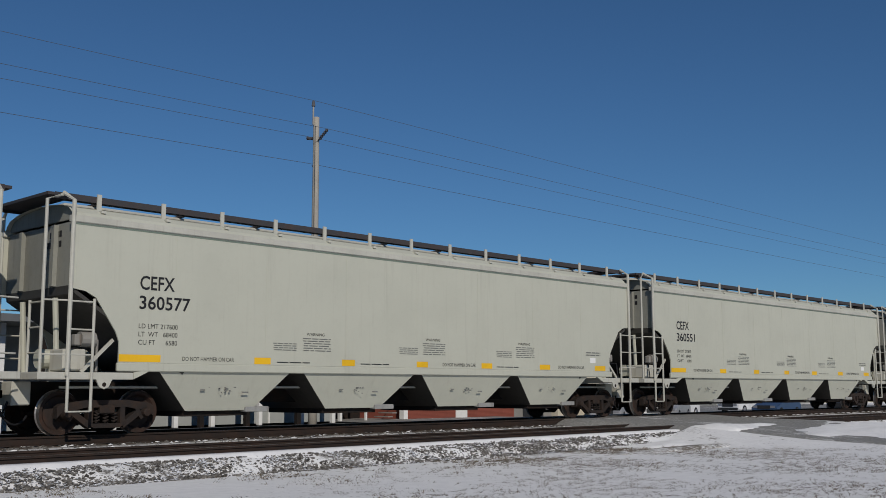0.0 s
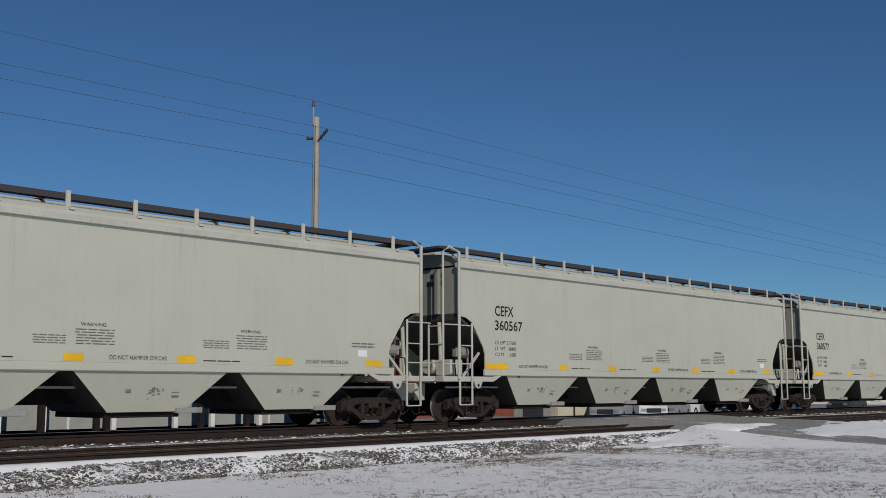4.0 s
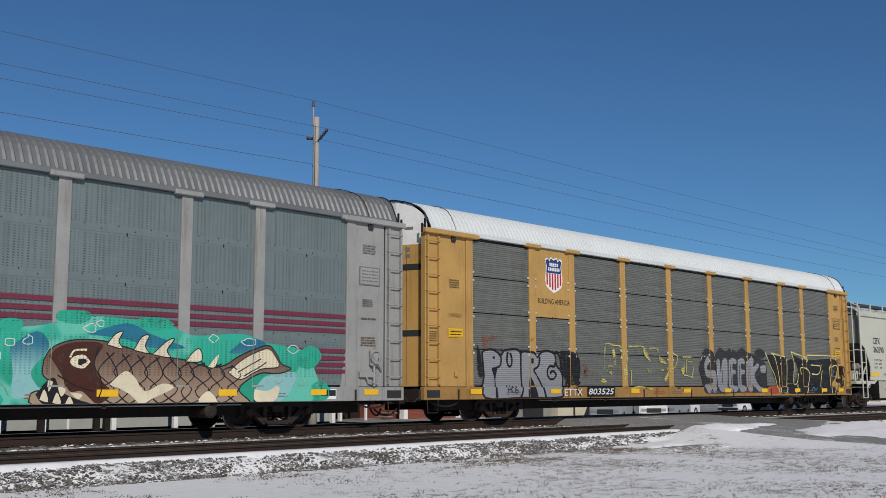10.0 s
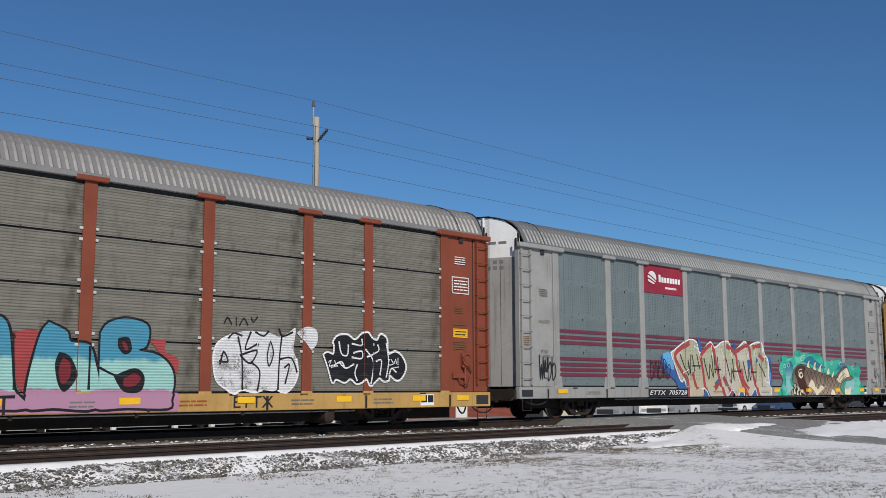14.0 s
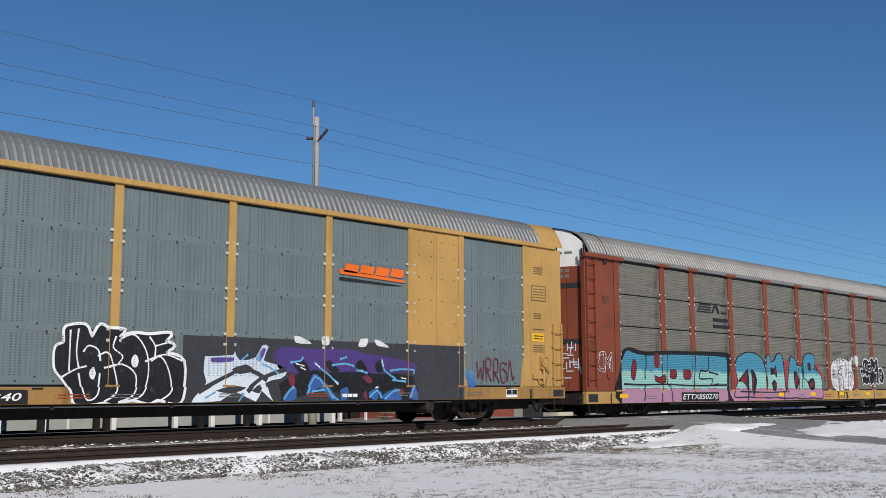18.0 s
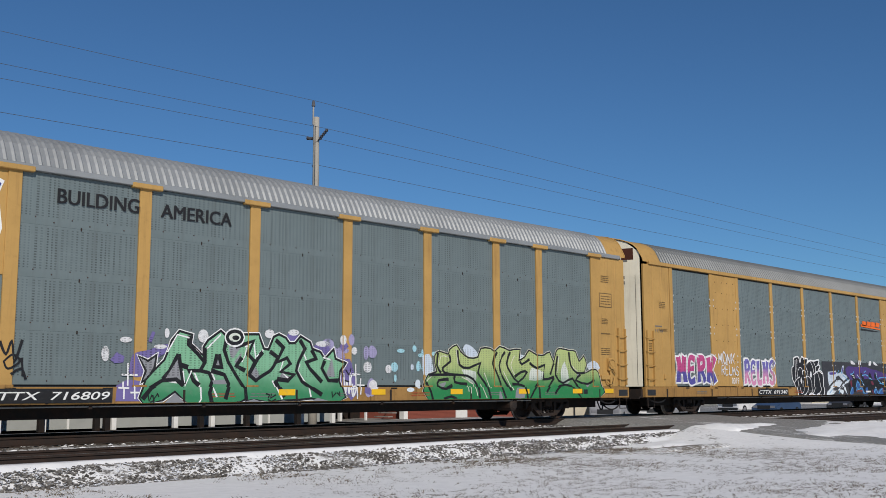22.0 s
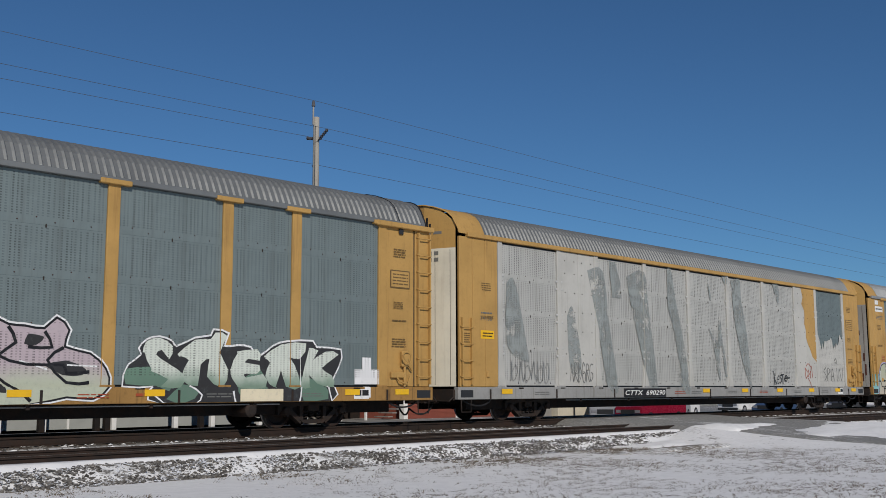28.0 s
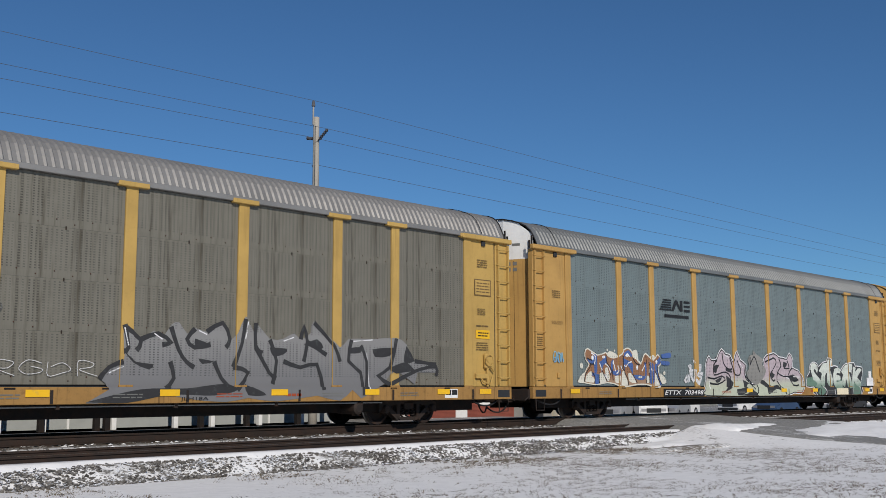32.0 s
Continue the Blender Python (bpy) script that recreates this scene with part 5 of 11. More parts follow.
def bogie(car, x, r, base, name="truck"):
    """A two-axle truck with its side frames, springs and wheelsets."""
    root = part(name, box(B(), -0.17, 0.17, -1.12, 1.12, r - 0.02, r + 0.16, 0.02), M["truck"], car, "rusty cast-steel two-axle truck")
    at(root, x, 0, 0)
    sf = cached(("sf", r, base), lambda: side_frame_mesh(r, base))
    sp = cached("sp", spring_mesh)
    cap = cached(("cap",), lambda: mesh_of("bearing_cap", lathe(B(), [(-0.13, 0.05), (-0.12, 0.085), (-0.02, 0.10), (0.0, 0.11), (0.16, 0.11)], (0, 0, 0), 14), M["truck"]))
    ws = cached(("ws", r), lambda: wheelset_mesh(r))
    shoe = cached(("shoe", r), lambda: mesh_of("brake_beam", box(B(), -0.05, 0.05, -0.8, 0.8, r - 0.18, r - 0.06, 0.01), M["under"]))
    for s in (-1, 1):
        at(part("side_frame", sf, None, root), 0, s * 1.0, 0)
        for dx in (-0.2, 0.0, 0.2):
            at(part("spring", sp, None, root), dx, s * 1.03, r - 0.21)
        for e in (-1, 1):
            at(part("bearing_cap", cap, None, root), e * base / 2, s * 1.06, r, 0 if s < 0 else 180)
        at(part("brake_beam", shoe, None, root), s * 0.30, 0, 0)
    for e in (-1, 1):
        w = part("wheelset", ws, None, root, "steel wheelset with worn bright treads")
        at(w, e * base / 2, 0, r)
        WHEELS.append((w, e * base / 2, r))
    return root


def hose(car, pts):
    p = [Vector(q) for q in pts]
    line = []
    for i in range(13):
        u = i / 12
        a = p[0] * (1 - u) ** 3 + 3 * p[1] * u * (1 - u) ** 2 + 3 * p[2] * u * u * (1 - u) + p[3] * u ** 3
        line.append(a)
    part("air_hose", tube(B(), line, 0.025, 6), M["hose"], car, "black rubber air hose", smooth=True)


def coupler(car, x, s, z=0.85):
    bm = box(B(), min(x, x + s * 0.75), max(x, x + s * 0.75), -0.08, 0.08, z - 0.08, z + 0.08, 0.015)
    box(bm, min(x + s * 0.65, x + s * 0.92), max(x + s * 0.65, x + s * 0.92), -0.17, 0.12, z - 0.14, z + 0.14, 0.03)
    part("coupler", bm, M["truck"], car, "rusty knuckle coupler")
    hose(car, [(x + s * 0.1, -0.45, z - 0.15), (x + s * 0.25, -0.5, z - 0.65), (x + s * 0.6, -0.35, z - 0.75), (x + s * 0.85, -0.2, z - 0.45)])


# ---- covered hopper wagon ----
def hopper_side(bm, s):
    ends = [(9.72, 2.95), (9.38, 2.90), (9.15, 2.78), (8.92, 2.45), (8.68, 2.1), (8.6, 1.9), (8.6, 1.48)]
    out = [(-9.72, 4.30)] + [(-x, z) for x, z in ends] + [(x + 0.22, z) for x, z in ends[::-1]] + [(9.94, 4.30)]
    return slab(bm, out[::-1], s * 1.56, s * 1.60)


def hopper():
    top = thing("hopper_wagon", "long pale grey covered hopper wagon with four discharge bays", "railway wagon", "hopper wagons of the train")
    g, l = M["hopper"], M["hopper_light"]
    for s in (-1, 1):
        sh = part("side_sheet", hopper_side(B(), s), g, top, "pale grey steel side with faint seams")
        for x in (-7.3, -4.9, -2.45, 0.0, 2.45, 4.9, 7.3):
            part("seam", box(B(), x - 0.012, x + 0.012, min(s * 1.601, s * 1.604), max(s * 1.601, s * 1.604), 1.7, 4.2), g, sh)
        part("top_chord", box(B(), -9.75, 9.97, min(s * 1.50, s * 1.635), max(s * 1.50, s * 1.635), 4.28, 4.42, 0.015), l, top)
        part("side_sill", box(B(), -8.62, 8.95, min(s * 1.52, s * 1.612), max(s * 1.52, s * 1.612), 1.30, 1.478, 0.018), g, top)
        part("green_line", box(B(), -9.7, 9.92, min(s * 1.602, s * 1.606), max(s * 1.602, s * 1.606), 4.235, 4.265), M["green_line"], top, "thin dark green line")
        part("running_board", box(B(), -9.95, 10.17, min(s * 0.62, s * 1.24), max(s * 0.62, s * 1.24), 4.86, 4.90), M["board"], top, "dark open-grid running board")
        part("board_edge", box(B(), -9.95, 10.17, min(s * 1.242, s * 1.26), max(s * 1.242, s * 1.26), 4.78, 4.91), M["board"], top)
        me = cached(("rbp", s), lambda: mesh_of("board_support", box(box(B(), -0.05, 0.05, min(s * 1.268, s * 1.30), max(s * 1.268, s * 1.30), -0.32, 0.06), -0.05, 0.05, min(s * 1.05, s * 1.50), max(s * 1.05, s * 1.50), -0.36, -0.31), l))
        for i in range(13):
            at(part("board_support", me, None, top), -9.0 + i * 1.52, 0, 4.90)
    prof = [(-1.57, 4.38), (-1.50, 4.50), (-1.36, 4.61), (-1.0, 4.70), (-0.5, 4.75), (0.0, 4.76), (0.5, 4.75), (1.0, 4.70), (1.36, 4.61), (1.50, 4.50), (1.57, 4.38)]
    part("roof", sweep(B(), prof, [-9.7, 0, 9.92]), g, top)
    part("hatch_trough", box(B(), -9.3, 9.5, -0.33, 0.33, 4.74, 4.88, 0.03), l, top, "long covered roof hatch")
    for i in range(9):
        part("hatch_clamp", box(B(), -8.6 + i * 2.15 - 0.05, -8.6 + i * 2.15 + 0.05, -0.42, 0.42, 4.882, 4.93, 0.01), M["board"], top)
    for e in (-1, 1):
        # one end stands a little further out than the other
        far = 0.22 if e > 0 else 0.0
        # end sheet, gable and stiffeners share the grey darkened for weak light
        part("end_sheet", box(B(), min((e * 9.62 + far), (e * 9.54 + far)), max((e * 9.62 + far), (e * 9.54 + far)), -1.558, 1.558, 3.02, 4.32), M["hopper_end"], top, "grimy grey upright end sheet, darkened for grazing light")
        # the slope below faces down; its shade is painted in, over some dirt
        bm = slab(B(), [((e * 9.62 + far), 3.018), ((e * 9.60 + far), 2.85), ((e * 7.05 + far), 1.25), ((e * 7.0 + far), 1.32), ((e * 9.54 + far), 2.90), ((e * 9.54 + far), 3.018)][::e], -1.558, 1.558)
        part("slope_sheet", bm, M["hopper_grime_shade"], top, "dusty sloping end sheet, coloured dark for its shade")
        part("crossover_board", box(B(), min((e * 9.5 + far), (e * 10.1 + far)), max((e * 9.5 + far), (e * 10.1 + far)), -1.25, 1.25, 4.84, 4.90), M["board"], top, "dark grating across the roof end")
        for y, z in ((-0.95, 4.05), (-0.95, 3.84)):
            bm = B()
            for k in range(4 if z > 4 else 5):
                box(bm, min((e * 9.622 + far), (e * 9.627 + far)), max((e * 9.622 + far), (e * 9.627 + far)), y + 0.14 * k, y + 0.14 * k + 0.10, z, z + 0.13)
            tagged(part("lettering", bm, M["ink"], top), kind="stuff")
        gb = B()
        va = [gb.verts.new(((e * 9.60 + far), y, z)) for y, z in prof]
        vb = [gb.verts.new(((e * 9.56 + far), y, z)) for y, z in prof]
        gb.faces.new(va)
        gb.faces.new(vb)
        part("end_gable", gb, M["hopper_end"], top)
        for y in (-0.75, 0.75):
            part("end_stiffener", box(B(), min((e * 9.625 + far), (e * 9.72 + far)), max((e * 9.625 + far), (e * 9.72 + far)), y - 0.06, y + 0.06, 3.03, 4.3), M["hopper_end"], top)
            part("end_post", tube(B(), [((e * 9.6 + far), y, 2.8), ((e * 9.5 + far), y, 1.25)], 0.06, 8), g, top)
        part("end_platform", box(B(), min((e * 8.24 + far), (e * 10.3 + far)), max((e * 8.24 + far), (e * 10.3 + far)), -1.60, 1.60, 1.13, 1.275, 0.012), l, top, "end platform of pale grey steel")
        bm = slab(B(), [((e * 8.72 + far), 1.14), ((e * 8.80 + far), 0.98), ((e * 8.90 + far), 0.94), ((e * 9.0 + far), 0.98), ((e * 9.08 + far), 1.14)], -1.604, -1.56)
        lug = part("jacking_lug", bm, l, top, "rounded lug with an eye")
        part("eye", lathe(B(), [(-0.003, 0.045), (0.003, 0.045)], ((e * 8.90 + far), -1.606, 1.03), 12), M["under"], lug)
        part("sill_gusset", slab(B(), [((e * 8.24 + far), 1.28), ((e * 8.24 + far), 1.14), ((e * 7.9 + far), 1.30), ((e * 7.9 + far), 1.335)], -1.60, -1.56), g, top)
        part("brake_valve", box(tube(tube(B(), [((e * 8.9 + far), -1.1, 1.95), ((e * 9.2 + far), -1.1, 1.95), ((e * 9.22 + far), -1.1, 1.95)], 0.16, 12), [((e * 8.85 + far), -1.15, 1.95), ((e * 8.85 + far), -1.15, 1.3)], 0.03, 6), min((e * 9.22 + far), (e * 9.36 + far)), max((e * 9.22 + far), (e * 9.36 + far)), -1.2, -1.0, 1.82, 2.05, 0.02), M["silver_dirty"], top, "grimy brake valve and cylinder")
        part("pipe_run", tube(B(), [((e * 9.5 + far), -1.3, 1.3), ((e * 9.5 + far), -1.25, 1.75), ((e * 9.2 + far), -1.1, 1.78), ((e * 8.9 + far), -0.9, 2.0)], 0.022, 6), M["hose"], top)
        part("cross_brace", beam(B(), (e * 9.3 + far), 1.28, (e * 8.62 + far), 1.95, 0.07, -1.40, -1.36), l, top)
        part("brake_reservoir", tube(B(), [((e * 8.7 + far), -0.4, 1.56), ((e * 8.75 + far), -0.4, 1.56), ((e * 9.7 + far), -0.4, 1.56), ((e * 9.75 + far), -0.4, 1.56)], 0.2, 14), g, top)
        part("end_sill", box(B(), min((e * 9.9 + far), (e * 10.3 + far)), max((e * 9.9 + far), (e * 10.3 + far)), -0.5, 0.5, 0.62, 1.098, 0.02), l, top)
        for s in (-1, 1):
            lad = part("corner_ladder", tube(tube(tube(B(), [((e * 9.72 + far), s * 1.64, 1.2), ((e * 9.72 + far), s * 1.64, 4.72), ((e * 9.78 + far), s * 1.3, 4.9)], 0.045, 8), [((e * 9.2 + far), s * 1.64, 0.5), ((e * 9.2 + far), s * 1.64, 2.75)], 0.032, 8), [((e * 9.7 + far), s * 1.64, 0.5), ((e * 9.7 + far), s * 1.64, 1.2)], 0.032, 8), l, top, "pale grey corner ladder")
            me = cached("hrung", lambda: mesh_of("rung", tube(B(), [(-0.26, 0, 0), (0.26, 0, 0)], 0.018, 6), l))
            for z in (0.5, 1.62, 2.12, 2.68):
                at(part("rung", me, None, lad), (e * 9.46 + far), s * 1.64, z)
            if e < 0:
                part("end_ladder", tube(tube(B(), [((e * 10.22 + far), s * 1.5, 1.2), ((e * 10.22 + far), s * 1.5, 4.7), ((e * 9.8 + far), s * 1.3, 4.86)], 0.035, 8), [((e * 10.22 + far), s * 0.95, 1.2), ((e * 10.22 + far), s * 0.95, 2.7)], 0.03, 8), l, top)
                me = cached("erung", lambda: mesh_of("rung", tube(B(), [(0, -0.28, 0), (0, 0.28, 0)], 0.018, 6), l))
                for z in (1.65, 2.15, 2.65):
                    at(part("rung", me, None, top), (e * 10.22 + far), s * 1.22, z)
        part("grab_rail", tube(B(), [((e * 9.72 + far), -1.62, 2.69), ((e * 10.22 + far), -1.5, 2.69)], 0.018, 6), l, top)
        part("grab_rail", tube(B(), [((e * 9.72 + far), -1.62, 1.62), ((e * 10.22 + far), -1.5, 1.62)], 0.018, 6), l, top)
        coupler(top, (e * 10.25 + far), e)
        bogie(top, (e * 8.53 + far), 0.457, 1.78)
    part("brake_gear_box", box(B(), -9.6, -9.1, -1.2, -0.6, 1.30, 1.75, 0.03), l, top)
    bays = (((-7.65, -4.12), (-6.75, -5.0)), ((-3.76, 0.0), (-2.78, -0.98)), ((0.22, 3.94), (1.2, 3.0)), ((4.2, 7.7), (5.2, 6.85)))
    for (a, b), (c, d) in bays:
        bm = B()
        vs = [bm.verts.new(p) for p in ((a, -1.56, 1.34), (b, -1.56, 1.34), (b, 1.56, 1.34), (a, 1.56, 1.34), (c, -1.22, 0.46), (d, -1.22, 0.46), (d, 1.22, 0.46), (c, 1.22, 0.46))]
        for q in ((0, 1, 5, 4), (2, 3, 7, 6), (4, 5, 6, 7)):
            bm.faces.new([vs[i] for i in q])
        bay = part("discharge_bay", bm, g, top, "sloping discharge bay of pale grey steel")
        # slopes between bays take the dark paint that holds their shade
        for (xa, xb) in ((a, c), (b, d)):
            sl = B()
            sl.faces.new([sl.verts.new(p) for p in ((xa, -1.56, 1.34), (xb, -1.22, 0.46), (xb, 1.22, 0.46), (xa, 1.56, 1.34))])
            part("slope_sheet", sl, M["hopper_grime_shade"], bay, "dusty slope sheet, coloured dark for its shade")
        part("outlet_gate", box(B(), c + 0.02, d - 0.02, -1.10, 1.10, 0.34, 0.458, 0.01), M["under"], bay, "dark steel outlet gate")
        part("gate_crank", box(B(), d - 0.2, d + 0.45, -1.30, -1.0, 0.42, 0.54, 0.01), M["silver"], bay)
    part("centre_sill", box(B(), -9.9, 9.9, -0.28, 0.28, 0.62, 1.10), M["under"], top)
    part("train_pipe", tube(B(), [(-9.5, -0.9, 0.98), (9.5, -0.9, 0.98)], 0.03, 6), M["hopper_light"], top)
    car = dict(top=top, cuts_x=[], cuts_z=[1.48], level=lambda x, z: -1.600 if z > 1.48 else -1.646)
    ys = (-8.6, -7.63, -5.21, -4.75, -2.58, -2.16, 0.01, 0.43, 2.58, 3.04, 5.2, 5.7, 8.0, 8.58)
    for a, b in zip(ys[::2], ys[1::2]):
        plate(car, a, b, 1.50, 1.65, M["yellow_mark"], "yellow reflective strip", name="reflector")
    for x in (-7.1, 1.0, 6.1):
        sign_text(car, "DO NOT HAMMER ON CAR", x, x + 1.33, 1.54, 1.63, M["ink"])
    for x in (-4.6, -2.0, 3.2):
        bars(car, x, x + 1.0, 1.53, 1.58, 1, M["ink"], 5)
    sign_text(car, "LD LMT 217600", -8.17, -7.24, 2.20, 2.30, M["ink"])
    sign_text(car, "LT  WT   68400", -8.17, -7.24, 2.03, 2.13, M["ink"])
    sign_text(car, "CU FT      6580", -8.17, -7.24, 1.86, 1.96, M["ink"])
    for x in (-3.7, 0.35, 4.2):
        sign_text(car, "WARNING", x, x + 0.55, 2.20, 2.27, M["ink"])
        bars(car, x - 0.12, x + 0.75, 1.82, 2.16, 6, M["ink_grey"], 3, thick=0.15)
        bars(car, x - 1.0, x - 0.3, 1.82, 2.02, 4, M["ink_grey"], 4, thick=0.15)
    bars(car, 7.5, 8.3, 1.95, 2.1, 2, M["ink_grey"], 6)
    plate(car, 7.75, 8.05, 1.74, 1.9, M["ink_white"], name="label")
    for x in (-5.9, -1.9, 2.1, 6.0):
        rs = random.Random(int(x * 10))
        bm = B()
        for k in range(34):
            u, v = rs.gauss(0, 0.13), rs.gauss(0.02, 0.08)
            box(bm, u, u + rs.uniform(0.02, 0.07), 0, 0.004 + 0.0002 * k, v, v + rs.uniform(0.012, 0.03))
        box(bm, -0.62, -0.50, 0, 0.005, -0.08, -0.05)
        box(bm, 0.46, 0.64, 0, 0.005, -0.14, -0.11)
        ob = part("stencil", mesh_of("stencil", bm, M["ink_grey"]), None, top, "smudged grey stencilled notice")
        ob.matrix_basis = pose(x, -1.42, 0.98, -23.5)
        tagged(ob, kind="stuff")
    return top


def hoppers():
    first = hopper()
    out = []
    for i, (x, num) in enumerate(((40.75, "360551"), (19.6, "360577"), (-1.55, "360567"), (-22.7, "360590"), (61.9, "360582"))):
        top = first if i == 0 else copy_thing(first, pose(0, 0, 0))
        out.append((top, x, num))
    made = [w for w, _x, _r in WHEELS if w.name.startswith("wheelset")]
    for top, x, num in out:
        car = dict(top=top, cuts_x=[], cuts_z=[], level=lambda x, z: -1.600)
        sign_text(car, "CEFX", -8.17, -7.34, 3.01, 3.31, M["ink"], "black reporting mark", fat=0.014)
        if num != "360582":
            sign_text(car, num, -8.17, -6.94, 2.60, 2.89, M["ink"], "black wagon number", fat=0.014)
        CARS.append((top, x))
        if top is not first:
            for tr in top.children:
                for w in tr.children:
                    if w.name.split(".")[0] == "wheelset":
                        WHEELS.append((w, w.location.x, 0.457))


# ---- enclosed car-carrier wagon ----
POSTS = (1.42, 4.27, 7.10, 9.07, 11.87)
ROOF = [(-1.60, 5.26), (-1.595, 5.33), (-1.50, 5.53), (-1.39, 5.72), (-1.25, 5.86), (-1.05, 5.97), (-0.82, 6.05), (-0.5, 6.12), (0.0, 6.15), (0.5, 6.12), (0.82, 6.05), (1.05, 5.97), (1.25, 5.86), (1.39, 5.72), (1.50, 5.53), (1.595, 5.33), (1.60, 5.26)]


def roof_z(y):
    return float(np.interp(y, [p[0] for p in ROOF], [p[1] for p in ROOF]))


def panel_mesh(width, height, ribs, depth, material):
    bm = B()
    n = ribs * 4
    cols = []
    for x in (-width / 2, width / 2):
        col = []
        for i in range(n + 1):
            k = (0.0, 0.0, 1.0, 1.0)[i % 4] if 0 < i < n else 0.0
            z = height * i / n
            col.append(bm.verts.new((x, -depth * k, z)))
        cols.append(col)
    for i in range(n):
        bm.faces.new((cols[0][i], cols[1][i], cols[1][i + 1], cols[0][i + 1]))
    return mesh_of("side_panel", bm, material)


def corrugated_roof(mat, x0, x1, pitch=0.176):
    xs, k = [], []
    x = x0
    while x < x1 - pitch * 0.5:
        for u, h in ((0.0, 0.0), (0.53, 0.0), (0.77, 0.030), (0.83, 0.030)):
            xs.append(x + u * pitch)
            k.append(h)
        x += pitch
    return sweep(B(), ROOF, xs + [x1], lambda i: k[i] if i < len(k) else 0.0)


OUT = [13.62]
FOLDS = (-1.46, -1.0, -0.52, 0.0, 0.52, 1.0, 1.46)


def bulged(y):
    """How far the end doors stand out from the wagon's middle."""
    return OUT[0] + 0.30 * min(1.0, (1.46 - min(abs(y), 1.46)) / 0.94)


def end_quad(e, y0, y1, z0, z1, name, mat, parent, proud=0.006, label=""):
    bm = B()
    rows = []
    for y in [y0] + [f for f in FOLDS if y0 < f < y1] + [y1]:
        x = bulged(y) + proud
        rows.append([bm.verts.new((e * x, y, z0)), bm.verts.new((e * x, y, z1))])
    for a, b in zip(rows, rows[1:]):
        bm.faces.new((a[0], b[0], b[1], a[1]))
    return part(name, bm, mat, parent, label)


def end_skin(e, z0, z1, bulge, gable):
    bm = B()
    ys = FOLDS
    zs = [z0 + (z1 - z0) * j / 4 for j in range(5)]
    rows = []
    for y in ys:
        x = e * bulged(y)
        col = [bm.verts.new((x, y, z)) for z in zs]
        if gable:
            col.append(bm.verts.new((x, y, max(z1 + 0.02, roof_z(y) - 0.005))))
        rows.append(col)
    for a, b in zip(rows, rows[1:]):
        for j in range(len(a) - 1):
            bm.faces.new((a[j], b[j], b[j + 1], a[j + 1]))
    return bm


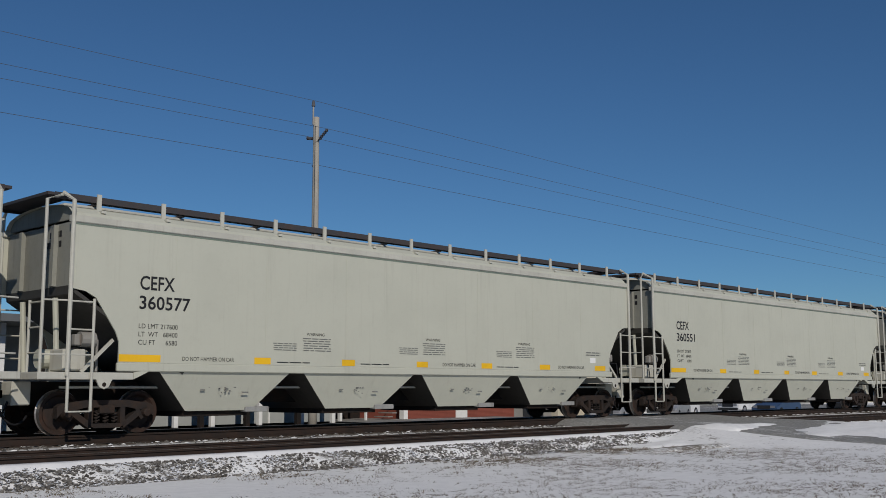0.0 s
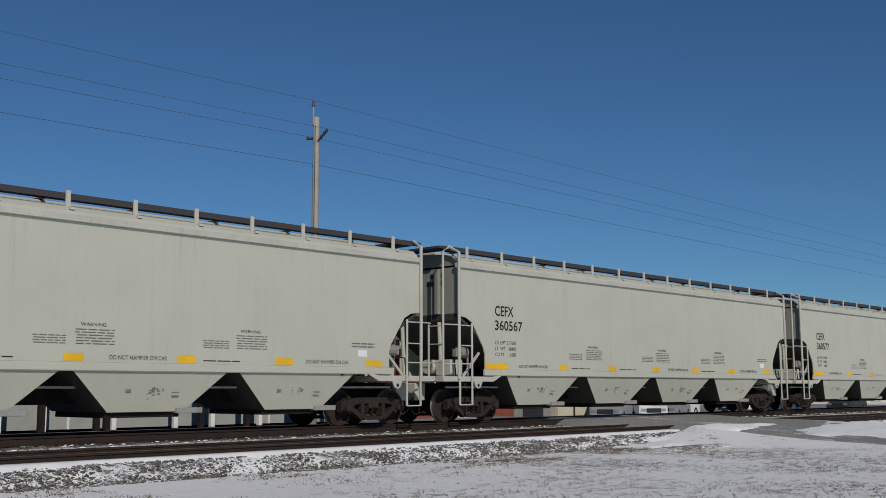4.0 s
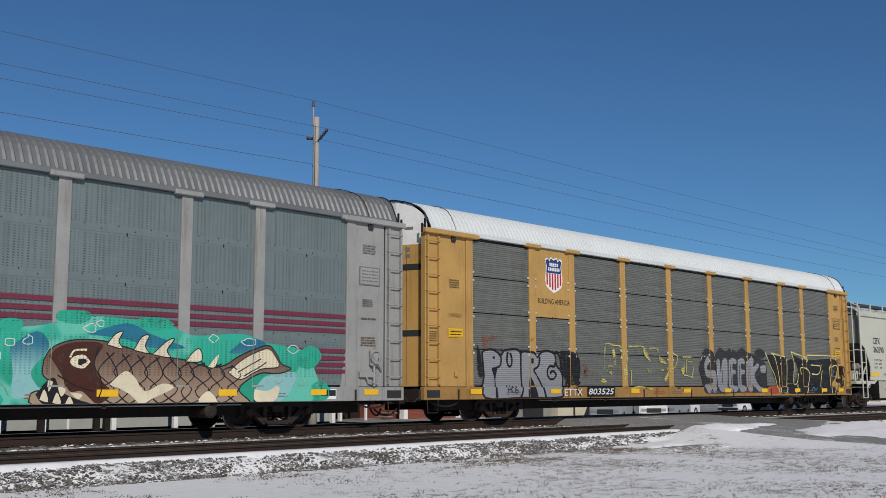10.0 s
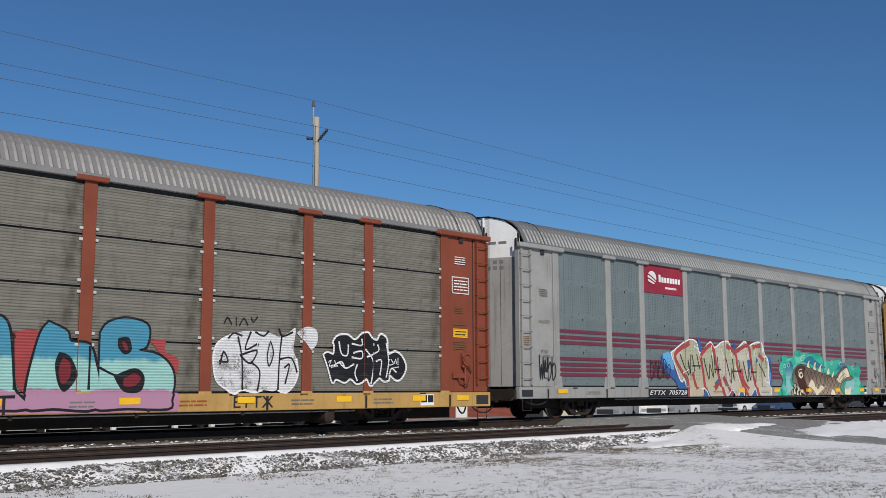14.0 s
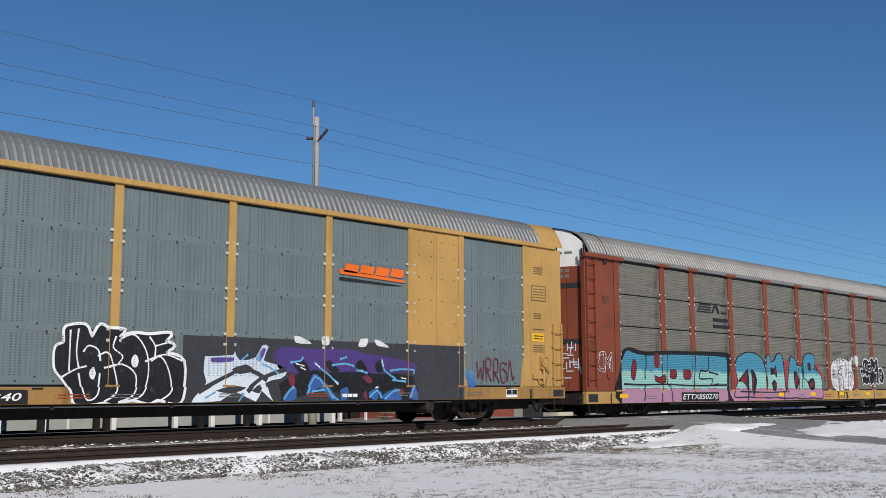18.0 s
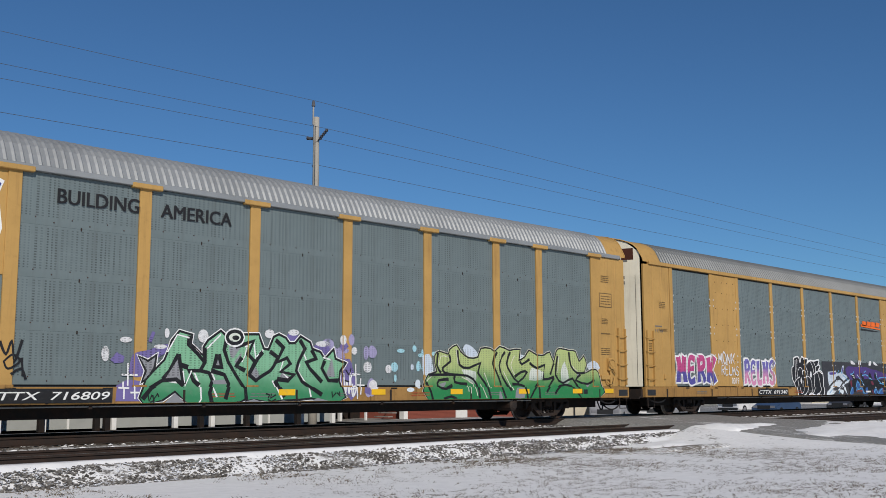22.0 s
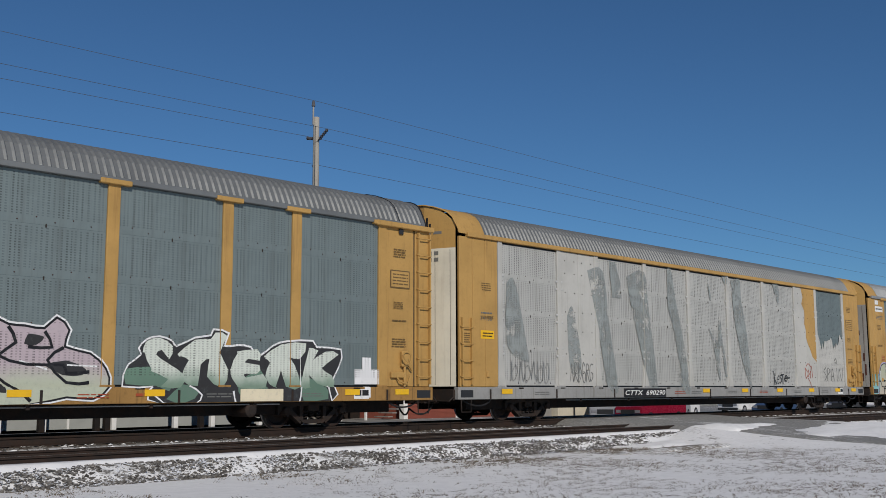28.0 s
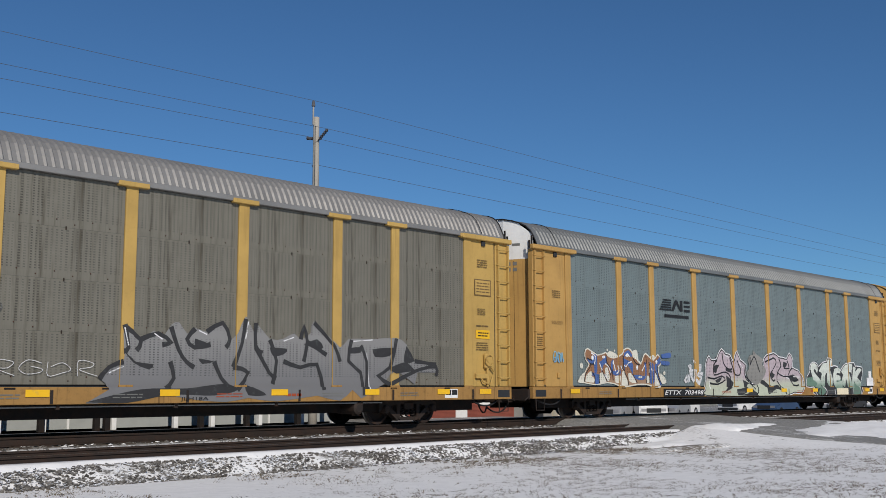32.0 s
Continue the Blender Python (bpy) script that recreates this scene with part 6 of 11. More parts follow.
def autorack(spec):
    """An enclosed two- or three-deck car carrier. spec names its paint, panels and sill."""
    body, sill_z, wide = spec["body"], spec.get("sill_z", (0.64, 0.98)), spec.get("wide", False)
    top = thing("car_carrier_wagon", spec["label"], "railway wagon", "car carrier wagons of the train")
    pm, post = spec["panel"], spec.get("post", body)
    zb = sill_z[1] + 0.05
    flat = spec["ribs"] == 2
    gap = spec.get("gap", 0.003 if flat else 0.009)
    hgt = ((5.186 if flat and not wide else 5.14) - zb) / 4 - gap
    OUT[0] = 13.62 if spec.get("hood") else 13.42
    posts = [s * p for p in POSTS for s in (-1, 1)]
    half = 0.10 if wide else 0.14
    # side panels in four tiers between the posts
    edges = sorted(posts)
    for i, (a, b) in enumerate(zip(edges, edges[1:])):
        dbl = wide and (i == 1 or i == 7)
        for j in range(4):
            mat = pm
            if spec.get("sign") and i == 1 and j >= 2:
                continue
            if dbl:
                continue
            if spec.get("tint"):
                mat = spec["tint"](i, j) or pm
            w = b - a - 2 * half
            me = cached(("panel", round(w, 2), round(hgt, 3), spec["ribs"], mat.name), lambda: panel_mesh(w, hgt, spec["ribs"], spec["depth"], mat))
            at(part("side_panel", me, None, top), (a + b) / 2, -1.55, zb + j * (hgt + gap))
        if dbl:
            for k in (0, 1):
                xa = a + half + k * (b - a - 2 * half) / 2
                ob = part("plain_panel", box(B(), xa + 0.006, xa + (b - a - 2 * half) / 2 - 0.006, -1.588, -1.54, zb - 0.02, 5.18, 0.008), spec.get("plain", body), top, "smooth riveted steel panel")
                me = cached("rivet", lambda: mesh_of("rivet", lathe(B(), [(-0.012, 0.012), (-0.004, 0.02), (0.0, 0.02)], (0, 0, 0), 6), M["under"]))
                for z in (1.4, 2.0, 2.7, 3.3, 3.9, 4.5, 4.9):
                    for xx in (xa + 0.2, xa + (b - a - 2 * half) / 2 - 0.2):
                        at(part("rivet", me, None, ob), xx, -1.588, z)
        if spec.get("sign") and i == 1:
            part("sign_panel", box(B(), a + half, b - half, -1.572, -1.54, zb + 2 * (hgt + gap), 5.2), spec["sign"], top, spec.get("sign_label", "plain steel sign panel"))
    # solid dark box added in place of the shaded space inside
    part("lining", box(B(), -11.9, 11.9, -1.50, 1.50, zb - 0.05, 5.2), M["dark"], top, "added dark box for the shade behind the panels")
    part("far_side_wall", sweep(B(), [(1.55, zb), (1.60, 2.0), (1.60, 4.2), (1.55, 5.2)], [-13.6 + 0.4 * i for i in range(69)], lambda i: 0.015 * (i % 2)), pm, top)
    for x in posts:
        bm = box(B(), x - half, x + half, -1.605, -1.545, sill_z[1], 5.2, 0.01)
        if spec.get("flare"):
            slab(bm, [(x - half - 0.16, sill_z[1]), (x + half + 0.16, sill_z[1]), (x + half + 0.006, 1.85), (x - half - 0.006, 1.85)], -1.5737, -1.55)
        p = part("post", bm, post, top, "upright steel post")
        if not wide:
            part("post_cap", box(B(), x - 0.36, x + 0.36, -1.685, -1.56, 5.15, 5.26, 0.015), spec.get("cap", post), p)
    # corner clips of the panels
    cm = cached("clip", lambda: mesh_of("clip", box(B(), -0.042, 0.042, -0.03, 0.0, -0.032, 0.032, 0.010), M["clip"]))
    if spec.get("clips", True):
        for x in posts:
            for j in (1, 2, 3):
                for s in (-1, 1):
                    if abs(x + s * half) < 11.9:
                        for dz in (-0.13, 0.10):
                            at(part("clip", cm, None, top), x + s * (half + 0.03), -1.566, zb + j * (hgt + gap) + dz)
    if flat:
        big = 0.018 if wide else 0.014
        bolt = cached(("bolt", wide), lambda: mesh_of("bolt", lathe(B(), [(-0.014, 0.7 * big), (-0.006, big), (0.0, big)], (0, 0, 0), 6), M["under"] if wide else M["brown_dark"]))
        for i, (a, b) in enumerate(zip(edges, edges[1:])):
            for j in range(4):
                for k in range(6 if not (wide and i in (1, 7)) else 0):
                    if spec.get("sign") and i == 1 and j >= 2:
                        continue
                    at(part("bolt", bolt, None, top), a + (b - a) * (0.16 + 0.135 * k), -1.553, zb + j * (hgt + gap) + (0.07 if k % 2 else 0.15))
    bk = cached("bracket", lambda: mesh_of("bracket", box(B(), -0.012, 0.012, -0.02, 0.0, -0.035, 0.035, 0.004), M["truck"]))
    for i, (a, b) in enumerate(zip(edges, edges[1:])):
        for j in (1, 2, 3):
            if not (wide and i in (1, 7)):
                at(part("bracket", bk, None, top), (a + b) / 2, -1.555 if flat else -1.566, zb + j * (hgt + gap) - 0.01)
    # roof
    rx = 12.55 if spec.get("hood") else 13.3
    part("roof", corrugated_roof(spec["roof"], -rx, rx), spec["roof"], top, "rounded corrugated steel roof")
    part("eave_rail", box(B(), -13.3, 13.3, -1.66, -1.52, 5.19, 5.315, 0.012), spec.get("eave", spec["roof"]), top)
    part("eave_rail", box(B(), -13.3, 13.3, 1.52, 1.635, 5.19, 5.31, 0.012), spec.get("eave", spec["roof"]), top)
    hood = spec.get("hood") or spec["roof"]
    for e in (-1, 1):
        bm = B()
        cols = []
        for u in (0.0, 0.03, 0.5, 1.0):
            cols.append([bm.verts.new((e * (rx + u * (bulged(y) + 0.03 - rx)), y, z + 0.012)) for y, z in ROOF])
        if e < 0:
            cols.reverse()
        for a, b in zip(cols, cols[1:]):
            for k in range(len(ROOF) - 1):
                bm.faces.new((a[k], b[k], b[k + 1], a[k + 1]))
        part("roof_hood", bm, hood, top, "smooth end hood of the roof", smooth=True)
        lip = [(e * (bulged(y) + 0.03), y * 1.002, z + 0.016) for y, z in ROOF]
        part("roof_seal", tube(B(), lip, 0.022, 6), M["hose"] if not spec.get("hood") else hood, top, smooth=True)
        if not spec.get("hood"):
            strap = [(e * (12.35 + 0.10 * math.sin(3 * y)), y * 1.02, 5.24 + (z - 5.24) * 1.05) for y, z in ROOF]
            part("roof_strap", tube(B(), strap, 0.010, 5), M["hose"], top, "black cable across the roof", smooth=True)
            for dx in (0.05, 0.16):
                part("roof_prop", box(B(), min(e * (13.5 + dx), e * (13.55 + dx)), max(e * (13.5 + dx), e * (13.55 + dx)), -1.55, -1.5, 5.15, 5.62 - 1.4 * dx, 0.008), M["under"], top, "dark prop under the roof end")
        lower, upper = spec["end"]
        ed = part("end_door", end_skin(e, sill_z[1] + 0.02, 4.87, 0.30, False), lower, top, spec.get("end_label", "curved end door"))
        part("end_gable", end_skin(e, 4.87, 5.20, 0.30, True), upper, top)
        if spec.get("slots"):
            for z in (2.35, 4.16):
                end_quad(e, -1.42, -0.45, z, z + 0.17, "door_slot", M["dark"], ed, 0.008, "dark slot in the end door")
        if spec.get("stained"):
            for ya, yb, zl in ((-1.25, -0.85, 5.35), (-0.42, 0.1, 5.2)):
                end_quad(e, ya, yb, zl, 6.02 if ya > -0.6 else 5.75, "rust_stain", M["brown_dark"], ed, 0.008, "dark brown rust stain")
            for za, zb2 in ((1.35, 3.35), (3.5, 5.6)):
                end_quad(e, -0.60, -0.50, za, zb2, "edge_strip", M["perf_ns"], ed, 0.012, "blue-grey edge strip of the end door")
        for yy in (-1.3, -0.85, -0.1, 0.4):
            end_quad(e, yy - 0.006, yy + 0.006, sill_z[1] + 0.06, 4.82, "door_seam", M["under"], ed, 0.005)
        part("locking_bar", tube(B(), [(e * (bulged(0.45) + 0.05), 0.45, 1.1), (e * (bulged(0.45) + 0.05), 0.45, 6.05)], 0.045, 8), M["under"] if not spec.get("stained") else M["roof_grey"], ed, "upright locking bar of the end door")
        part("hinge_bar", tube(B(), [(e * (bulged(-0.3) + 0.035), -0.3, 5.62), (e * (bulged(-0.3) + 0.035), -0.3, 6.12)], 0.035, 8), upper, ed)
        part("grab_rail", tube(B(), [(e * (bulged(0.35) + 0.02), 0.35, 5.52), (e * (bulged(0.0) + 0.07), 0.0, 5.54), (e * (bulged(-0.28) + 0.02), -0.28, 5.56)], 0.018, 6), M["truck"], ed)
        for k in range(4):
            end_quad(e, -1.05 + 0.33 * k, -0.80 + 0.33 * k, 5.28, 5.36, "lettering", M["ink_grey"], ed, 0.007)
        for zz in (4.68, 4.50):
            for k in range(3 if zz < 4.6 else 2):
                end_quad(e, -0.95 + 0.20 * k, -0.82 + 0.20 * k, zz, zz + 0.11, "lettering", M["ink_grey"], ed, 0.007)
        # side of the end bay
        if spec.get("corner") == "panel":
            for k, (a, b) in enumerate(((11.99, 12.52), (12.53, 13.05), (13.06, 13.6))):
                part("corner_panel", box(B(), min(e * a, e * b), max(e * a, e * b), -1.59, -1.50, sill_z[1] + 0.01, 5.19, 0.012), body, top, "smooth corner panel")
            lx0, lx1, lz1 = 13.12, 13.56, 2.9
        else:
            part("side_door", box(B(), min(e * 12.02, e * 13.02), max(e * 12.02, e * 13.02), -1.575, -1.50, sill_z[1] + 0.01, 5.15, 0.012), body, top, "smooth steel side door")
            part("door_gap", box(B(), min(e * 13.024, e * 13.066), max(e * 13.024, e * 13.066), -1.545, -1.45, sill_z[1] + 0.01, 5.15), M["dark"], top)
            part("corner_post", box(B(), min(e * 13.07, e * 13.62), max(e * 13.07, e * 13.62), -1.58, -1.40, sill_z[1] + 0.01, 5.15, 0.015), body, top)
            part("door_track", box(B(), min(e * 11.6, e * 13.7), max(e * 11.6, e * 13.7), -1.70, -1.55, 5.13, 5.27, 0.02), spec.get("cap", post), top)
            part("track_stop", box(B(), min(e * 12.45, e * 12.6), max(e * 12.45, e * 12.6), -1.63, -1.576, 4.98, 5.118, 0.01), M["dark"], top)
            lx0, lx1, lz1 = 13.12, 13.60, 5.08
        lad = part("ladder", box(box(B(), min(e * lx0, e * (lx0 + 0.05)), max(e * lx0, e * (lx0 + 0.05)), -1.66, -1.585, 1.05, lz1), min(e * (lx1 - 0.05), e * lx1), max(e * (lx1 - 0.05), e * lx1), -1.66, -1.585, 1.05, lz1), body, top, "steel side ladder")
        rm = cached(("rung", body.name), lambda: mesh_of("rung", tube(B(), [(-0.25, 0.03, 0), (-0.24, -0.03, -0.02), (-0.2, -0.045, -0.035), (0.2, -0.045, -0.035), (0.24, -0.03, -0.02), (0.25, 0.03, 0)], 0.016, 6), body))
        n = int((lz1 - 1.2) / 0.46) + 1
        for k in range(n):
            at(part("rung", rm, None, lad), e * (lx0 + lx1) / 2, -1.63, 1.28 + 0.46 * k)
        # hand brake on one side, latch on the other
        if e > 0:
            gear = M["truck"] if spec.get("dark_brake") else body
            br = part("brake_stand", box(B(), 12.15, 12.6, -1.66, -1.58, 1.22, 1.36, 0.01), gear, top, "hand brake gear")
            part("brake_lever", tube(tube(B(), [(12.62, -1.65, 1.0), (12.62, -1.65, 1.75)], 0.035, 6), [(12.50, -1.70, 1.78), (12.88, -1.66, 1.42)], 0.028, 6), gear, br, "brake lever")
            part("brake_box", box(B(), 12.50, 12.74, -1.70, -1.58, 1.50, 1.92, 0.03), gear, br)
            part("brake_chain", tube(B(), [(12.3, -1.64, 1.3), (12.42, -1.68, 1.12), (12.7, -1.68, 1.05), (12.85, -1.64, 1.3)], 0.022, 6), gear, br)
            part("brake_wheel", tube(B(), [(12.62 + 0.16 * math.cos(k * 0.628), -1.73, 1.72 + 0.16 * math.sin(k * 0.628)) for k in range(11)], 0.014, 6), gear, br)
        else:
            part("lift_lug", box(B(), -12.5, -12.38, -1.64, -1.576, 1.25, 1.42, 0.02), body, top)
        part("step_pocket", box(B(), min(e * 13.1, e * 13.6), max(e * 13.1, e * 13.6), -1.626, -1.60, sill_z[0] + 0.06, sill_z[1] - 0.08), M["dark"], top, "dark step pocket in the sill")
        coupler(top, e * 13.35, e)
        part("draft_box", box(B(), min(e * 13.2, e * 13.8), max(e * 13.2, e * 13.8), -0.42, 0.42, 0.52, 1.05, 0.03), M["truck"], top, "rusty draft gear box")
        part("buffer_plate", box(B(), min(e * 13.7, e * 13.78), max(e * 13.7, e * 13.78), -1.5, 1.5, sill_z[0] - 0.02, sill_z[1] - 0.06, 0.01), M["truck"], top, "rusty end plate")
        part("uncoupling_lever", tube(B(), [(e * 13.8, -1.55, 0.72), (e * 13.95, -1.5, 0.6), (e * 13.95, -0.5, 0.62), (e * 14.1, -0.15, 0.85)], 0.02, 6), M["truck"], top)
        part("ladder_stirrup", tube(B(), [(e * 13.15, -1.6, sill_z[0]), (e * 13.17, -1.6, sill_z[0] - 0.34), (e * 13.55, -1.6, sill_z[0] - 0.34), (e * 13.57, -1.6, sill_z[0])], 0.018, 6), M["truck"], top)
        if spec.get("rusted"):
            rr = random.Random(31)
            for k in range(14):
                ya, za = rr.uniform(-1.38, 0.2), rr.uniform(1.2, 4.2)
                end_quad(e, ya, ya + rr.uniform(0.04, 0.12), za, za + rr.uniform(0.15, 0.7), "rust_stain", M["brown_dark"], ed, 0.008 + 0.0004 * k)
        if spec.get("end_tag"):
            rr = random.Random(29)
            for k in range(26):
                ya, za = rr.uniform(-1.40, -0.55), rr.uniform(1.25, 2.25)
                wide = rr.random() < 0.5
                end_quad(e, ya, ya + (0.22 if wide else 0.035), za, za + (0.035 if wide else 0.24), "tag", M["spray_ice"], ed, 0.008 + 0.0004 * k)
        hose(top, [(e * 12.2, -1.45, 0.62), (e * 12.4, -1.5, 0.44), (e * 12.9, -1.5, 0.38), (e * 13.3, -1.4, 0.62)])
        bogie(top, e * 10.05, 0.42, 1.73)
    # sill and underframe
    for s in (-1, 1):
        part("side_sill", box(B(), -13.7, 13.7, min(s * 1.45, s * 1.62), max(s * 1.45, s * 1.62), sill_z[0], sill_z[1], 0.012), spec["sill"], top, "steel side sill of the flat wagon")
    for s in (-1, 1):
        part("side_beam", box(B(), -12.7, 12.7, min(s * 0.72, s * 0.98), max(s * 0.72, s * 0.98), sill_z[0] - 0.30, sill_z[0] - 0.003, 0.012), M["under"], top, "black side beam under the sill")
    part("deck", box(B(), -13.5, 13.5, -1.45, 1.45, sill_z[1] - 0.12, sill_z[1] - 0.02), M["under"], top)
    part("underframe", box(box(B(), -8.6, 8.6, -0.70, 0.70, sill_z[0] - 0.28, sill_z[0] + 0.1), -12.8, 12.8, -0.30, 0.30, 0.5, 0.86), M["under"], top, "black underframe")
    part("side_pipe", tube(B(), [(-8.7, -1.50, sill_z[0] - 0.05), (8.7, -1.50, sill_z[0] - 0.05)], 0.016, 6), M["silver"], top)
    for i in range(7):
        part("pipe_bracket", box(B(), -8.0 + i * 2.66, -7.93 + i * 2.66, -1.53, -1.44, sill_z[0] - 0.1, sill_z[0] - 0.002), M["truck"], top)
    me = cached(("pocket", spec["sill"].name), lambda: mesh_of("stake_pocket", box(B(), -0.16, 0.16, -0.03, 0.03, -0.055, 0.05, 0.01), spec["sill"]))
    for x in posts:
        at(part("stake_pocket", me, None, top), x, -1.5935, sill_z[1] - 0.004)
    me = cached(("tie_slot",), lambda: mesh_of("tie_slot", box(B(), -0.11, 0.11, -0.002, 0.002, -0.02, 0.02), M["under"]))
    for i in range(12):
        at(part("tie_slot", me, None, top), -11.0 + 2.0 * i, -1.6215, sill_z[1] - 0.03)
    for i in range(9):
        part("sill_rivet_bar", box(B(), -12.4 + 3.05 * i, -12.34 + 3.05 * i, -1.632, -1.619, sill_z[0] + 0.01, sill_z[1] - 0.06), M["truck"], top)
    part("brake_cylinder", lathe(B(), [(-0.5, 0.1), (-0.45, 0.16), (0.25, 0.16), (0.3, 0.1)], (7.9, -1.05, sill_z[0] - 0.18), 14), M["truck"], top)
    cuts = sorted([p + k for p in posts for k in (-half - 0.002, half + 0.002)] + [-11.99, 11.99])

    def level(x, z):
        if z < sill_z[1] + 0.002:
            return -1.621
        if any(abs(abs(x) - p) < half + 0.002 for p in POSTS):
            return -1.606
        if abs(x) > 11.97:
            return -1.592
        if wide and 7.1 < abs(x) < 9.07:
            return -1.589
        return -1.573

    car = dict(top=top, cuts_x=cuts, cuts_z=[sill_z[1] + 0.002], level=level, spec=spec, floor=sill_z[0] + 0.012, relief=(hgt / spec["ribs"] if spec["ribs"] > 9 else 0.0, zb, wide))
    # yellow reflectors along the sill, warning labels and data on the doors
    mid = (sill_z[0] + sill_z[1]) / 2
    for x in (-11.9, -8.3, -6.1, -4.0, -0.7, 2.2, 5.1, 8.0, 10.6, 12.3):
        lo, hi = spec.get("keep_clear", (-8.2, -3.1))
        if spec.get("reflectors", True) and not lo - 0.5 < x < hi:
            plate(car, x, x + 0.48, mid - 0.02, mid + 0.12, M["yellow_mark"], lift=0.018, name="reflector")
    for x in spec.get("warn", ()):
        p = plate(car, x, x + 0.58, 2.34, 2.58, M["yellow_mark"], "yellow warning label", name="warning_label")
        bars(car, x + 0.06, x + 0.52, 2.38, 2.54, 2, M["ink"], 2)
    bars(car, 12.2, 12.75, 2.66, 2.74, 1, M["ink_faint"], 8)
    root = plate(car, 12.15, 12.85, 3.55, 4.02, spec.get("data", M["ink_faint"]), "painted data panel", name="data_panel")
    Decal(car).rect(12.18, 12.82, 3.58, 3.99).lay("data_field", body, root, 0.007)
    bars(car, 12.22, 12.78, 3.62, 3.95, 4, spec.get("data", M["ink_faint"]), 9)
    bars(car, 12.25, 12.7, 4.35, 4.6, 4, spec.get("data", M["ink_faint"]), 12)
    bars(car, -13.5, -13.2, 2.2, 2.5, 5, M["ink_faint"], 13)
    for k, x in enumerate((-10.4, -2.6, -1.5, 1.1, 3.6, 6.6, 9.2)):
        bars(car, x, x + 0.7, sill_z[0] + 0.10, sill_z[1] - 0.12, 2, M["rust_mark"] if k % 3 == 1 else M["ink_grey"], 20 + k)
    for k, (xa, xb, z0, z1) in enumerate(((12.2, 12.7, 2.0, 2.25), (-12.7, -12.3, 3.7, 3.95), (-12.75, -12.2, 2.9, 3.0), (12.25, 12.6, 3.0, 3.2))):
        bars(car, xa, xb, z0, z1, 4, M["ink_faint"], 30 + k)
    root = plate(car, 10.9, 11.4, sill_z[0] + 0.05, sill_z[1] - 0.05, M["ink_white"], "black and white consolidated stencil", lift=0.006, name="stencil")
    Decal(car).rect(10.92, 11.14, sill_z[0] + 0.13, sill_z[1] - 0.07).rect(11.17, 11.38, sill_z[0] + 0.13, sill_z[1] - 0.07).lay("stencil_field", M["ink"], root, 0.010)
    return car


def number(car, body, x0, x1, z0, z1, box_mat=None, pad=0.06):
    if box_mat:
        plate(car, x0, x1, z0, z1, box_mat, "black number board", 0.023, "number_board")
    sign_text(car, body, x0 + pad, x1 - pad, z0 + 0.06, z1 - 0.06, M["ink_white"], "white wagon number", 0.027, fat=0.01, shear=0.22)


def splashes(car, mat, x0, x1, z0, z1, n, seed, size=0.16, label="specks of spray paint"):
    r = random.Random(seed)
    d = Decal(car)
    for i in range(n):
        d.blob(r.uniform(x0, x1), r.uniform(z0, z1), size * r.uniform(0.3, 1.2), size * r.uniform(0.4, 1.4), 20, 0.07, seed + i, tier=i)
    return tagged(d.lay("spray_cloud", mat, car["top"], 0.003, label), kind="stuff")


def strips(car, mat, spans, z0, z1, lean, label):
    """Tall ragged streaks where a roller left the old paint bare."""
    d = Decal(car)
    for i, (a, b) in enumerate(spans):
        n = 22
        left, right = [], []
        for k in range(n + 1):
            u = k / n
            z = z0 + (z1 - z0) * u
            left.append((a + lean * (0.6 + 0.6 * noise.noise((a * 3, 1.0, 0))) * (1 - u) + 0.16 * noise.noise((a, z * 1.3, 0)), z))
            right.append((b + lean * (0.75 + 0.6 * noise.noise((a * 3, 1.0, 0))) * (1 - u) + 0.16 * noise.noise((b, z * 1.3, 3)), z))
        for k in range(n):
            d.poly([left[k], right[k], right[k + 1], left[k + 1]])
    return tagged(d.lay("bare_streak", mat, car["top"], 0.003, label), kind="stuff")


CARS = []


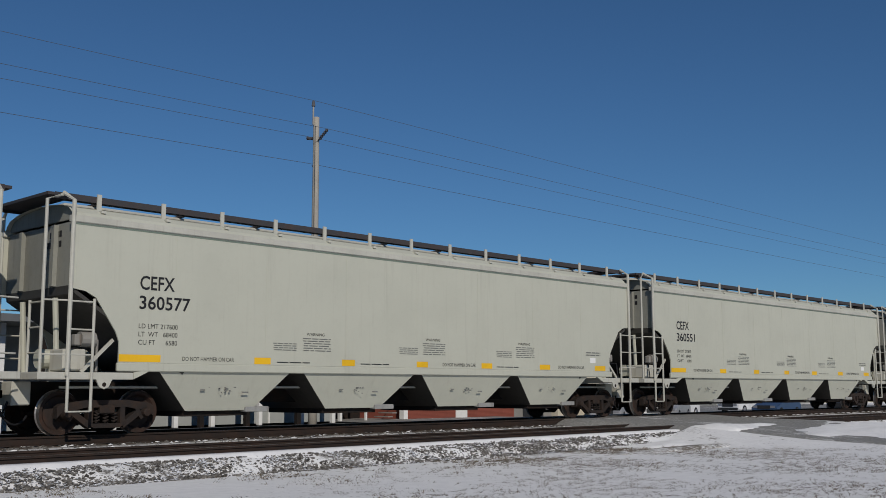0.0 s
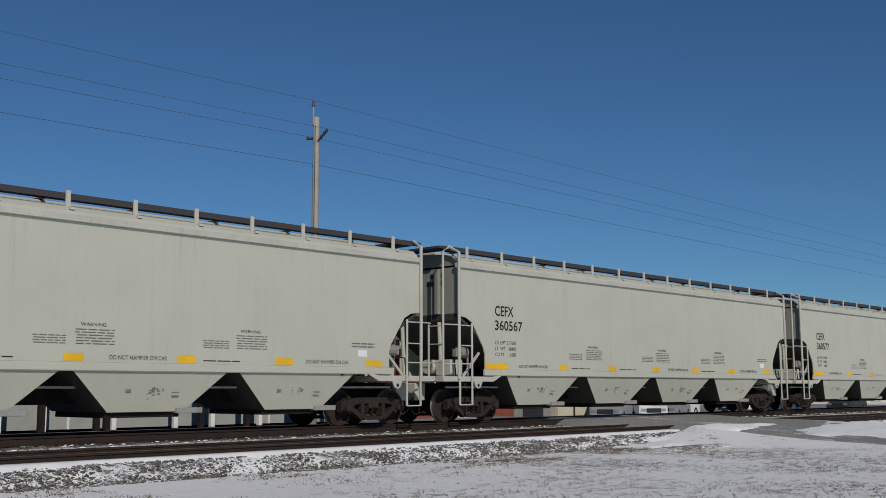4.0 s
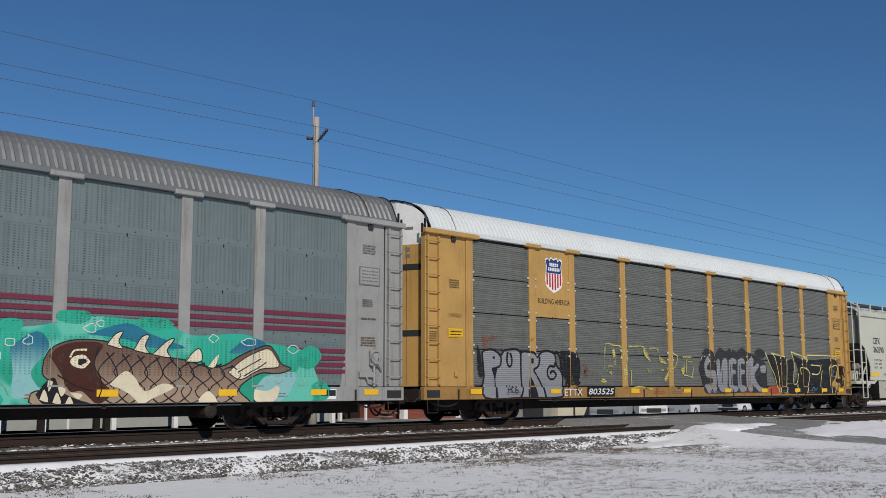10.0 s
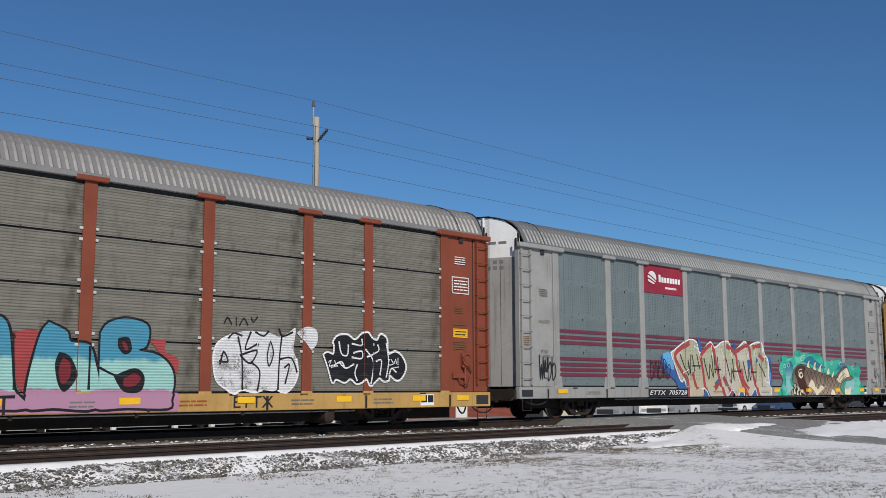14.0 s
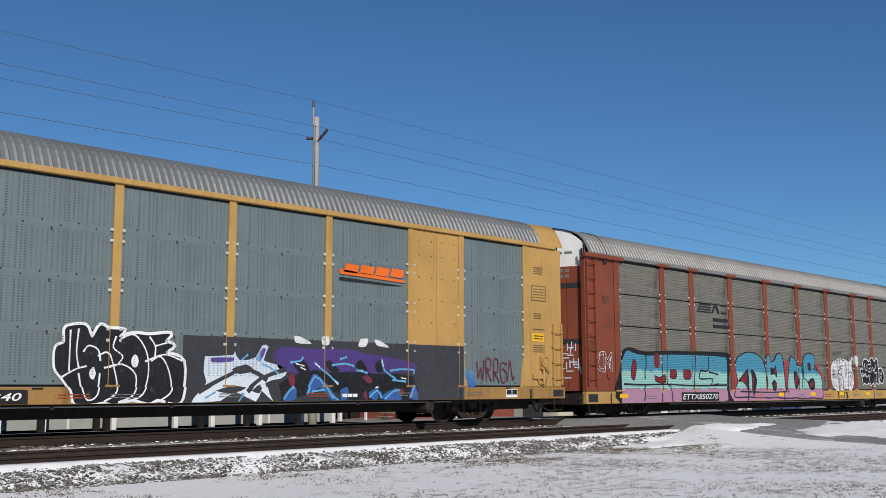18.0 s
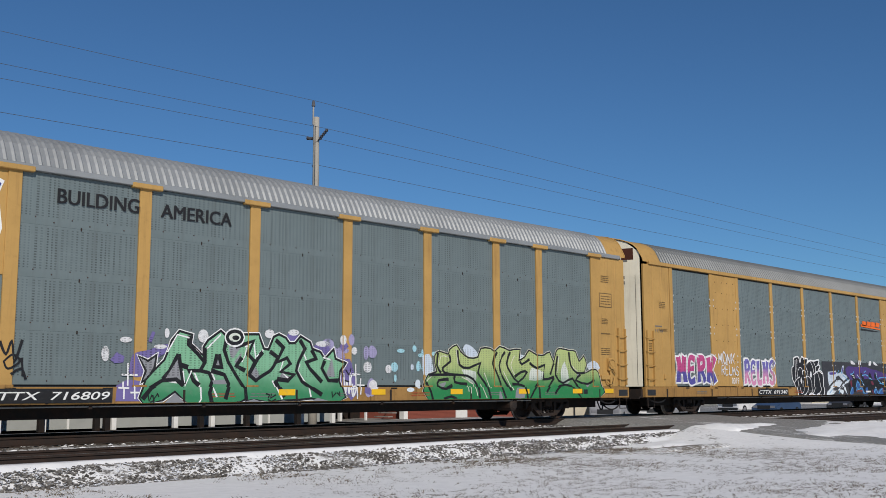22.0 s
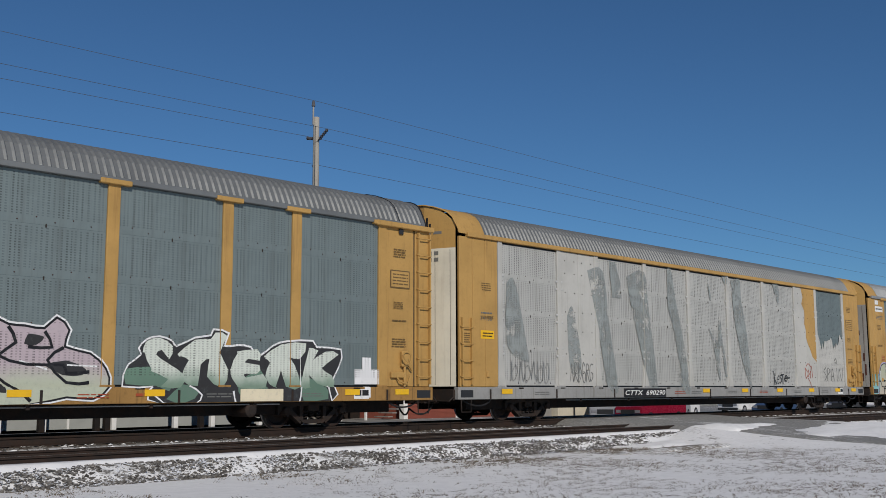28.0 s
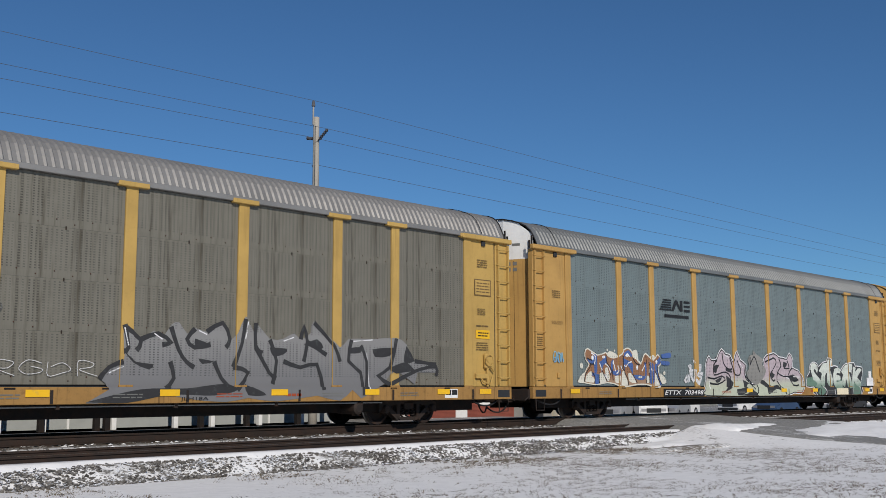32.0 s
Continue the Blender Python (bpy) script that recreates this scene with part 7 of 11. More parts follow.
def rack_union():
    car = autorack(dict(label="yellow car carrier wagon with ribbed grey panels, white roof and graffiti", body=M["yellow"], panel=M["rib"], ribs=17, depth=0.013, gap=0.032, keep_clear=(-7.8, -4.8), warn=(-12.74, 12.16), roof=M["roof_white"], sill=M["yellow_sill"], end=(M["yellow"], M["white"]), sign=M["yellow"], sign_label="yellow steel sign panel", dark_brake=True, slots=True))
    shield(car, -8.40, -7.58, 3.88, 4.93)
    sign_text(car, "BUILDING AMERICA", -8.79, -7.22, 3.50, 3.66, M["ink"], "black painted slogan")
    number(car, "803525", -6.45, -4.95, 0.69, 1.0, M["black"])
    sign_text(car, "ETTX", -7.62, -6.7, 0.72, 0.93, M["ink_white"], lift=0.020)
    art(car, -11.34, -7.63, 0.67, 2.07, "silver sprayed bubble letters with a thick black outline", [
        ("letter", M["spray_grey"], 0, [
            ((0, 91), (3, 96), (12, 98), (19, 91), (22, 87), (26, 97), (34, 100), (42, 100), (46, 94), (50, 97), (61, 95), (67, 86), (72, 96), (80, 100), (89, 94), (91, 81), (92, 68), (97, 58), (100, 41), (98, 14), (94, 0), (46, 0), (2, 1), (2, 45)),
        ]),
        ("outline", M["spray_black"], 0.085, [
            ((0, 91), (3, 96), (12, 98), (19, 91), (22, 87), (26, 97), (34, 100), (42, 100), (46, 94), (50, 97), (61, 95), (67, 86), (72, 96), (80, 100), (89, 94), (91, 81), (92, 68), (97, 58), (100, 41), (98, 14), (94, 0), (46, 0), (2, 1), (2, 45), (0, 91)),
        ]),
        ("stroke", M["spray_black"], 0.075, [
            ((19, 91), (22, 82), (21, 67), (16, 61), (11, 58)),
            ((30, 95), (29, 77), (31, 65), (34, 67), (35, 79), (33, 93)),
            ((46, 94), (46, 46), (47, 16), (44, 1)),
            ((70, 86), (68, 67), (61, 58), (68, 40), (73, 21), (76, 1)),
            ((90, 76), (89, 67), (83, 67), (80, 59), (80, 47), (84, 39), (89, 42), (91, 50), (87, 57), (83, 52)),
            ((89, 94), (93, 98), (97, 85), (98, 68), (100, 48)),
        ]),
        ("counter", M["spray_black"], 0, [
            ((11, 58), (17, 60), (15, 36), (17, 3), (14, 3), (14, 36)),
            ((15, 82), (14, 79), (14, 78), (13, 79), (12, 82), (13, 85), (14, 86), (14, 85)),
            ((61, 78), (61, 73), (59, 72), (58, 73), (58, 77), (58, 82), (59, 83), (61, 82)),
            ((57, 44), (61, 31), (66, 1), (56, 1)),
        ]),
        ("tag", M["spray_black"], 0.035, [
            ((28, 26), (29, 9)),
            ((32, 26), (32, 10)),
            ((29, 17), (32, 18)),
            ((36, 24), (33, 19), (34, 12), (36, 11)),
            ((40, 24), (37, 18), (38, 10), (41, 12), (40, 16), (38, 16)),
        ]),
    ])
    art(car, -11.56, -6.74, 0.72, 2.17, "thin black sprayed tags", [
        ("smudge", M["thin_black"], 0, [
            ((80, 95), (92, 93), (100, 77), (99, 33), (88, 23), (80, 59)),
            ((0, 100), (3, 84), (5, 40), (1, 46)),
        ]),
        ("tag", M["spray_black"], 0.05, [
            ((83, 87), (85, 62)),
            ((88, 87), (88, 64)),
            ((84, 74), (88, 76)),
            ((93, 88), (90, 76), (91, 65), (93, 66)),
            ((98, 87), (95, 80), (95, 68), (99, 72), (98, 78)),
            ((84, 57), (86, 40), (88, 54), (89, 39), (91, 58)),
            ((96, 55), (92, 48), (93, 38), (96, 42)),
            ((85, 31), (86, 18), (90, 30), (88, 33)),
            ((93, 33), (100, 27), (94, 20), (99, 0)),
        ]),
    ])
    art(car, -6.56, 0.12, 0.91, 2.39, "worn yellow outline letters", [
        ("patch", M["thin_yellow"], 0, [
            ((24, 86), (26, 87), (27, 60), (26, 51), (25, 55)),
            ((30, 87), (34, 89), (33, 75), (31, 64), (32, 81)),
            ((51, 90), (54, 93), (59, 54), (58, 61), (53, 75)),
            ((66, 77), (73, 61), (68, 61), (66, 68)),
            ((70, 24), (77, 50), (81, 51), (75, 33), (72, 17)),
            ((32, 44), (35, 46), (36, 33), (32, 33)),
            ((20, 41), (24, 39), (23, 31)),
            ((55, 48), (59, 45), (58, 37), (55, 41)),
            ((14, 18), (16, 24), (19, 16), (15, 14)),
            ((87, 47), (90, 68), (91, 50), (89, 34)),
        ]),
        ("outline", M["thin_yellow"], 0.05, [
            ((18, 92), (17, 46), (20, 39)),
            ((18, 98), (21, 100), (25, 97), (30, 96), (33, 90)),
            ((22, 67), (22, 51), (25, 51)),
            ((20, 51), (26, 51)),
            ((38, 95), (48, 98), (52, 95)),
            ((57, 93), (64, 94), (65, 85)),
            ((62, 57), (66, 46), (70, 44)),
            ((89, 77), (100, 76), (100, 57), (98, 28)),
            ((90, 34), (98, 29)),
            ((93, 71), (92, 40)),
            ((94, 66), (98, 66)),
            ((80, 83), (84, 76), (81, 50)),
            ((38, 0), (47, 6), (58, 0)),
            ((34, 19), (35, 52), (37, 79)),
            ((40, 10), (40, 42)),
            ((78, 78), (76, 55), (73, 46)),
        ]),
        ("spatter", M["thin_red"], 0, [
            ((0, 49), (3, 48), (4, 35), (3, 22), (1, 30)),
            ((3, 44), (7, 38), (10, 40), (7, 34), (4, 34)),
        ]),
    ])
    art(car, 0.51, 5.8, 0.74, 2.49, "silver bubble letters on a cloud of black spray", [
        ("cloud", M["spray_coal"], 0, [
            ((0, 52), (3, 75), (9, 94), (16, 90), (22, 83), (29, 98), (37, 90), (44, 98), (53, 91), (61, 100), (68, 91), (80, 85), (88, 78), (97, 66), (98, 42), (94, 5), (57, 2), (16, 0), (5, 4), (4, 22)),
            ((80, 88), (85, 100), (93, 98), (97, 86), (91, 78)),
        ]),
        ("letter", M["spray_grey"], 0, [
            ((7, 64), (11, 78), (14, 73), (13, 63), (10, 56), (12, 49), (21, 49), (23, 34), (22, 13), (18, 1), (15, 11), (12, 1), (8, 6), (7, 19), (16, 22), (16, 32), (9, 36), (7, 51)),
            ((25, 74), (28, 70), (29, 43), (32, 71), (37, 75), (39, 66), (38, 19), (36, 7), (28, 4), (24, 19)),
            ((41, 71), (46, 77), (52, 72), (51, 63), (47, 65), (46, 52), (50, 51), (50, 42), (46, 40), (46, 19), (52, 16), (50, 5), (42, 5), (40, 23)),
            ((54, 72), (60, 78), (64, 73), (64, 64), (59, 65), (59, 53), (64, 51), (63, 42), (59, 41), (59, 20), (64, 16), (63, 5), (55, 5), (53, 23)),
            ((67, 69), (73, 80), (78, 75), (77, 59), (84, 67), (86, 60), (80, 47), (79, 36), (84, 20), (90, 9), (83, 4), (74, 20), (73, 5), (67, 7), (66, 37)),
            ((88, 60), (94, 64), (97, 60), (96, 47), (89, 47)),
        ]),
        ("stroke", M["spray_black"], 0.04, [
            ((21, 70), (24, 23), (22, 6)),
            ((32, 50), (31, 23)),
            ((83, 38), (88, 33), (85, 23), (89, 16)),
            ((43, 61), (44, 19)),
            ((56, 62), (56, 20)),
            ((71, 62), (70, 20)),
        ]),
        ("highlight", M["thin_white"], 0.03, [
            ((2, 69), (5, 79), (8, 77)),
            ((24, 70), (24, 40)),
            ((45, 100), (45, 91)),
            ((97, 90), (100, 79)),
        ]),
    ])
    art(car, 5.64, 12.43, 0.72, 2.43, "angular pale yellow outline letters on black spray", [
        ("shade", M["thin_black"], 0, [
            ((2, 91), (25, 88), (26, 76), (35, 81), (36, 28), (25, 26), (24, 4), (17, 2), (10, 40)),
            ((33, 96), (53, 82), (96, 86), (96, 48), (89, 22), (94, 1), (24, 2), (26, 22), (36, 24), (42, 61)),
        ]),
        ("field", M["spray_black"], 0, [
            ((25, 22), (51, 23), (87, 22), (93, 0), (57, 0), (25, 1)),
        ]),
        ("patch", M["rust_mark"], 0, [
            ((3, 17), (15, 18), (15, 2), (2, 2)),
        ]),
        ("outline", M["spray_yellow"], 0.05, [
            ((0, 95), (7, 59), (11, 41), (15, 2)),
            ((7, 95), (12, 84), (16, 44), (17, 2)),
            ((7, 95), (22, 88), (25, 87)),
            ((33, 100), (54, 86), (54, 76)),
            ((33, 100), (37, 73), (35, 26), (40, 26), (42, 49)),
            ((41, 22), (37, 1)),
            ((27, 82), (27, 57), (25, 2)),
            ((55, 94), (74, 95), (96, 94), (96, 85)),
            ((55, 94), (53, 66), (58, 46), (52, 1)),
            ((56, 58), (46, 63), (46, 46)),
            ((60, 70), (73, 69)),
            ((61, 48), (71, 49), (75, 72)),
            ((76, 57), (73, 22), (73, 1)),
            ((87, 68), (88, 0)),
            ((86, 63), (97, 71), (99, 43), (95, 22), (93, 2)),
            ((99, 40), (100, 3)),
        ]),
        ("tag", M["spray_sky"], 0.025, [
            ((58, 6), (61, 15), (64, 8), (66, 14)),
            ((89, 60), (92, 54), (89, 45), (93, 43)),
        ]),
    ])
    splashes(car, M["thin_red"], -11.3, -6.8, 2.15, 2.5, 16, 101, 0.16, "faint red overspray")
    splashes(car, M["thin_red"], -6.6, -5.4, 1.1, 1.7, 7, 102, 0.16, "orange overspray")
    splashes(car, M["thin_red"], 0.8, 3.6, 2.25, 2.6, 12, 103, 0.16, "faint red overspray")
    return car


def rack_mex():
    car = autorack(dict(label="silver car carrier wagon with perforated panels, maroon stripes and graffiti", body=M["silver"], panel=M["perf"], ribs=2, depth=0.002, roof=M["roof_grey"], sill=M["silver"], end=(M["silver"], M["white"]), flare=True, clips=False, eave=M["roof_grey"], data=M["ink_grey"]))
    for z in (2.66, 2.47, 2.30, 1.81, 1.63, 1.47, 1.31):
        edges = sorted([s * p for p in POSTS for s in (-1, 1)])
        d = Decal(car)
        for a, b in zip(edges, edges[1:]):
            d.rect(a + 0.15, b - 0.15, z, z + 0.10)
        d.lay("stripe", M["maroon"], car["top"], 0.003, "maroon painted stripe")
    root = plate(car, -6.96, -4.42, 4.22, 5.18, M["crimson"], "red name board with white emblem bars", 0.008, "name_board")
    disc = Decal(car).blob(-6.42, 4.74, 0.27, 0.24, 24, 0.0).lay("emblem", M["ink_white"], root, 0.012)
    d = Decal(car)
    for k in range(3):
        d.stroke([tuple(p) for p in curve([(-6.75, 4.86 - 0.13 * k), (-6.5, 4.80 - 0.13 * k), (-6.2, 4.66 - 0.10 * k)])], 0.05, 4 * k)
    tagged(d.lay("swoosh", M["crimson"], disc, 0.016), kind="stuff")
    d = Decal(car)
    blocks(d, -6.02, -4.58, 4.62, 4.80, 8).rect(-6.0, -5.87, 4.801, 4.88)
    blocks(d, -5.6, -4.85, 4.40, 4.47, 11)
    tagged(d.lay("emblem", M["ink_white"], root, 0.012), kind="stuff")
    number(car, "ETTX  705728", -6.91, -4.39, 0.66, 0.93, M["black"])
    sign_text(car, "FXE", -12.62, -12.3, 2.0, 2.1, M["ink_grey"])
    sign_text(car, "11075", -12.66, -12.22, 1.85, 1.95, M["ink_grey"])
    scribble(car, -12.75, -11.95, 1.15, 1.95, M["spray_black"], 0.035, 4, 11)
    scribble(car, -6.7, -5.4, 1.3, 1.9, M["spray_black"], 0.03, 5, 14)
    art(car, -5.97, 2.18, 0.54, 2.77, "tan sprayed letters with thick red edges and a white outline", [
        ("cloud", M["spray_deep"], 0, [
            ((0, 68), (6, 71), (8, 59), (12, 41), (17, 32), (19, 17), (14, 11), (11, 28), (2, 47)),
            ((90, 52), (98, 74), (100, 53), (98, 16), (93, 24)),
            ((30, 81), (31, 100), (33, 87), (33, 76)),
            ((62, 88), (64, 96), (64, 78), (62, 74)),
        ]),
        ("cloud", M["spray_sky"], 0, [
            ((1, 71), (7, 73), (10, 47), (3, 56)),
            ((93, 42), (96, 62), (99, 46), (97, 27)),
        ]),
        ("outline", M["spray_white"], 0.13, [
            ((8, 73), (17, 88), (23, 95), (29, 92), (32, 74), (41, 93), (45, 84), (52, 94), (58, 94), (62, 78), (73, 97), (77, 88), (81, 94), (89, 97), (92, 78), (96, 67), (96, 38), (94, 0), (54, 1), (19, 3), (20, 17), (18, 34), (15, 31), (8, 73)),
        ]),
        ("letter", M["spray_tan"], 0, [
            ((8, 73), (17, 88), (23, 95), (29, 92), (32, 74), (41, 93), (45, 84), (52, 94), (58, 94), (62, 78), (73, 97), (77, 88), (81, 94), (89, 97), (92, 78), (96, 67), (96, 38), (94, 0), (54, 1), (19, 3), (20, 17), (18, 34), (15, 31)),
        ]),
        ("edge", M["spray_red"], 0.17, [
            ((23, 91), (11, 71), (16, 45), (20, 31), (20, 3)),
            ((32, 74), (34, 46), (36, 3)),
            ((25, 43), (28, 17)),
            ((44, 81), (47, 46), (52, 2)),
            ((52, 37), (58, 10), (64, 2)),
            ((55, 89), (64, 77), (66, 51), (74, 1)),
            ((78, 86), (80, 48), (85, 1)),
            ((87, 77), (91, 66)),
            ((33, 74), (41, 89), (44, 80)),
            ((62, 77), (75, 92), (78, 84)),
            ((81, 89), (89, 93)),
            ((69, 51), (71, 32), (75, 17)),
            ((43, 17), (46, 23), (50, 29)),
        ]),
        ("accent", M["spray_deep"], 0, [
            ((36, 18), (32, 2), (39, 2)),
            ((59, 17), (54, 1), (62, 1)),
            ((68, 17), (64, 1), (70, 1)),
            ((81, 17), (76, 1), (83, 0)),
            ((44, 27), (48, 35), (48, 31), (45, 22)),
            ((75, 66), (78, 67), (78, 52), (76, 52)),
            ((84, 72), (86, 67), (84, 62)),
        ]),
        ("highlight", M["spray_white"], 0.035, [
            ((31, 17), (35, 16), (38, 3)),
            ((54, 2), (59, 15), (63, 2)),
            ((64, 2), (68, 17), (71, 1)),
            ((76, 1), (81, 17), (83, 1)),
            ((27, 86), (30, 81), (32, 68)),
            ((42, 89), (43, 68)),
            ((51, 83), (53, 69)),
            ((59, 84), (61, 68)),
            ((74, 87), (76, 73)),
            ((84, 88), (82, 72)),
            ((17, 42), (21, 48)),
            ((90, 89), (91, 74), (96, 66)),
            ((63, 58), (66, 37), (67, 29)),
            ((92, 45), (92, 32), (96, 27)),
        ]),
        ("tag", M["spray_black"], 0.05, [
            ((15, 72), (21, 39), (21, 62), (23, 39), (24, 72)),
            ((25, 72), (27, 45)),
            ((25, 54), (32, 54)),
            ((29, 73), (31, 49)),
            ((35, 67), (39, 33), (40, 57), (43, 36), (42, 72)),
            ((44, 71), (45, 43)),
            ((44, 49), (50, 49)),
            ((47, 70), (48, 43)),
            ((54, 69), (59, 27), (60, 51), (62, 32), (61, 68)),
            ((62, 47), (69, 47)),
            ((67, 66), (68, 44)),
            ((71, 65), (75, 29), (76, 52), (78, 32), (79, 69)),
            ((79, 46), (84, 46)),
            ((84, 66), (83, 29)),
            ((87, 61), (92, 38)),
            ((94, 71), (94, 53)),
            ((98, 62), (99, 46)),
        ]),
    ])
    art(car, 2.53, 11.22, 0.54, 2.51, "sprayed brown fish with cream fins on a green cloud", [
        ("cloud", M["spray_aqua"], 0, [
            ((3, 56), (6, 76), (17, 84), (24, 94), (36, 94), (48, 90), (55, 79), (70, 83), (78, 74), (90, 67), (94, 48), (96, 20), (90, 0), (43, 2), (6, 3), (4, 19), (7, 35)),
        ]),
        ("cloud", M["thin_aqua"], 0, [
            ((8, 10), (7, 4), (4, 2), (1, 4), (0, 10), (1, 16), (4, 19), (7, 16)),
            ((28, 94), (27, 89), (24, 86), (20, 88), (19, 92), (20, 98), (24, 100), (27, 99)),
            ((50, 90), (48, 85), (44, 82), (40, 84), (39, 89), (40, 94), (44, 97), (48, 95)),
            ((97, 58), (95, 48), (92, 44), (89, 48), (88, 57), (90, 67), (93, 72), (96, 68)),
            ((100, 18), (99, 9), (96, 6), (94, 9), (93, 18), (94, 26), (97, 30), (99, 26)),
            ((12, 83), (11, 78), (9, 76), (7, 77), (6, 82), (7, 87), (9, 89), (11, 88)),
        ]),
        ("patch", M["spray_teal"], 0, [
            ((9, 61), (15, 77), (18, 62), (14, 37), (16, 18), (10, 12), (10, 36)),
            ((27, 76), (37, 89), (44, 78), (53, 65), (44, 64), (37, 72)),
            ((66, 61), (72, 78), (78, 72), (70, 61)),
            ((74, 18), (78, 35), (88, 40), (86, 18), (81, 2), (77, 5)),
        ]),
        ("bubble", M["spray_mint"], 0.022, [
            ((7, 52), (7, 49), (6, 48), (5, 49), (5, 52), (5, 55), (6, 57), (7, 55), (7, 52)),
            ((10, 65), (10, 63), (9, 62), (8, 63), (8, 65), (8, 68), (9, 69), (10, 68), (10, 65)),
            ((14, 68), (14, 65), (13, 64), (12, 65), (12, 68), (13, 71), (13, 73), (14, 71), (14, 68)),
            ((29, 82), (29, 79), (28, 78), (27, 79), (26, 82), (27, 85), (28, 87), (29, 85), (29, 82)),
            ((31, 88), (31, 85), (30, 84), (30, 85), (29, 88), (30, 90), (30, 91), (31, 90), (31, 88)),
            ((74, 74), (74, 71), (72, 70), (71, 71), (70, 74), (71, 76), (72, 78), (74, 77), (74, 74)),
            ((63, 77), (62, 73), (61, 72), (61, 73), (60, 76), (61, 80), (61, 81), (62, 80), (63, 77)),
            ((89, 67), (88, 64), (87, 62), (86, 64), (85, 67), (86, 71), (87, 72), (88, 71), (89, 67)),
            ((91, 28), (91, 25), (90, 24), (89, 25), (89, 28), (89, 31), (90, 32), (91, 31), (91, 28)),
            ((78, 28), (80, 35), (82, 26), (84, 34)),
            ((4, 19), (7, 27), (9, 14)),
        ]),
        ("outline", M["spray_black"], 0.07, [
            ((17, 49), (19, 62), (24, 69), (31, 69), (39, 61), (46, 55), (53, 51), (60, 44), (65, 46), (70, 58), (78, 70), (81, 62), (83, 49), (86, 44), (82, 39), (76, 39), (71, 28), (69, 18), (71, 1), (43, 2), (17, 3), (14, 14), (16, 18), (18, 12), (21, 10), (20, 25), (17, 34), (17, 49)),
        ]),
        ("body", M["spray_fish"], 0, [
            ((17, 49), (19, 62), (24, 69), (31, 69), (39, 61), (46, 55), (53, 51), (60, 44), (65, 46), (70, 58), (78, 70), (81, 62), (83, 49), (86, 44), (82, 39), (76, 39), (71, 28), (69, 18), (71, 1), (43, 2), (17, 3), (14, 14), (16, 18), (18, 12), (21, 10), (20, 25), (17, 34)),
        ]),
        ("scale_pattern", M["spray_black"], 0.028, [
            ((32, 58), (35, 34), (30, 18), (34, 4)),
            ((34, 58), (30, 38), (34, 20), (30, 4)),
            ((36, 57), (39, 35), (35, 18), (38, 4)),
            ((38, 56), (34, 38), (38, 20), (34, 4)),
            ((40, 56), (43, 35), (39, 18), (42, 4)),
            ((42, 55), (38, 38), (42, 20), (38, 4)),
            ((45, 54), (47, 35), (43, 18), (46, 4)),
            ((46, 54), (42, 38), (46, 20), (42, 4)),
            ((49, 53), (52, 35), (47, 18), (51, 4)),
            ((50, 52), (47, 38), (51, 20), (46, 4)),
            ((53, 52), (56, 35), (52, 18), (55, 3)),
            ((55, 51), (51, 38), (55, 20), (51, 4)),
            ((58, 50), (61, 35), (56, 18), (60, 3)),
            ((59, 49), (55, 39), (60, 20), (55, 3)),
            ((62, 49), (65, 35), (60, 18), (64, 3)),
            ((64, 48), (60, 39), (64, 20), (60, 3)),
            ((67, 47), (70, 35), (65, 18), (69, 3)),
            ((68, 46), (64, 39), (69, 20), (64, 3)),
        ]),
        ("head_shade", M["brown_dark"], 0, [
            ((18, 53), (20, 62), (25, 68), (31, 66), (29, 49), (30, 34), (33, 18), (30, 5), (26, 18), (23, 18), (21, 34)),
        ]),
        ("mouth", M["spray_black"], 0, [
            ((15, 15), (19, 32), (21, 18), (25, 10), (28, 5), (18, 4)),
        ]),
        ("tooth", M["spray_cream"], 0, [
            ((16, 10), (17, 20), (18, 8)),
            ((19, 7), (20, 17), (21, 6)),
            ((22, 5), (23, 13), (24, 4)),
            ((18, 29), (18, 18), (19, 27)),
            ((20, 24), (21, 13), (22, 20)),
            ((23, 17), (25, 10), (26, 15)),
        ]),
        ("fin", M["spray_cream"], 0, [
            ((32, 66), (34, 77), (36, 80), (35, 70), (36, 62)),
            ((39, 61), (41, 75), (43, 77), (42, 66), (43, 58)),
            ((44, 57), (48, 72), (50, 74), (48, 62), (49, 54)),
            ((53, 50), (57, 65), (58, 51)),
            ((60, 45), (63, 59), (62, 45)),
            ((66, 39), (71, 55), (78, 67), (81, 58), (82, 46), (76, 43), (70, 31)),
            ((33, 25), (37, 39), (40, 30), (42, 18), (47, 26), (50, 22), (44, 10), (41, 4), (38, 15)),
            ((57, 9), (60, 18), (63, 2), (58, 2)),
            ((74, 20), (78, 18), (82, 24), (81, 8), (77, 3), (74, 8)),
        ]),
        ("stroke", M["spray_black"], 0.026, [
            ((32, 66), (34, 77), (36, 80), (35, 70), (36, 62), (32, 66)),
            ((39, 61), (41, 75), (43, 77), (42, 66), (43, 58), (39, 61)),
            ((44, 57), (48, 72), (50, 74), (48, 62), (49, 54), (44, 57)),
            ((53, 50), (57, 65), (58, 51), (53, 50)),
            ((66, 39), (71, 55), (78, 67), (81, 58), (82, 46), (76, 43), (70, 31), (66, 39)),
            ((69, 39), (76, 55)),
            ((71, 35), (78, 51)),
            ((30, 63), (29, 45), (31, 27), (30, 10)),
            ((20, 34), (25, 23), (29, 18)),
        ]),
        ("eye", M["spray_cream"], 0, [
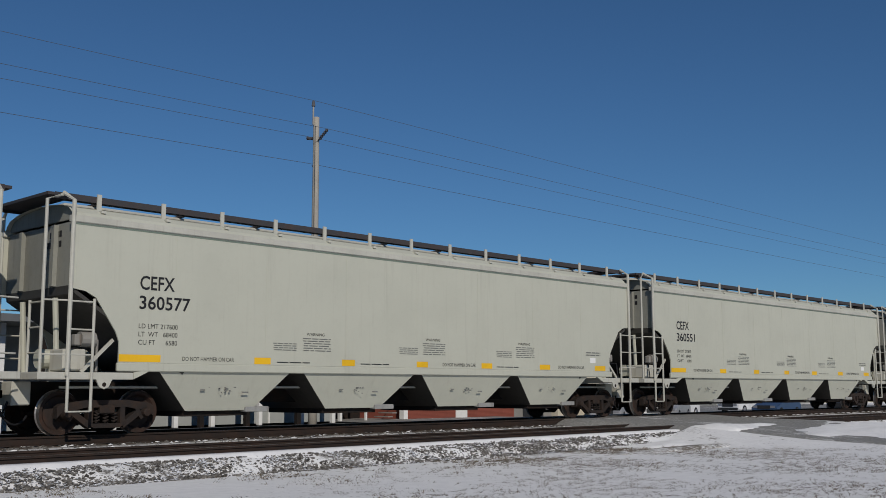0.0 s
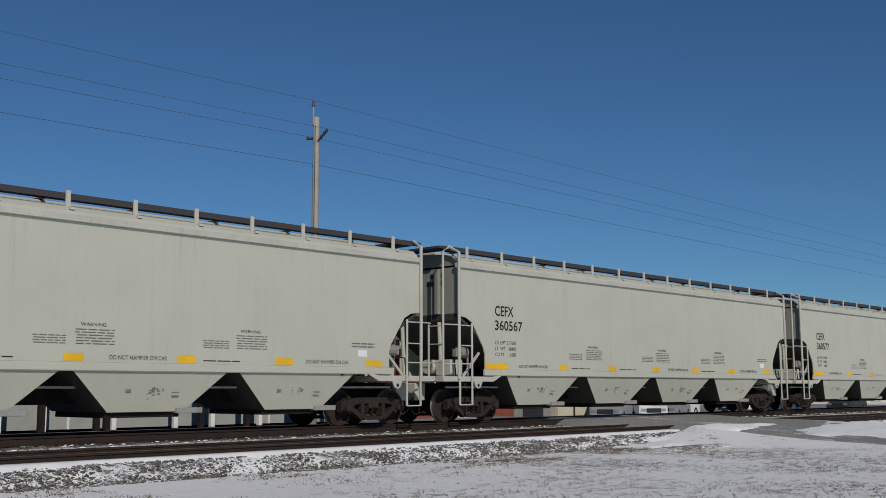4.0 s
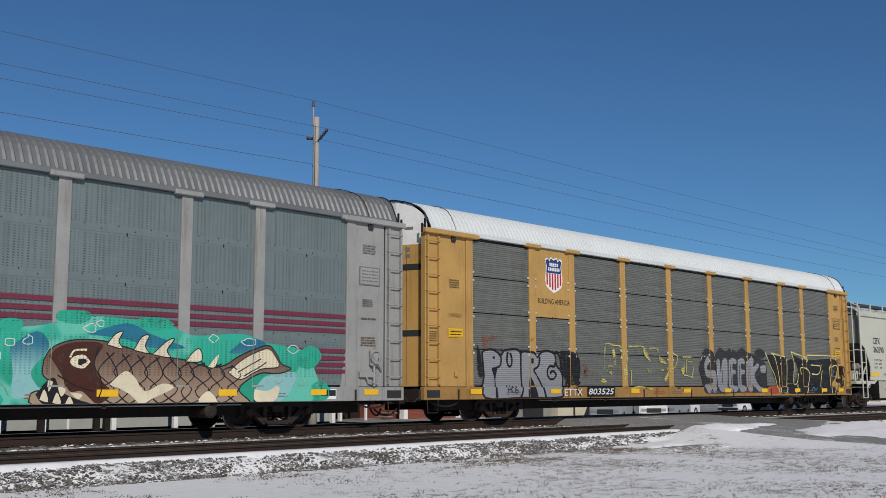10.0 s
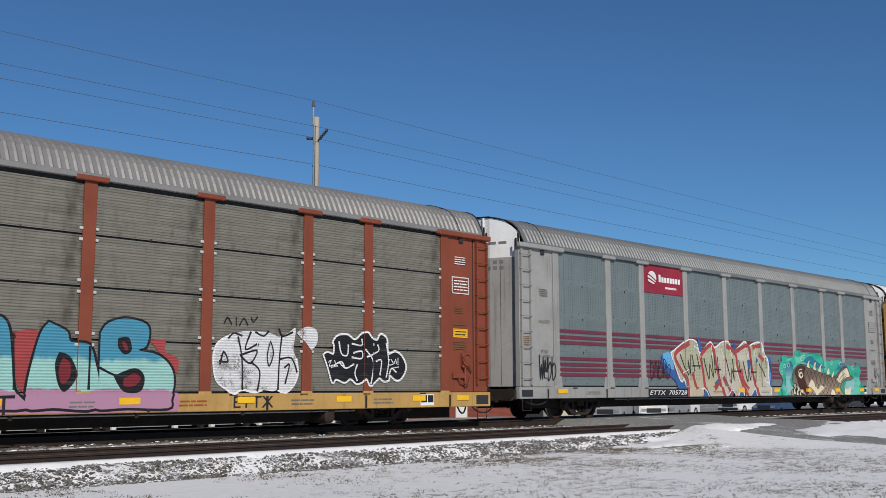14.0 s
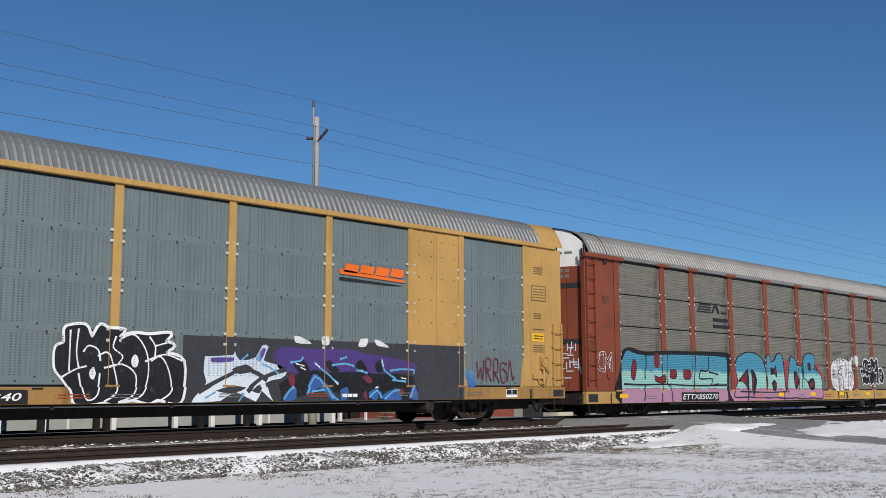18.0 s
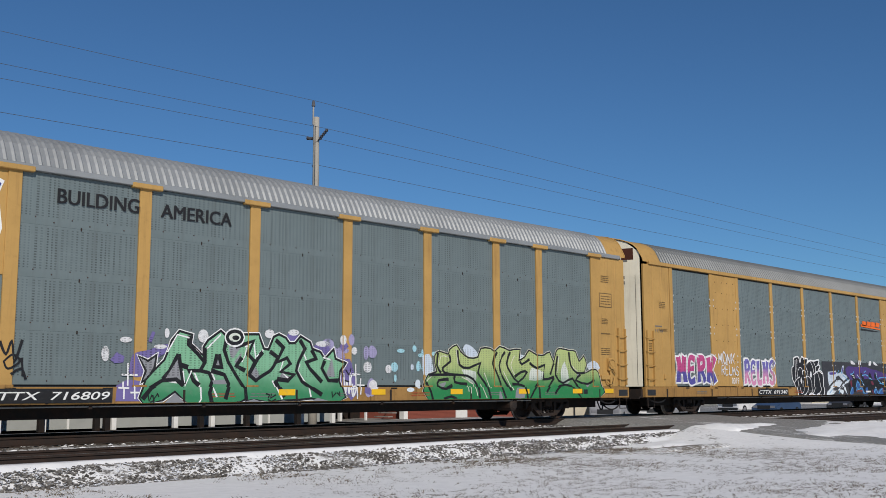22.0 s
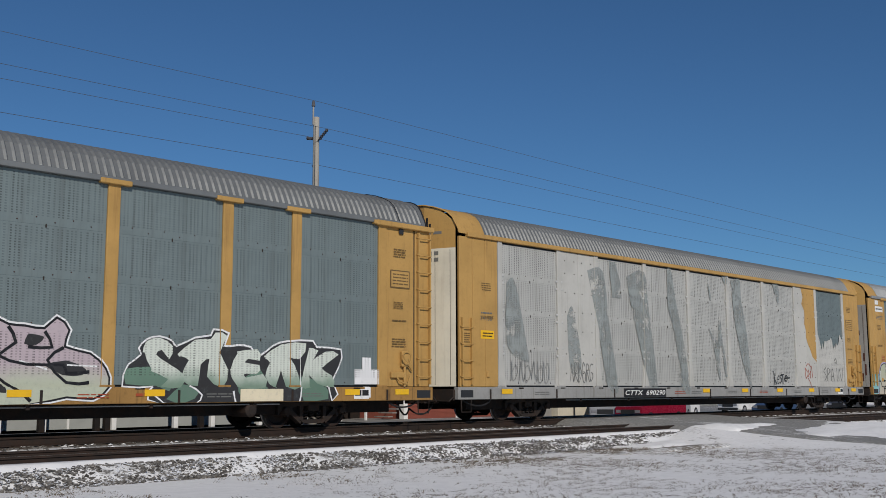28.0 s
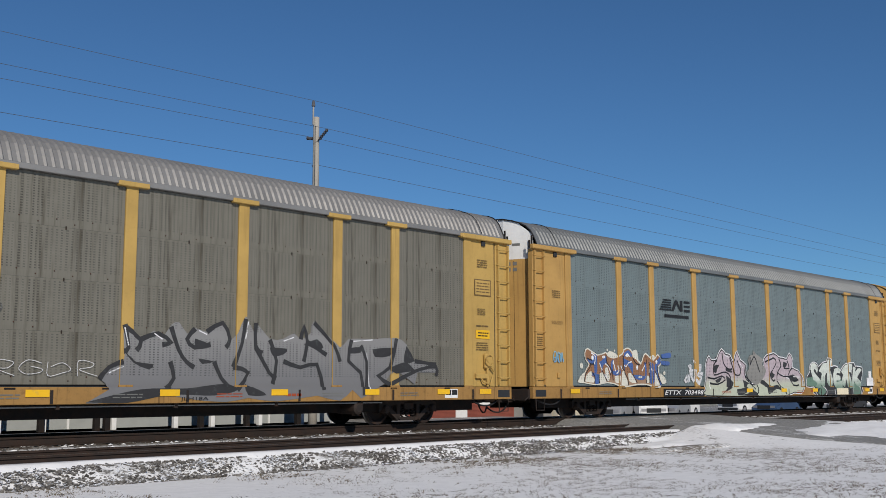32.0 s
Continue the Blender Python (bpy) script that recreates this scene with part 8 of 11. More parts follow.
            ((28, 48), (27, 43), (26, 41), (24, 43), (23, 48), (24, 53), (26, 55), (27, 53)),
        ]),
        ("pupil", M["spray_black"], 0, [
            ((27, 47), (26, 45), (26, 44), (25, 45), (25, 47), (25, 50), (26, 51), (27, 50)),
        ]),
        ("brow", M["spray_cream"], 0.04, [
            ((23, 52), (24, 59), (27, 60)),
        ]),
    ])
    return car


def rack_brown():
    car = autorack(dict(label="brown-red car carrier wagon with grimy ribbed panels and teal graffiti", body=M["brown"], panel=M["rib_dirty"], ribs=17, depth=0.012, gap=0.042, warn=(12.2,), roof=M["roof_dull"], sill=M["yellow_dull"], sill_z=(0.45, 0.84), end=(M["brown"], M["white"]), data=M["ink_white"], slots=True, end_tag=True))
    d = Decal(car)
    for k in range(4):
        d.rect(-6.75 + 0.05 * k, -5.75, 3.72 + 0.09 * k, 3.76 + 0.09 * k)
    d.poly([(-5.7, 3.72), (-5.45, 4.08), (-5.3, 4.08), (-5.1, 3.72), (-5.22, 3.72), (-5.4, 3.98), (-5.58, 3.72)]).rect(-5.0, -4.6, 3.72, 3.79).rect(-5.0, -4.6, 4.0, 4.07).rect(-5.6, -4.5, 3.42, 3.54).rect(-5.6, -4.4, 3.18, 3.30)
    tagged(d.lay("emblem", M["ink"], car["top"], 0.008, "faded black striped emblem"), kind="stuff")
    plate(car, -11.8, 3.6, 0.47, 0.86, M["spray_pink"], "pink spray paint along the sill", 0.005)
    art(car, -11.86, -4.4, 0.39, 2.3, "blue, mint and pink sprayed block letters", [
        ("shadow", M["spray_black"], 0, [
            ((1, 65), (3, 91), (9, 100), (21, 94), (40, 97), (65, 98), (94, 99), (100, 89), (98, 52), (97, 19), (98, 0), (55, 1), (0, 1)),
        ]),
        ("letter", M["spray_block"], 0, [
            ((2, 72), (5, 90), (8, 95), (13, 91), (24, 88), (40, 91), (65, 92), (92, 91), (96, 85), (96, 52), (95, 19), (91, 2), (51, 3), (19, 2), (6, 1), (1, 3), (2, 36)),
        ]),
        ("stroke", M["spray_black"], 0.06, [
            ((2, 72), (5, 90), (8, 95), (13, 91), (24, 88), (40, 91), (65, 92), (92, 91), (96, 85), (96, 52), (95, 19), (91, 2), (51, 3), (19, 2), (6, 1), (1, 3), (2, 36), (2, 72)),
            ((22, 88), (22, 66), (21, 60), (21, 45)),
            ((40, 91), (39, 64), (39, 37), (43, 36)),
            ((65, 90), (64, 65), (63, 31), (64, 3)),
            ((70, 63), (69, 47), (81, 47), (80, 35), (87, 37)),
            ((70, 63), (77, 63), (78, 89)),
            ((78, 60), (87, 55)),
            ((4, 36), (21, 35), (39, 36), (62, 34), (95, 35)),
            ((21, 35), (19, 7)),
            ((42, 33), (43, 4)),
        ]),
        ("counter", M["spray_maroon"], 0, [
            ((14, 61), (13, 48), (12, 43), (10, 48), (10, 61), (11, 73), (12, 79), (14, 74)),
            ((29, 90), (33, 90), (33, 67), (29, 68)),
            ((29, 52), (33, 48), (37, 53), (37, 39), (30, 41)),
            ((42, 62), (47, 62), (47, 48), (42, 48)),
            ((54, 63), (60, 62), (60, 47), (54, 47)),
        ]),
        ("outline", M["spray_black"], 0.035, [
            ((14, 61), (13, 48), (12, 43), (10, 48), (10, 61), (11, 73), (12, 79), (14, 74), (14, 61)),
            ((42, 62), (47, 62), (47, 48), (42, 48), (42, 62)),
            ((54, 63), (60, 62), (60, 47), (54, 47), (54, 63)),
            ((29, 52), (33, 48), (37, 53), (37, 39), (30, 41), (29, 52)),
        ]),
    ])
    art(car, -4.29, 3.57, 0.54, 2.39, "blue, mint and pink sprayed letters with black outlines", [
        ("cloud", M["spray_red"], 0, [
            ((0, 66), (3, 61), (5, 38), (2, 21), (1, 21)),
            ((53, 79), (61, 80), (58, 21), (55, 34)),
            ((91, 77), (96, 77), (96, 64), (100, 57), (100, 42), (98, 36), (94, 64)),
        ]),
        ("outline", M["spray_black"], 0.13, [
            ((5, 82), (8, 88), (15, 95), (23, 94), (29, 86), (32, 74), (34, 52), (34, 40), (34, 21), (32, 4), (15, 5), (1, 5), (2, 18), (5, 34), (4, 50), (3, 67), (5, 82)),
            ((34, 74), (35, 89), (37, 92), (39, 86), (40, 78), (44, 81), (47, 94), (51, 95), (53, 83), (54, 54), (55, 21), (58, 2), (43, 3), (32, 4), (35, 24), (35, 43), (34, 58), (34, 74)),
            ((63, 92), (66, 87), (68, 82), (69, 72), (74, 69), (76, 48), (77, 28), (76, 1), (65, 2), (58, 2), (58, 21), (59, 47), (61, 80), (63, 92)),
            ((77, 83), (79, 94), (84, 100), (90, 95), (91, 82), (90, 69), (88, 65), (94, 60), (98, 46), (99, 28), (98, 10), (97, 0), (85, 1), (76, 1), (77, 21), (77, 55), (77, 83)),
        ]),
        ("letter", M["spray_block"], 0, [
            ((5, 82), (8, 88), (15, 95), (23, 94), (29, 86), (32, 74), (34, 52), (34, 40), (34, 21), (32, 4), (15, 5), (1, 5), (2, 18), (5, 34), (4, 50), (3, 67)),
        ]),
        ("letter", M["spray_block"], 0, [
            ((34, 74), (35, 89), (37, 92), (39, 86), (40, 78), (44, 81), (47, 94), (51, 95), (53, 83), (54, 54), (55, 21), (58, 2), (43, 3), (32, 4), (35, 24), (35, 43), (34, 58)),
        ]),
        ("letter", M["spray_block"], 0, [
            ((63, 92), (66, 87), (68, 82), (69, 72), (74, 69), (76, 48), (77, 28), (76, 1), (65, 2), (58, 2), (58, 21), (59, 47), (61, 80)),
        ]),
        ("letter", M["spray_block"], 0, [
            ((77, 83), (79, 94), (84, 100), (90, 95), (91, 82), (90, 69), (88, 65), (94, 60), (98, 46), (99, 28), (98, 10), (97, 0), (85, 1), (76, 1), (77, 21), (77, 55)),
        ]),
        ("counter", M["spray_black"], 0, [
            ((15, 63), (9, 47), (5, 36), (10, 34), (14, 21), (15, 6), (16, 21), (16, 45)),
            ((18, 61), (21, 59), (24, 42), (23, 23), (19, 5), (19, 21), (19, 42)),
            ((39, 67), (43, 64), (45, 71), (46, 45), (43, 52), (39, 51)),
            ((40, 32), (42, 39), (45, 35), (45, 21), (42, 15)),
            ((66, 61), (69, 56), (71, 36), (68, 19), (66, 27), (65, 48)),
            ((82, 78), (85, 79), (86, 65), (84, 60), (82, 68)),
            ((81, 36), (87, 45), (90, 36), (89, 19), (84, 19)),
        ]),
        ("core", M["spray_maroon"], 0, [
            ((14, 55), (10, 45), (7, 37), (12, 34), (14, 24), (14, 45)),
            ((20, 51), (21, 42), (21, 27), (20, 21)),
            ((41, 63), (43, 59), (45, 65), (45, 52), (43, 57)),
            ((42, 30), (43, 34), (45, 30), (43, 22)),
            ((67, 55), (69, 49), (69, 34), (67, 27), (66, 41)),
            ((83, 74), (84, 74), (85, 66), (84, 65)),
            ((84, 33), (87, 39), (89, 33), (87, 25), (84, 25)),
        ]),
        ("stroke", M["spray_black"], 0.05, [
            ((77, 45), (80, 39), (82, 36)),
            ((74, 68), (74, 21)),
            ((54, 79), (55, 21)),
            ((6, 15), (35, 13), (55, 14)),
        ]),
    ])
    art(car, 4.47, 7.4, 0.83, 2.59, "thin white bubble letters with dark lines", [
        ("letter", M["thin_white"], 0, [
            ((0, 40), (1, 56), (6, 67), (19, 77), (34, 81), (53, 79), (61, 75), (70, 80), (78, 87), (76, 59), (79, 47), (81, 26), (76, 9), (68, 1), (61, 5), (56, 3), (46, 5), (38, 2), (27, 5), (19, 0), (13, 5), (3, 17)),
        ]),
        ("outline", M["spray_white"], 0.05, [
            ((46, 5), (38, 2), (27, 5), (19, 0), (13, 5), (3, 17), (0, 40), (1, 56), (6, 67), (19, 77)),
            ((61, 5), (68, 1), (76, 9), (81, 26), (79, 47)),
        ]),
        ("stroke", M["spray_black"], 0.045, [
            ((13, 70), (18, 77), (26, 74)),
            ((22, 73), (26, 45), (27, 5)),
            ((34, 80), (29, 57), (40, 64)),
            ((24, 49), (40, 56), (34, 39), (25, 48)),
            ((34, 41), (43, 29), (41, 3)),
            ((53, 69), (50, 50), (52, 36), (56, 53), (53, 69)),
            ((64, 76), (62, 46), (61, 5)),
            ((62, 45), (74, 47), (80, 28)),
            ((67, 34), (72, 38), (68, 13)),
            ((6, 37), (9, 53), (13, 41), (5, 41)),
            ((38, 80), (46, 75), (51, 82)),
            ((61, 86), (65, 76), (75, 82)),
        ]),
        ("tag", M["spray_black"], 0.03, [
            ((9, 89), (12, 97), (16, 88)),
            ((20, 98), (20, 87)),
            ((23, 87), (27, 97), (31, 88)),
            ((34, 99), (36, 93), (40, 100)),
        ]),
        ("drop", M["thin_white"], 0, [
            ((79, 81), (88, 90), (99, 86), (100, 69), (94, 59), (88, 68)),
        ]),
    ])
    art(car, 7.62, 10.39, 1.03, 2.33, "black bubble letters edged in white", [
        ("outline", M["spray_white"], 0.13, [
            ((0, 56), (4, 60), (11, 57), (12, 74), (11, 81), (16, 92), (27, 94), (34, 86), (39, 88), (44, 97), (51, 100), (56, 90), (64, 87), (68, 98), (75, 91), (76, 69), (79, 60), (87, 65), (95, 56), (100, 36), (95, 16), (88, 11), (79, 22), (78, 11), (72, 9), (67, 15), (62, 9), (55, 0), (50, 13), (44, 6), (38, 4), (31, 13), (24, 6), (14, 12), (10, 6), (5, 33), (0, 56)),
        ]),
        ("letter", M["spray_black"], 0, [
            ((0, 56), (4, 60), (11, 57), (12, 74), (11, 81), (16, 92), (27, 94), (34, 86), (39, 88), (44, 97), (51, 100), (56, 90), (64, 87), (68, 98), (75, 91), (76, 69), (79, 60), (87, 65), (95, 56), (100, 36), (95, 16), (88, 11), (79, 22), (78, 11), (72, 9), (67, 15), (62, 9), (55, 0), (50, 13), (44, 6), (38, 4), (31, 13), (24, 6), (14, 12), (10, 6), (5, 33)),
        ]),
        ("stroke", M["spray_white"], 0.04, [
            ((17, 82), (20, 59), (27, 57), (28, 77)),
            ((32, 79), (44, 76), (44, 89)),
            ((34, 61), (44, 65), (44, 51), (32, 53)),
            ((17, 44), (25, 32), (35, 40)),
            ((24, 32), (20, 44), (11, 36)),
            ((39, 40), (36, 23), (39, 8)),
            ((48, 69), (58, 44), (55, 2)),
            ((50, 54), (65, 66), (64, 79)),
            ((62, 46), (69, 48), (67, 19)),
            ((75, 82), (78, 47), (75, 15)),
            ((79, 22), (82, 33), (88, 25)),
        ]),
        ("tag", M["spray_white"], 0.025, [
            ((5, 42), (8, 46), (6, 35), (10, 37)),
            ((12, 46), (14, 37)),
            ((8, 33), (16, 36)),
            ((79, 51), (78, 40), (84, 42), (81, 51)),
            ((85, 42), (87, 51), (88, 42)),
            ((90, 54), (90, 40)),
            ((81, 33), (91, 36)),
        ]),
    ])
    number(car, "ETTX850270", -8.08, -5.49, 0.49, 0.80, M["black"])
    sign_text(car, "ETTX", 5.0, 6.1, 0.52, 0.78, M["ink"], lift=0.012)
    graffiti(car, "CM", -13.0, -12.3, 1.45, 2.1, M["brown"], M["spray_white"], None, "white sprayed tag", 27, 0.0, 0.05, warp=0.050)
    return car


def rack_smooth():
    car = autorack(dict(label="yellow car carrier wagon with smooth end panels and colourful graffiti", body=M["yellow"], panel=M["perf"], ribs=2, depth=0.002, roof=M["roof_grey"], sill=M["yellow_sill"], end=(M["cream"], M["cream"]), hood=M["yellow"], wide=True, flare=True, corner="panel", eave=M["yellow"], end_label="cream-painted end door", reflectors=False, warn=(12.16,), stained=True))
    piece(car, "MERK", -11.65, -8.95, 1.06, 2.14, M["spray_merk"], M["spray_white"], M["thin_white"], "magenta and blue sprayed letters edged in white", 31, 0.40, 0.045, 0.05, 0.02, 0.5, mess=0)
    piece(car, "MONK", -8.75, -7.5, 1.82, 2.30, M["thin_white"], None, None, "white sprayed tag", 32, 0.24, 0.03, 0.05, 0.12, 0.0)
    piece(car, "RELMS", -8.55, -7.2, 1.40, 1.80, M["thin_white"], None, None, "white sprayed tag", 33, 0.24, 0.03, 0.05, 0.14, 0.0)
    sign_text(car, "0019", -7.75, -7.20, 1.10, 1.34, M["spray_white"], "white sprayed year", 0.006)
    piece(car, "RELMS", -6.78, -4.25, 1.04, 2.05, M["spray_relms"], M["spray_white"], M["thin_white"], "blue and pink sprayed letters edged in white", 34, 0.42, 0.05, 0.07, 0.03, 0.5, mess=0)
    art(car, -2.65, 0.23, 0.64, 2.22, "black bubble letters edged in white", [
        ("outline", M["spray_white"], 0.15, [
            ((5, 34), (0, 46), (0, 70), (6, 77), (6, 93), (10, 98), (21, 99), (26, 84), (32, 100), (39, 96), (50, 95), (46, 86), (59, 91), (71, 90), (88, 93), (84, 83), (91, 77), (85, 67), (100, 56), (99, 7), (91, 1), (79, 6), (71, 1), (58, 6), (45, 0), (36, 3), (28, 1), (15, 1), (12, 17), (5, 34)),
        ]),
        ("letter", M["spray_black"], 0, [
            ((5, 34), (0, 46), (0, 70), (6, 77), (6, 93), (10, 98), (21, 99), (26, 84), (32, 100), (39, 96), (50, 95), (46, 86), (59, 91), (71, 90), (88, 93), (84, 83), (91, 77), (85, 67), (100, 56), (99, 7), (91, 1), (79, 6), (71, 1), (58, 6), (45, 0), (36, 3), (28, 1), (15, 1), (12, 17)),
        ]),
        ("stroke", M["spray_white"], 0.035, [
            ((10, 93), (10, 41)),
            ((16, 95), (15, 66), (17, 46)),
            ((20, 66), (24, 74), (31, 69), (33, 55)),
            ((31, 61), (38, 66), (42, 52), (46, 17), (36, 3)),
            ((5, 34), (15, 44), (23, 48)),
            ((17, 39), (20, 17), (24, 5), (31, 12), (33, 39)),
            ((36, 46), (50, 51), (61, 37), (59, 12), (47, 2)),
            ((44, 87), (42, 72), (50, 62), (46, 51), (36, 46)),
            ((48, 84), (59, 90), (69, 68), (71, 37), (66, 12), (55, 3)),
            ((73, 56), (81, 62), (88, 43), (90, 17), (80, 3)),
            ((68, 55), (84, 65), (99, 57)),
            ((71, 88), (76, 76), (76, 62)),
            ((76, 76), (86, 81)),
        ]),
        ("eye", M["spray_white"], 0, [
            ((63, 55), (62, 49), (60, 47), (58, 49), (57, 55), (58, 61), (60, 64), (62, 61)),
            ((30, 39), (29, 33), (28, 31), (26, 33), (25, 39), (26, 44), (28, 47), (29, 44)),
        ]),
    ])
    plate(car, 0.22, 9.13, 0.56, 2.10, M["slate"], "matt black painted rectangle", 0.005, "painted_field")
    art(car, 0.44, 3.04, 0.61, 1.93, "wild ice-white letters on black paint", [
        ("letter", M["spray_ice"], 0, [
            ((13, 79), (40, 82), (43, 89), (48, 74), (65, 79), (72, 100), (79, 98), (74, 74), (91, 67), (100, 55), (93, 43), (76, 35), (84, 1), (71, 22), (65, 2), (44, 20), (28, 5), (0, 0), (8, 22), (15, 35), (12, 54)),
        ]),
        ("field", M["slate"], 0, [
            ((39, 58), (55, 67), (63, 56), (48, 50)),
            ((23, 22), (39, 30), (55, 27), (39, 17)),
            ((60, 22), (71, 33), (69, 17)),
        ]),
        ("stroke", M["slate"], 0.1, [
            ((6, 20), (29, 41), (55, 60), (78, 40)),
            ((56, 20), (71, 43), (98, 59)),
        ]),
        ("fill", M["spray_violet"], 0, [
            ((19, 77), (41, 78), (39, 71), (20, 69)),
            ((65, 77), (72, 95), (76, 93), (70, 72)),
        ]),
        ("stroke", M["spray_sky"], 0.04, [
            ((72, 68), (82, 61), (91, 51)),
            ((50, 74), (57, 84)),
            ((13, 10), (23, 20)),
            ((47, 4), (52, 17)),
        ]),
    ], 2)
    art(car, 2.63, 7.34, 0.62, 1.92, "dark violet and blue wild letters", [
        ("cloud", M["spray_purple"], 0, [
            ((-0, 88), (6.2, 99.7), (22.5, 98), (49.1, 99.2), (60.9, 92.2), (75.1, 88.7), (97.1, 75.4), (97.5, 60.3), (74.8, 55.1), (58.6, 53.3), (39.1, 57.1), (22.3, 52.3), (6, 56), (2.2, 69.6)),
        ]),
        ("letter", M["spray_black"], 0, [
            ((12.3, 70), (18.7, 77.5), (23.2, 57.9), (16.8, 52.2)),
            ((3.8, 33.7), (11.3, 47), (26, 59.2), (37.2, 54), (50.7, 57.5), (70.7, 52.8), (95.7, 49.8), (99.1, 2.4), (86.7, 0.5), (66.2, -0.3), (50.3, 1.9), (37, 21.1), (20.2, 12.8), (5.8, 8.9)),
            ((53.8, 69.8), (57.8, 81), (62.6, 59.2), (56.6, 54.6)),
            ((67.7, 70.4), (71.9, 81.8), (74.8, 59.6), (69.7, 56.3)),
            ((32.6, 73.1), (36.4, 77.6), (43, 58.5), (36.3, 56.2)),
        ]),
        ("blue", M["spray_deep"], 0, [
            ((4.9, 3.2), (7.3, 17.1), (13.1, 31.2), (14, 9.6), (11.1, 3)),
            ((19.8, 12.8), (22.1, 30.4), (26.3, 52.5), (33.7, 34.7), (41.1, 2.2), (36.9, 4), (29.1, 26.2), (23.9, 17)),
            ((62.3, 16.5), (68.4, 26.2), (72.7, 12), (66.2, 1.5)),
            ((70.3, 7.6), (82.8, 26.1), (87.2, 0.9), (76.3, 1.2)),
            ((92.7, 7.1), (96.7, 36.1), (100, 2.4)),
            ((42.7, 21.9), (47.6, 28.4), (48.4, 8.9), (43.6, 2.6)),
        ]),
        ("stroke", M["spray_sky"], 0.05, [
            ((26.1, 72.8), (33.1, 55.2), (42.4, 33.9)),
            ((37.7, 68.2), (46.9, 72.1), (53.1, 67.2)),
            ((72.9, 81.8), (74.8, 60.9), (83.4, 44.1)),
            ((78.9, 59.7), (87.3, 63.2), (97.1, 61.7), (96.2, 54.4)),
            ((6.1, 5.6), (9.8, 22.1), (13, 28.3)),
            ((21.1, 15.7), (26.3, 47.4), (32.4, 32.6), (37.9, 7)),
            ((23.9, 19.9), (32.3, 22.8)),
            ((63.2, 8.6), (68.8, 21.7), (71.9, 6.2)),
            ((74.3, 3.9), (80.6, 19.4), (85.3, 21.6)),
            ((93.6, 5.7), (96.8, 30.7)),
            ((10.6, 72), (17.3, 75.7), (18.4, 83)),
            ((43.1, 80.1), (48, 84.8)),
            ((54.7, 60.2), (62.6, 54.8)),
            ((80.9, 41.8), (91.3, 38.8)),
            ((36.9, 13.4), (41.6, 2.6)),
        ]),
        ("accent", M["maroon"], 0, [
            ((9.5, 46.2), (13.2, 52.1), (13.4, 25.4), (10.4, 33.7)),
            ((58.5, 47.2), (62.5, 50.4), (66.5, 38.5), (62.8, 35)),
            ((84.9, 26.1), (88.6, 21.6), (86.8, 7.2)),
            ((58.3, 13.1), (60.7, 21.8), (61.8, 2.1)),
        ]),
        ("highlight", M["spray_white"], 0.028, [
            ((14.1, 70.1), (19.6, 66.2)),
            ((27, 70.7), (29.7, 64.5)),
            ((57.6, 60.3), (61.6, 56.1)),
            ((73.3, 79.6), (74.1, 68.5)),
            ((87.2, 46.4), (91.4, 44.3)),
            ((40, 39.1), (41.8, 32.6)),
            ((67.4, 26.2), (70, 28.4)),
            ((16.8, 63.9), (20.5, 59)),
        ]),
    ], 2)
    art(car, 3.24, 6.32, 2.0, 2.21, "white sprayed wedges above the black paint", [
        ("wedge", M["thin_white"], 0, [
            ((0, 87), (6, 81), (17, 9), (2, 12)),
            ((27, 89), (33, 100), (34, 6), (28, 4)),
            ((68, 87), (76, 90), (74, 1), (66, -2)),
            ((83, 83), (89, 77), (100, 0), (87, 14)),
        ]),
    ])
    bars(car, 4.7, 5.2, 0.68, 0.88, 1, M["ink_white"], 14)
    d = Decal(car).poly([(4.62, 3.78), (6.9, 3.70), (6.9, 3.76), (4.62, 3.90)])
    for k in range(4):
        d.poly([(4.75 + 0.53 * k, 3.84), (5.2 + 0.53 * k, 3.82), (5.28 + 0.53 * k, 4.03), (4.83 + 0.53 * k, 4.06)])
    root = d.lay("emblem", M["orange"], car["top"], 0.008, "orange slanted emblem bar")
    Decal(car).poly([(4.62, 3.70), (6.9, 3.62), (6.3, 3.60), (4.62, 3.62)]).lay("emblem_shadow", M["ink"], root, 0.008)
    number(car, "CTTX  691340", -5.78, -3.26, 0.66, 0.93, M["black"])
    bars(car, -13.0, -12.55, 3.02, 3.13, 1, M["ink_grey"], 15)
    sign_text(car, "34318", -13.0, -12.5, 2.86, 2.97, M["ink_grey"])
    scribble(car, 9.7, 11.3, 1.15, 1.75, M["maroon"], 0.035, 5, 40)
    splashes(car, M["spray_blue"], 9.2, 9.6, 1.0, 1.5, 8, 41, 0.12)
    return car


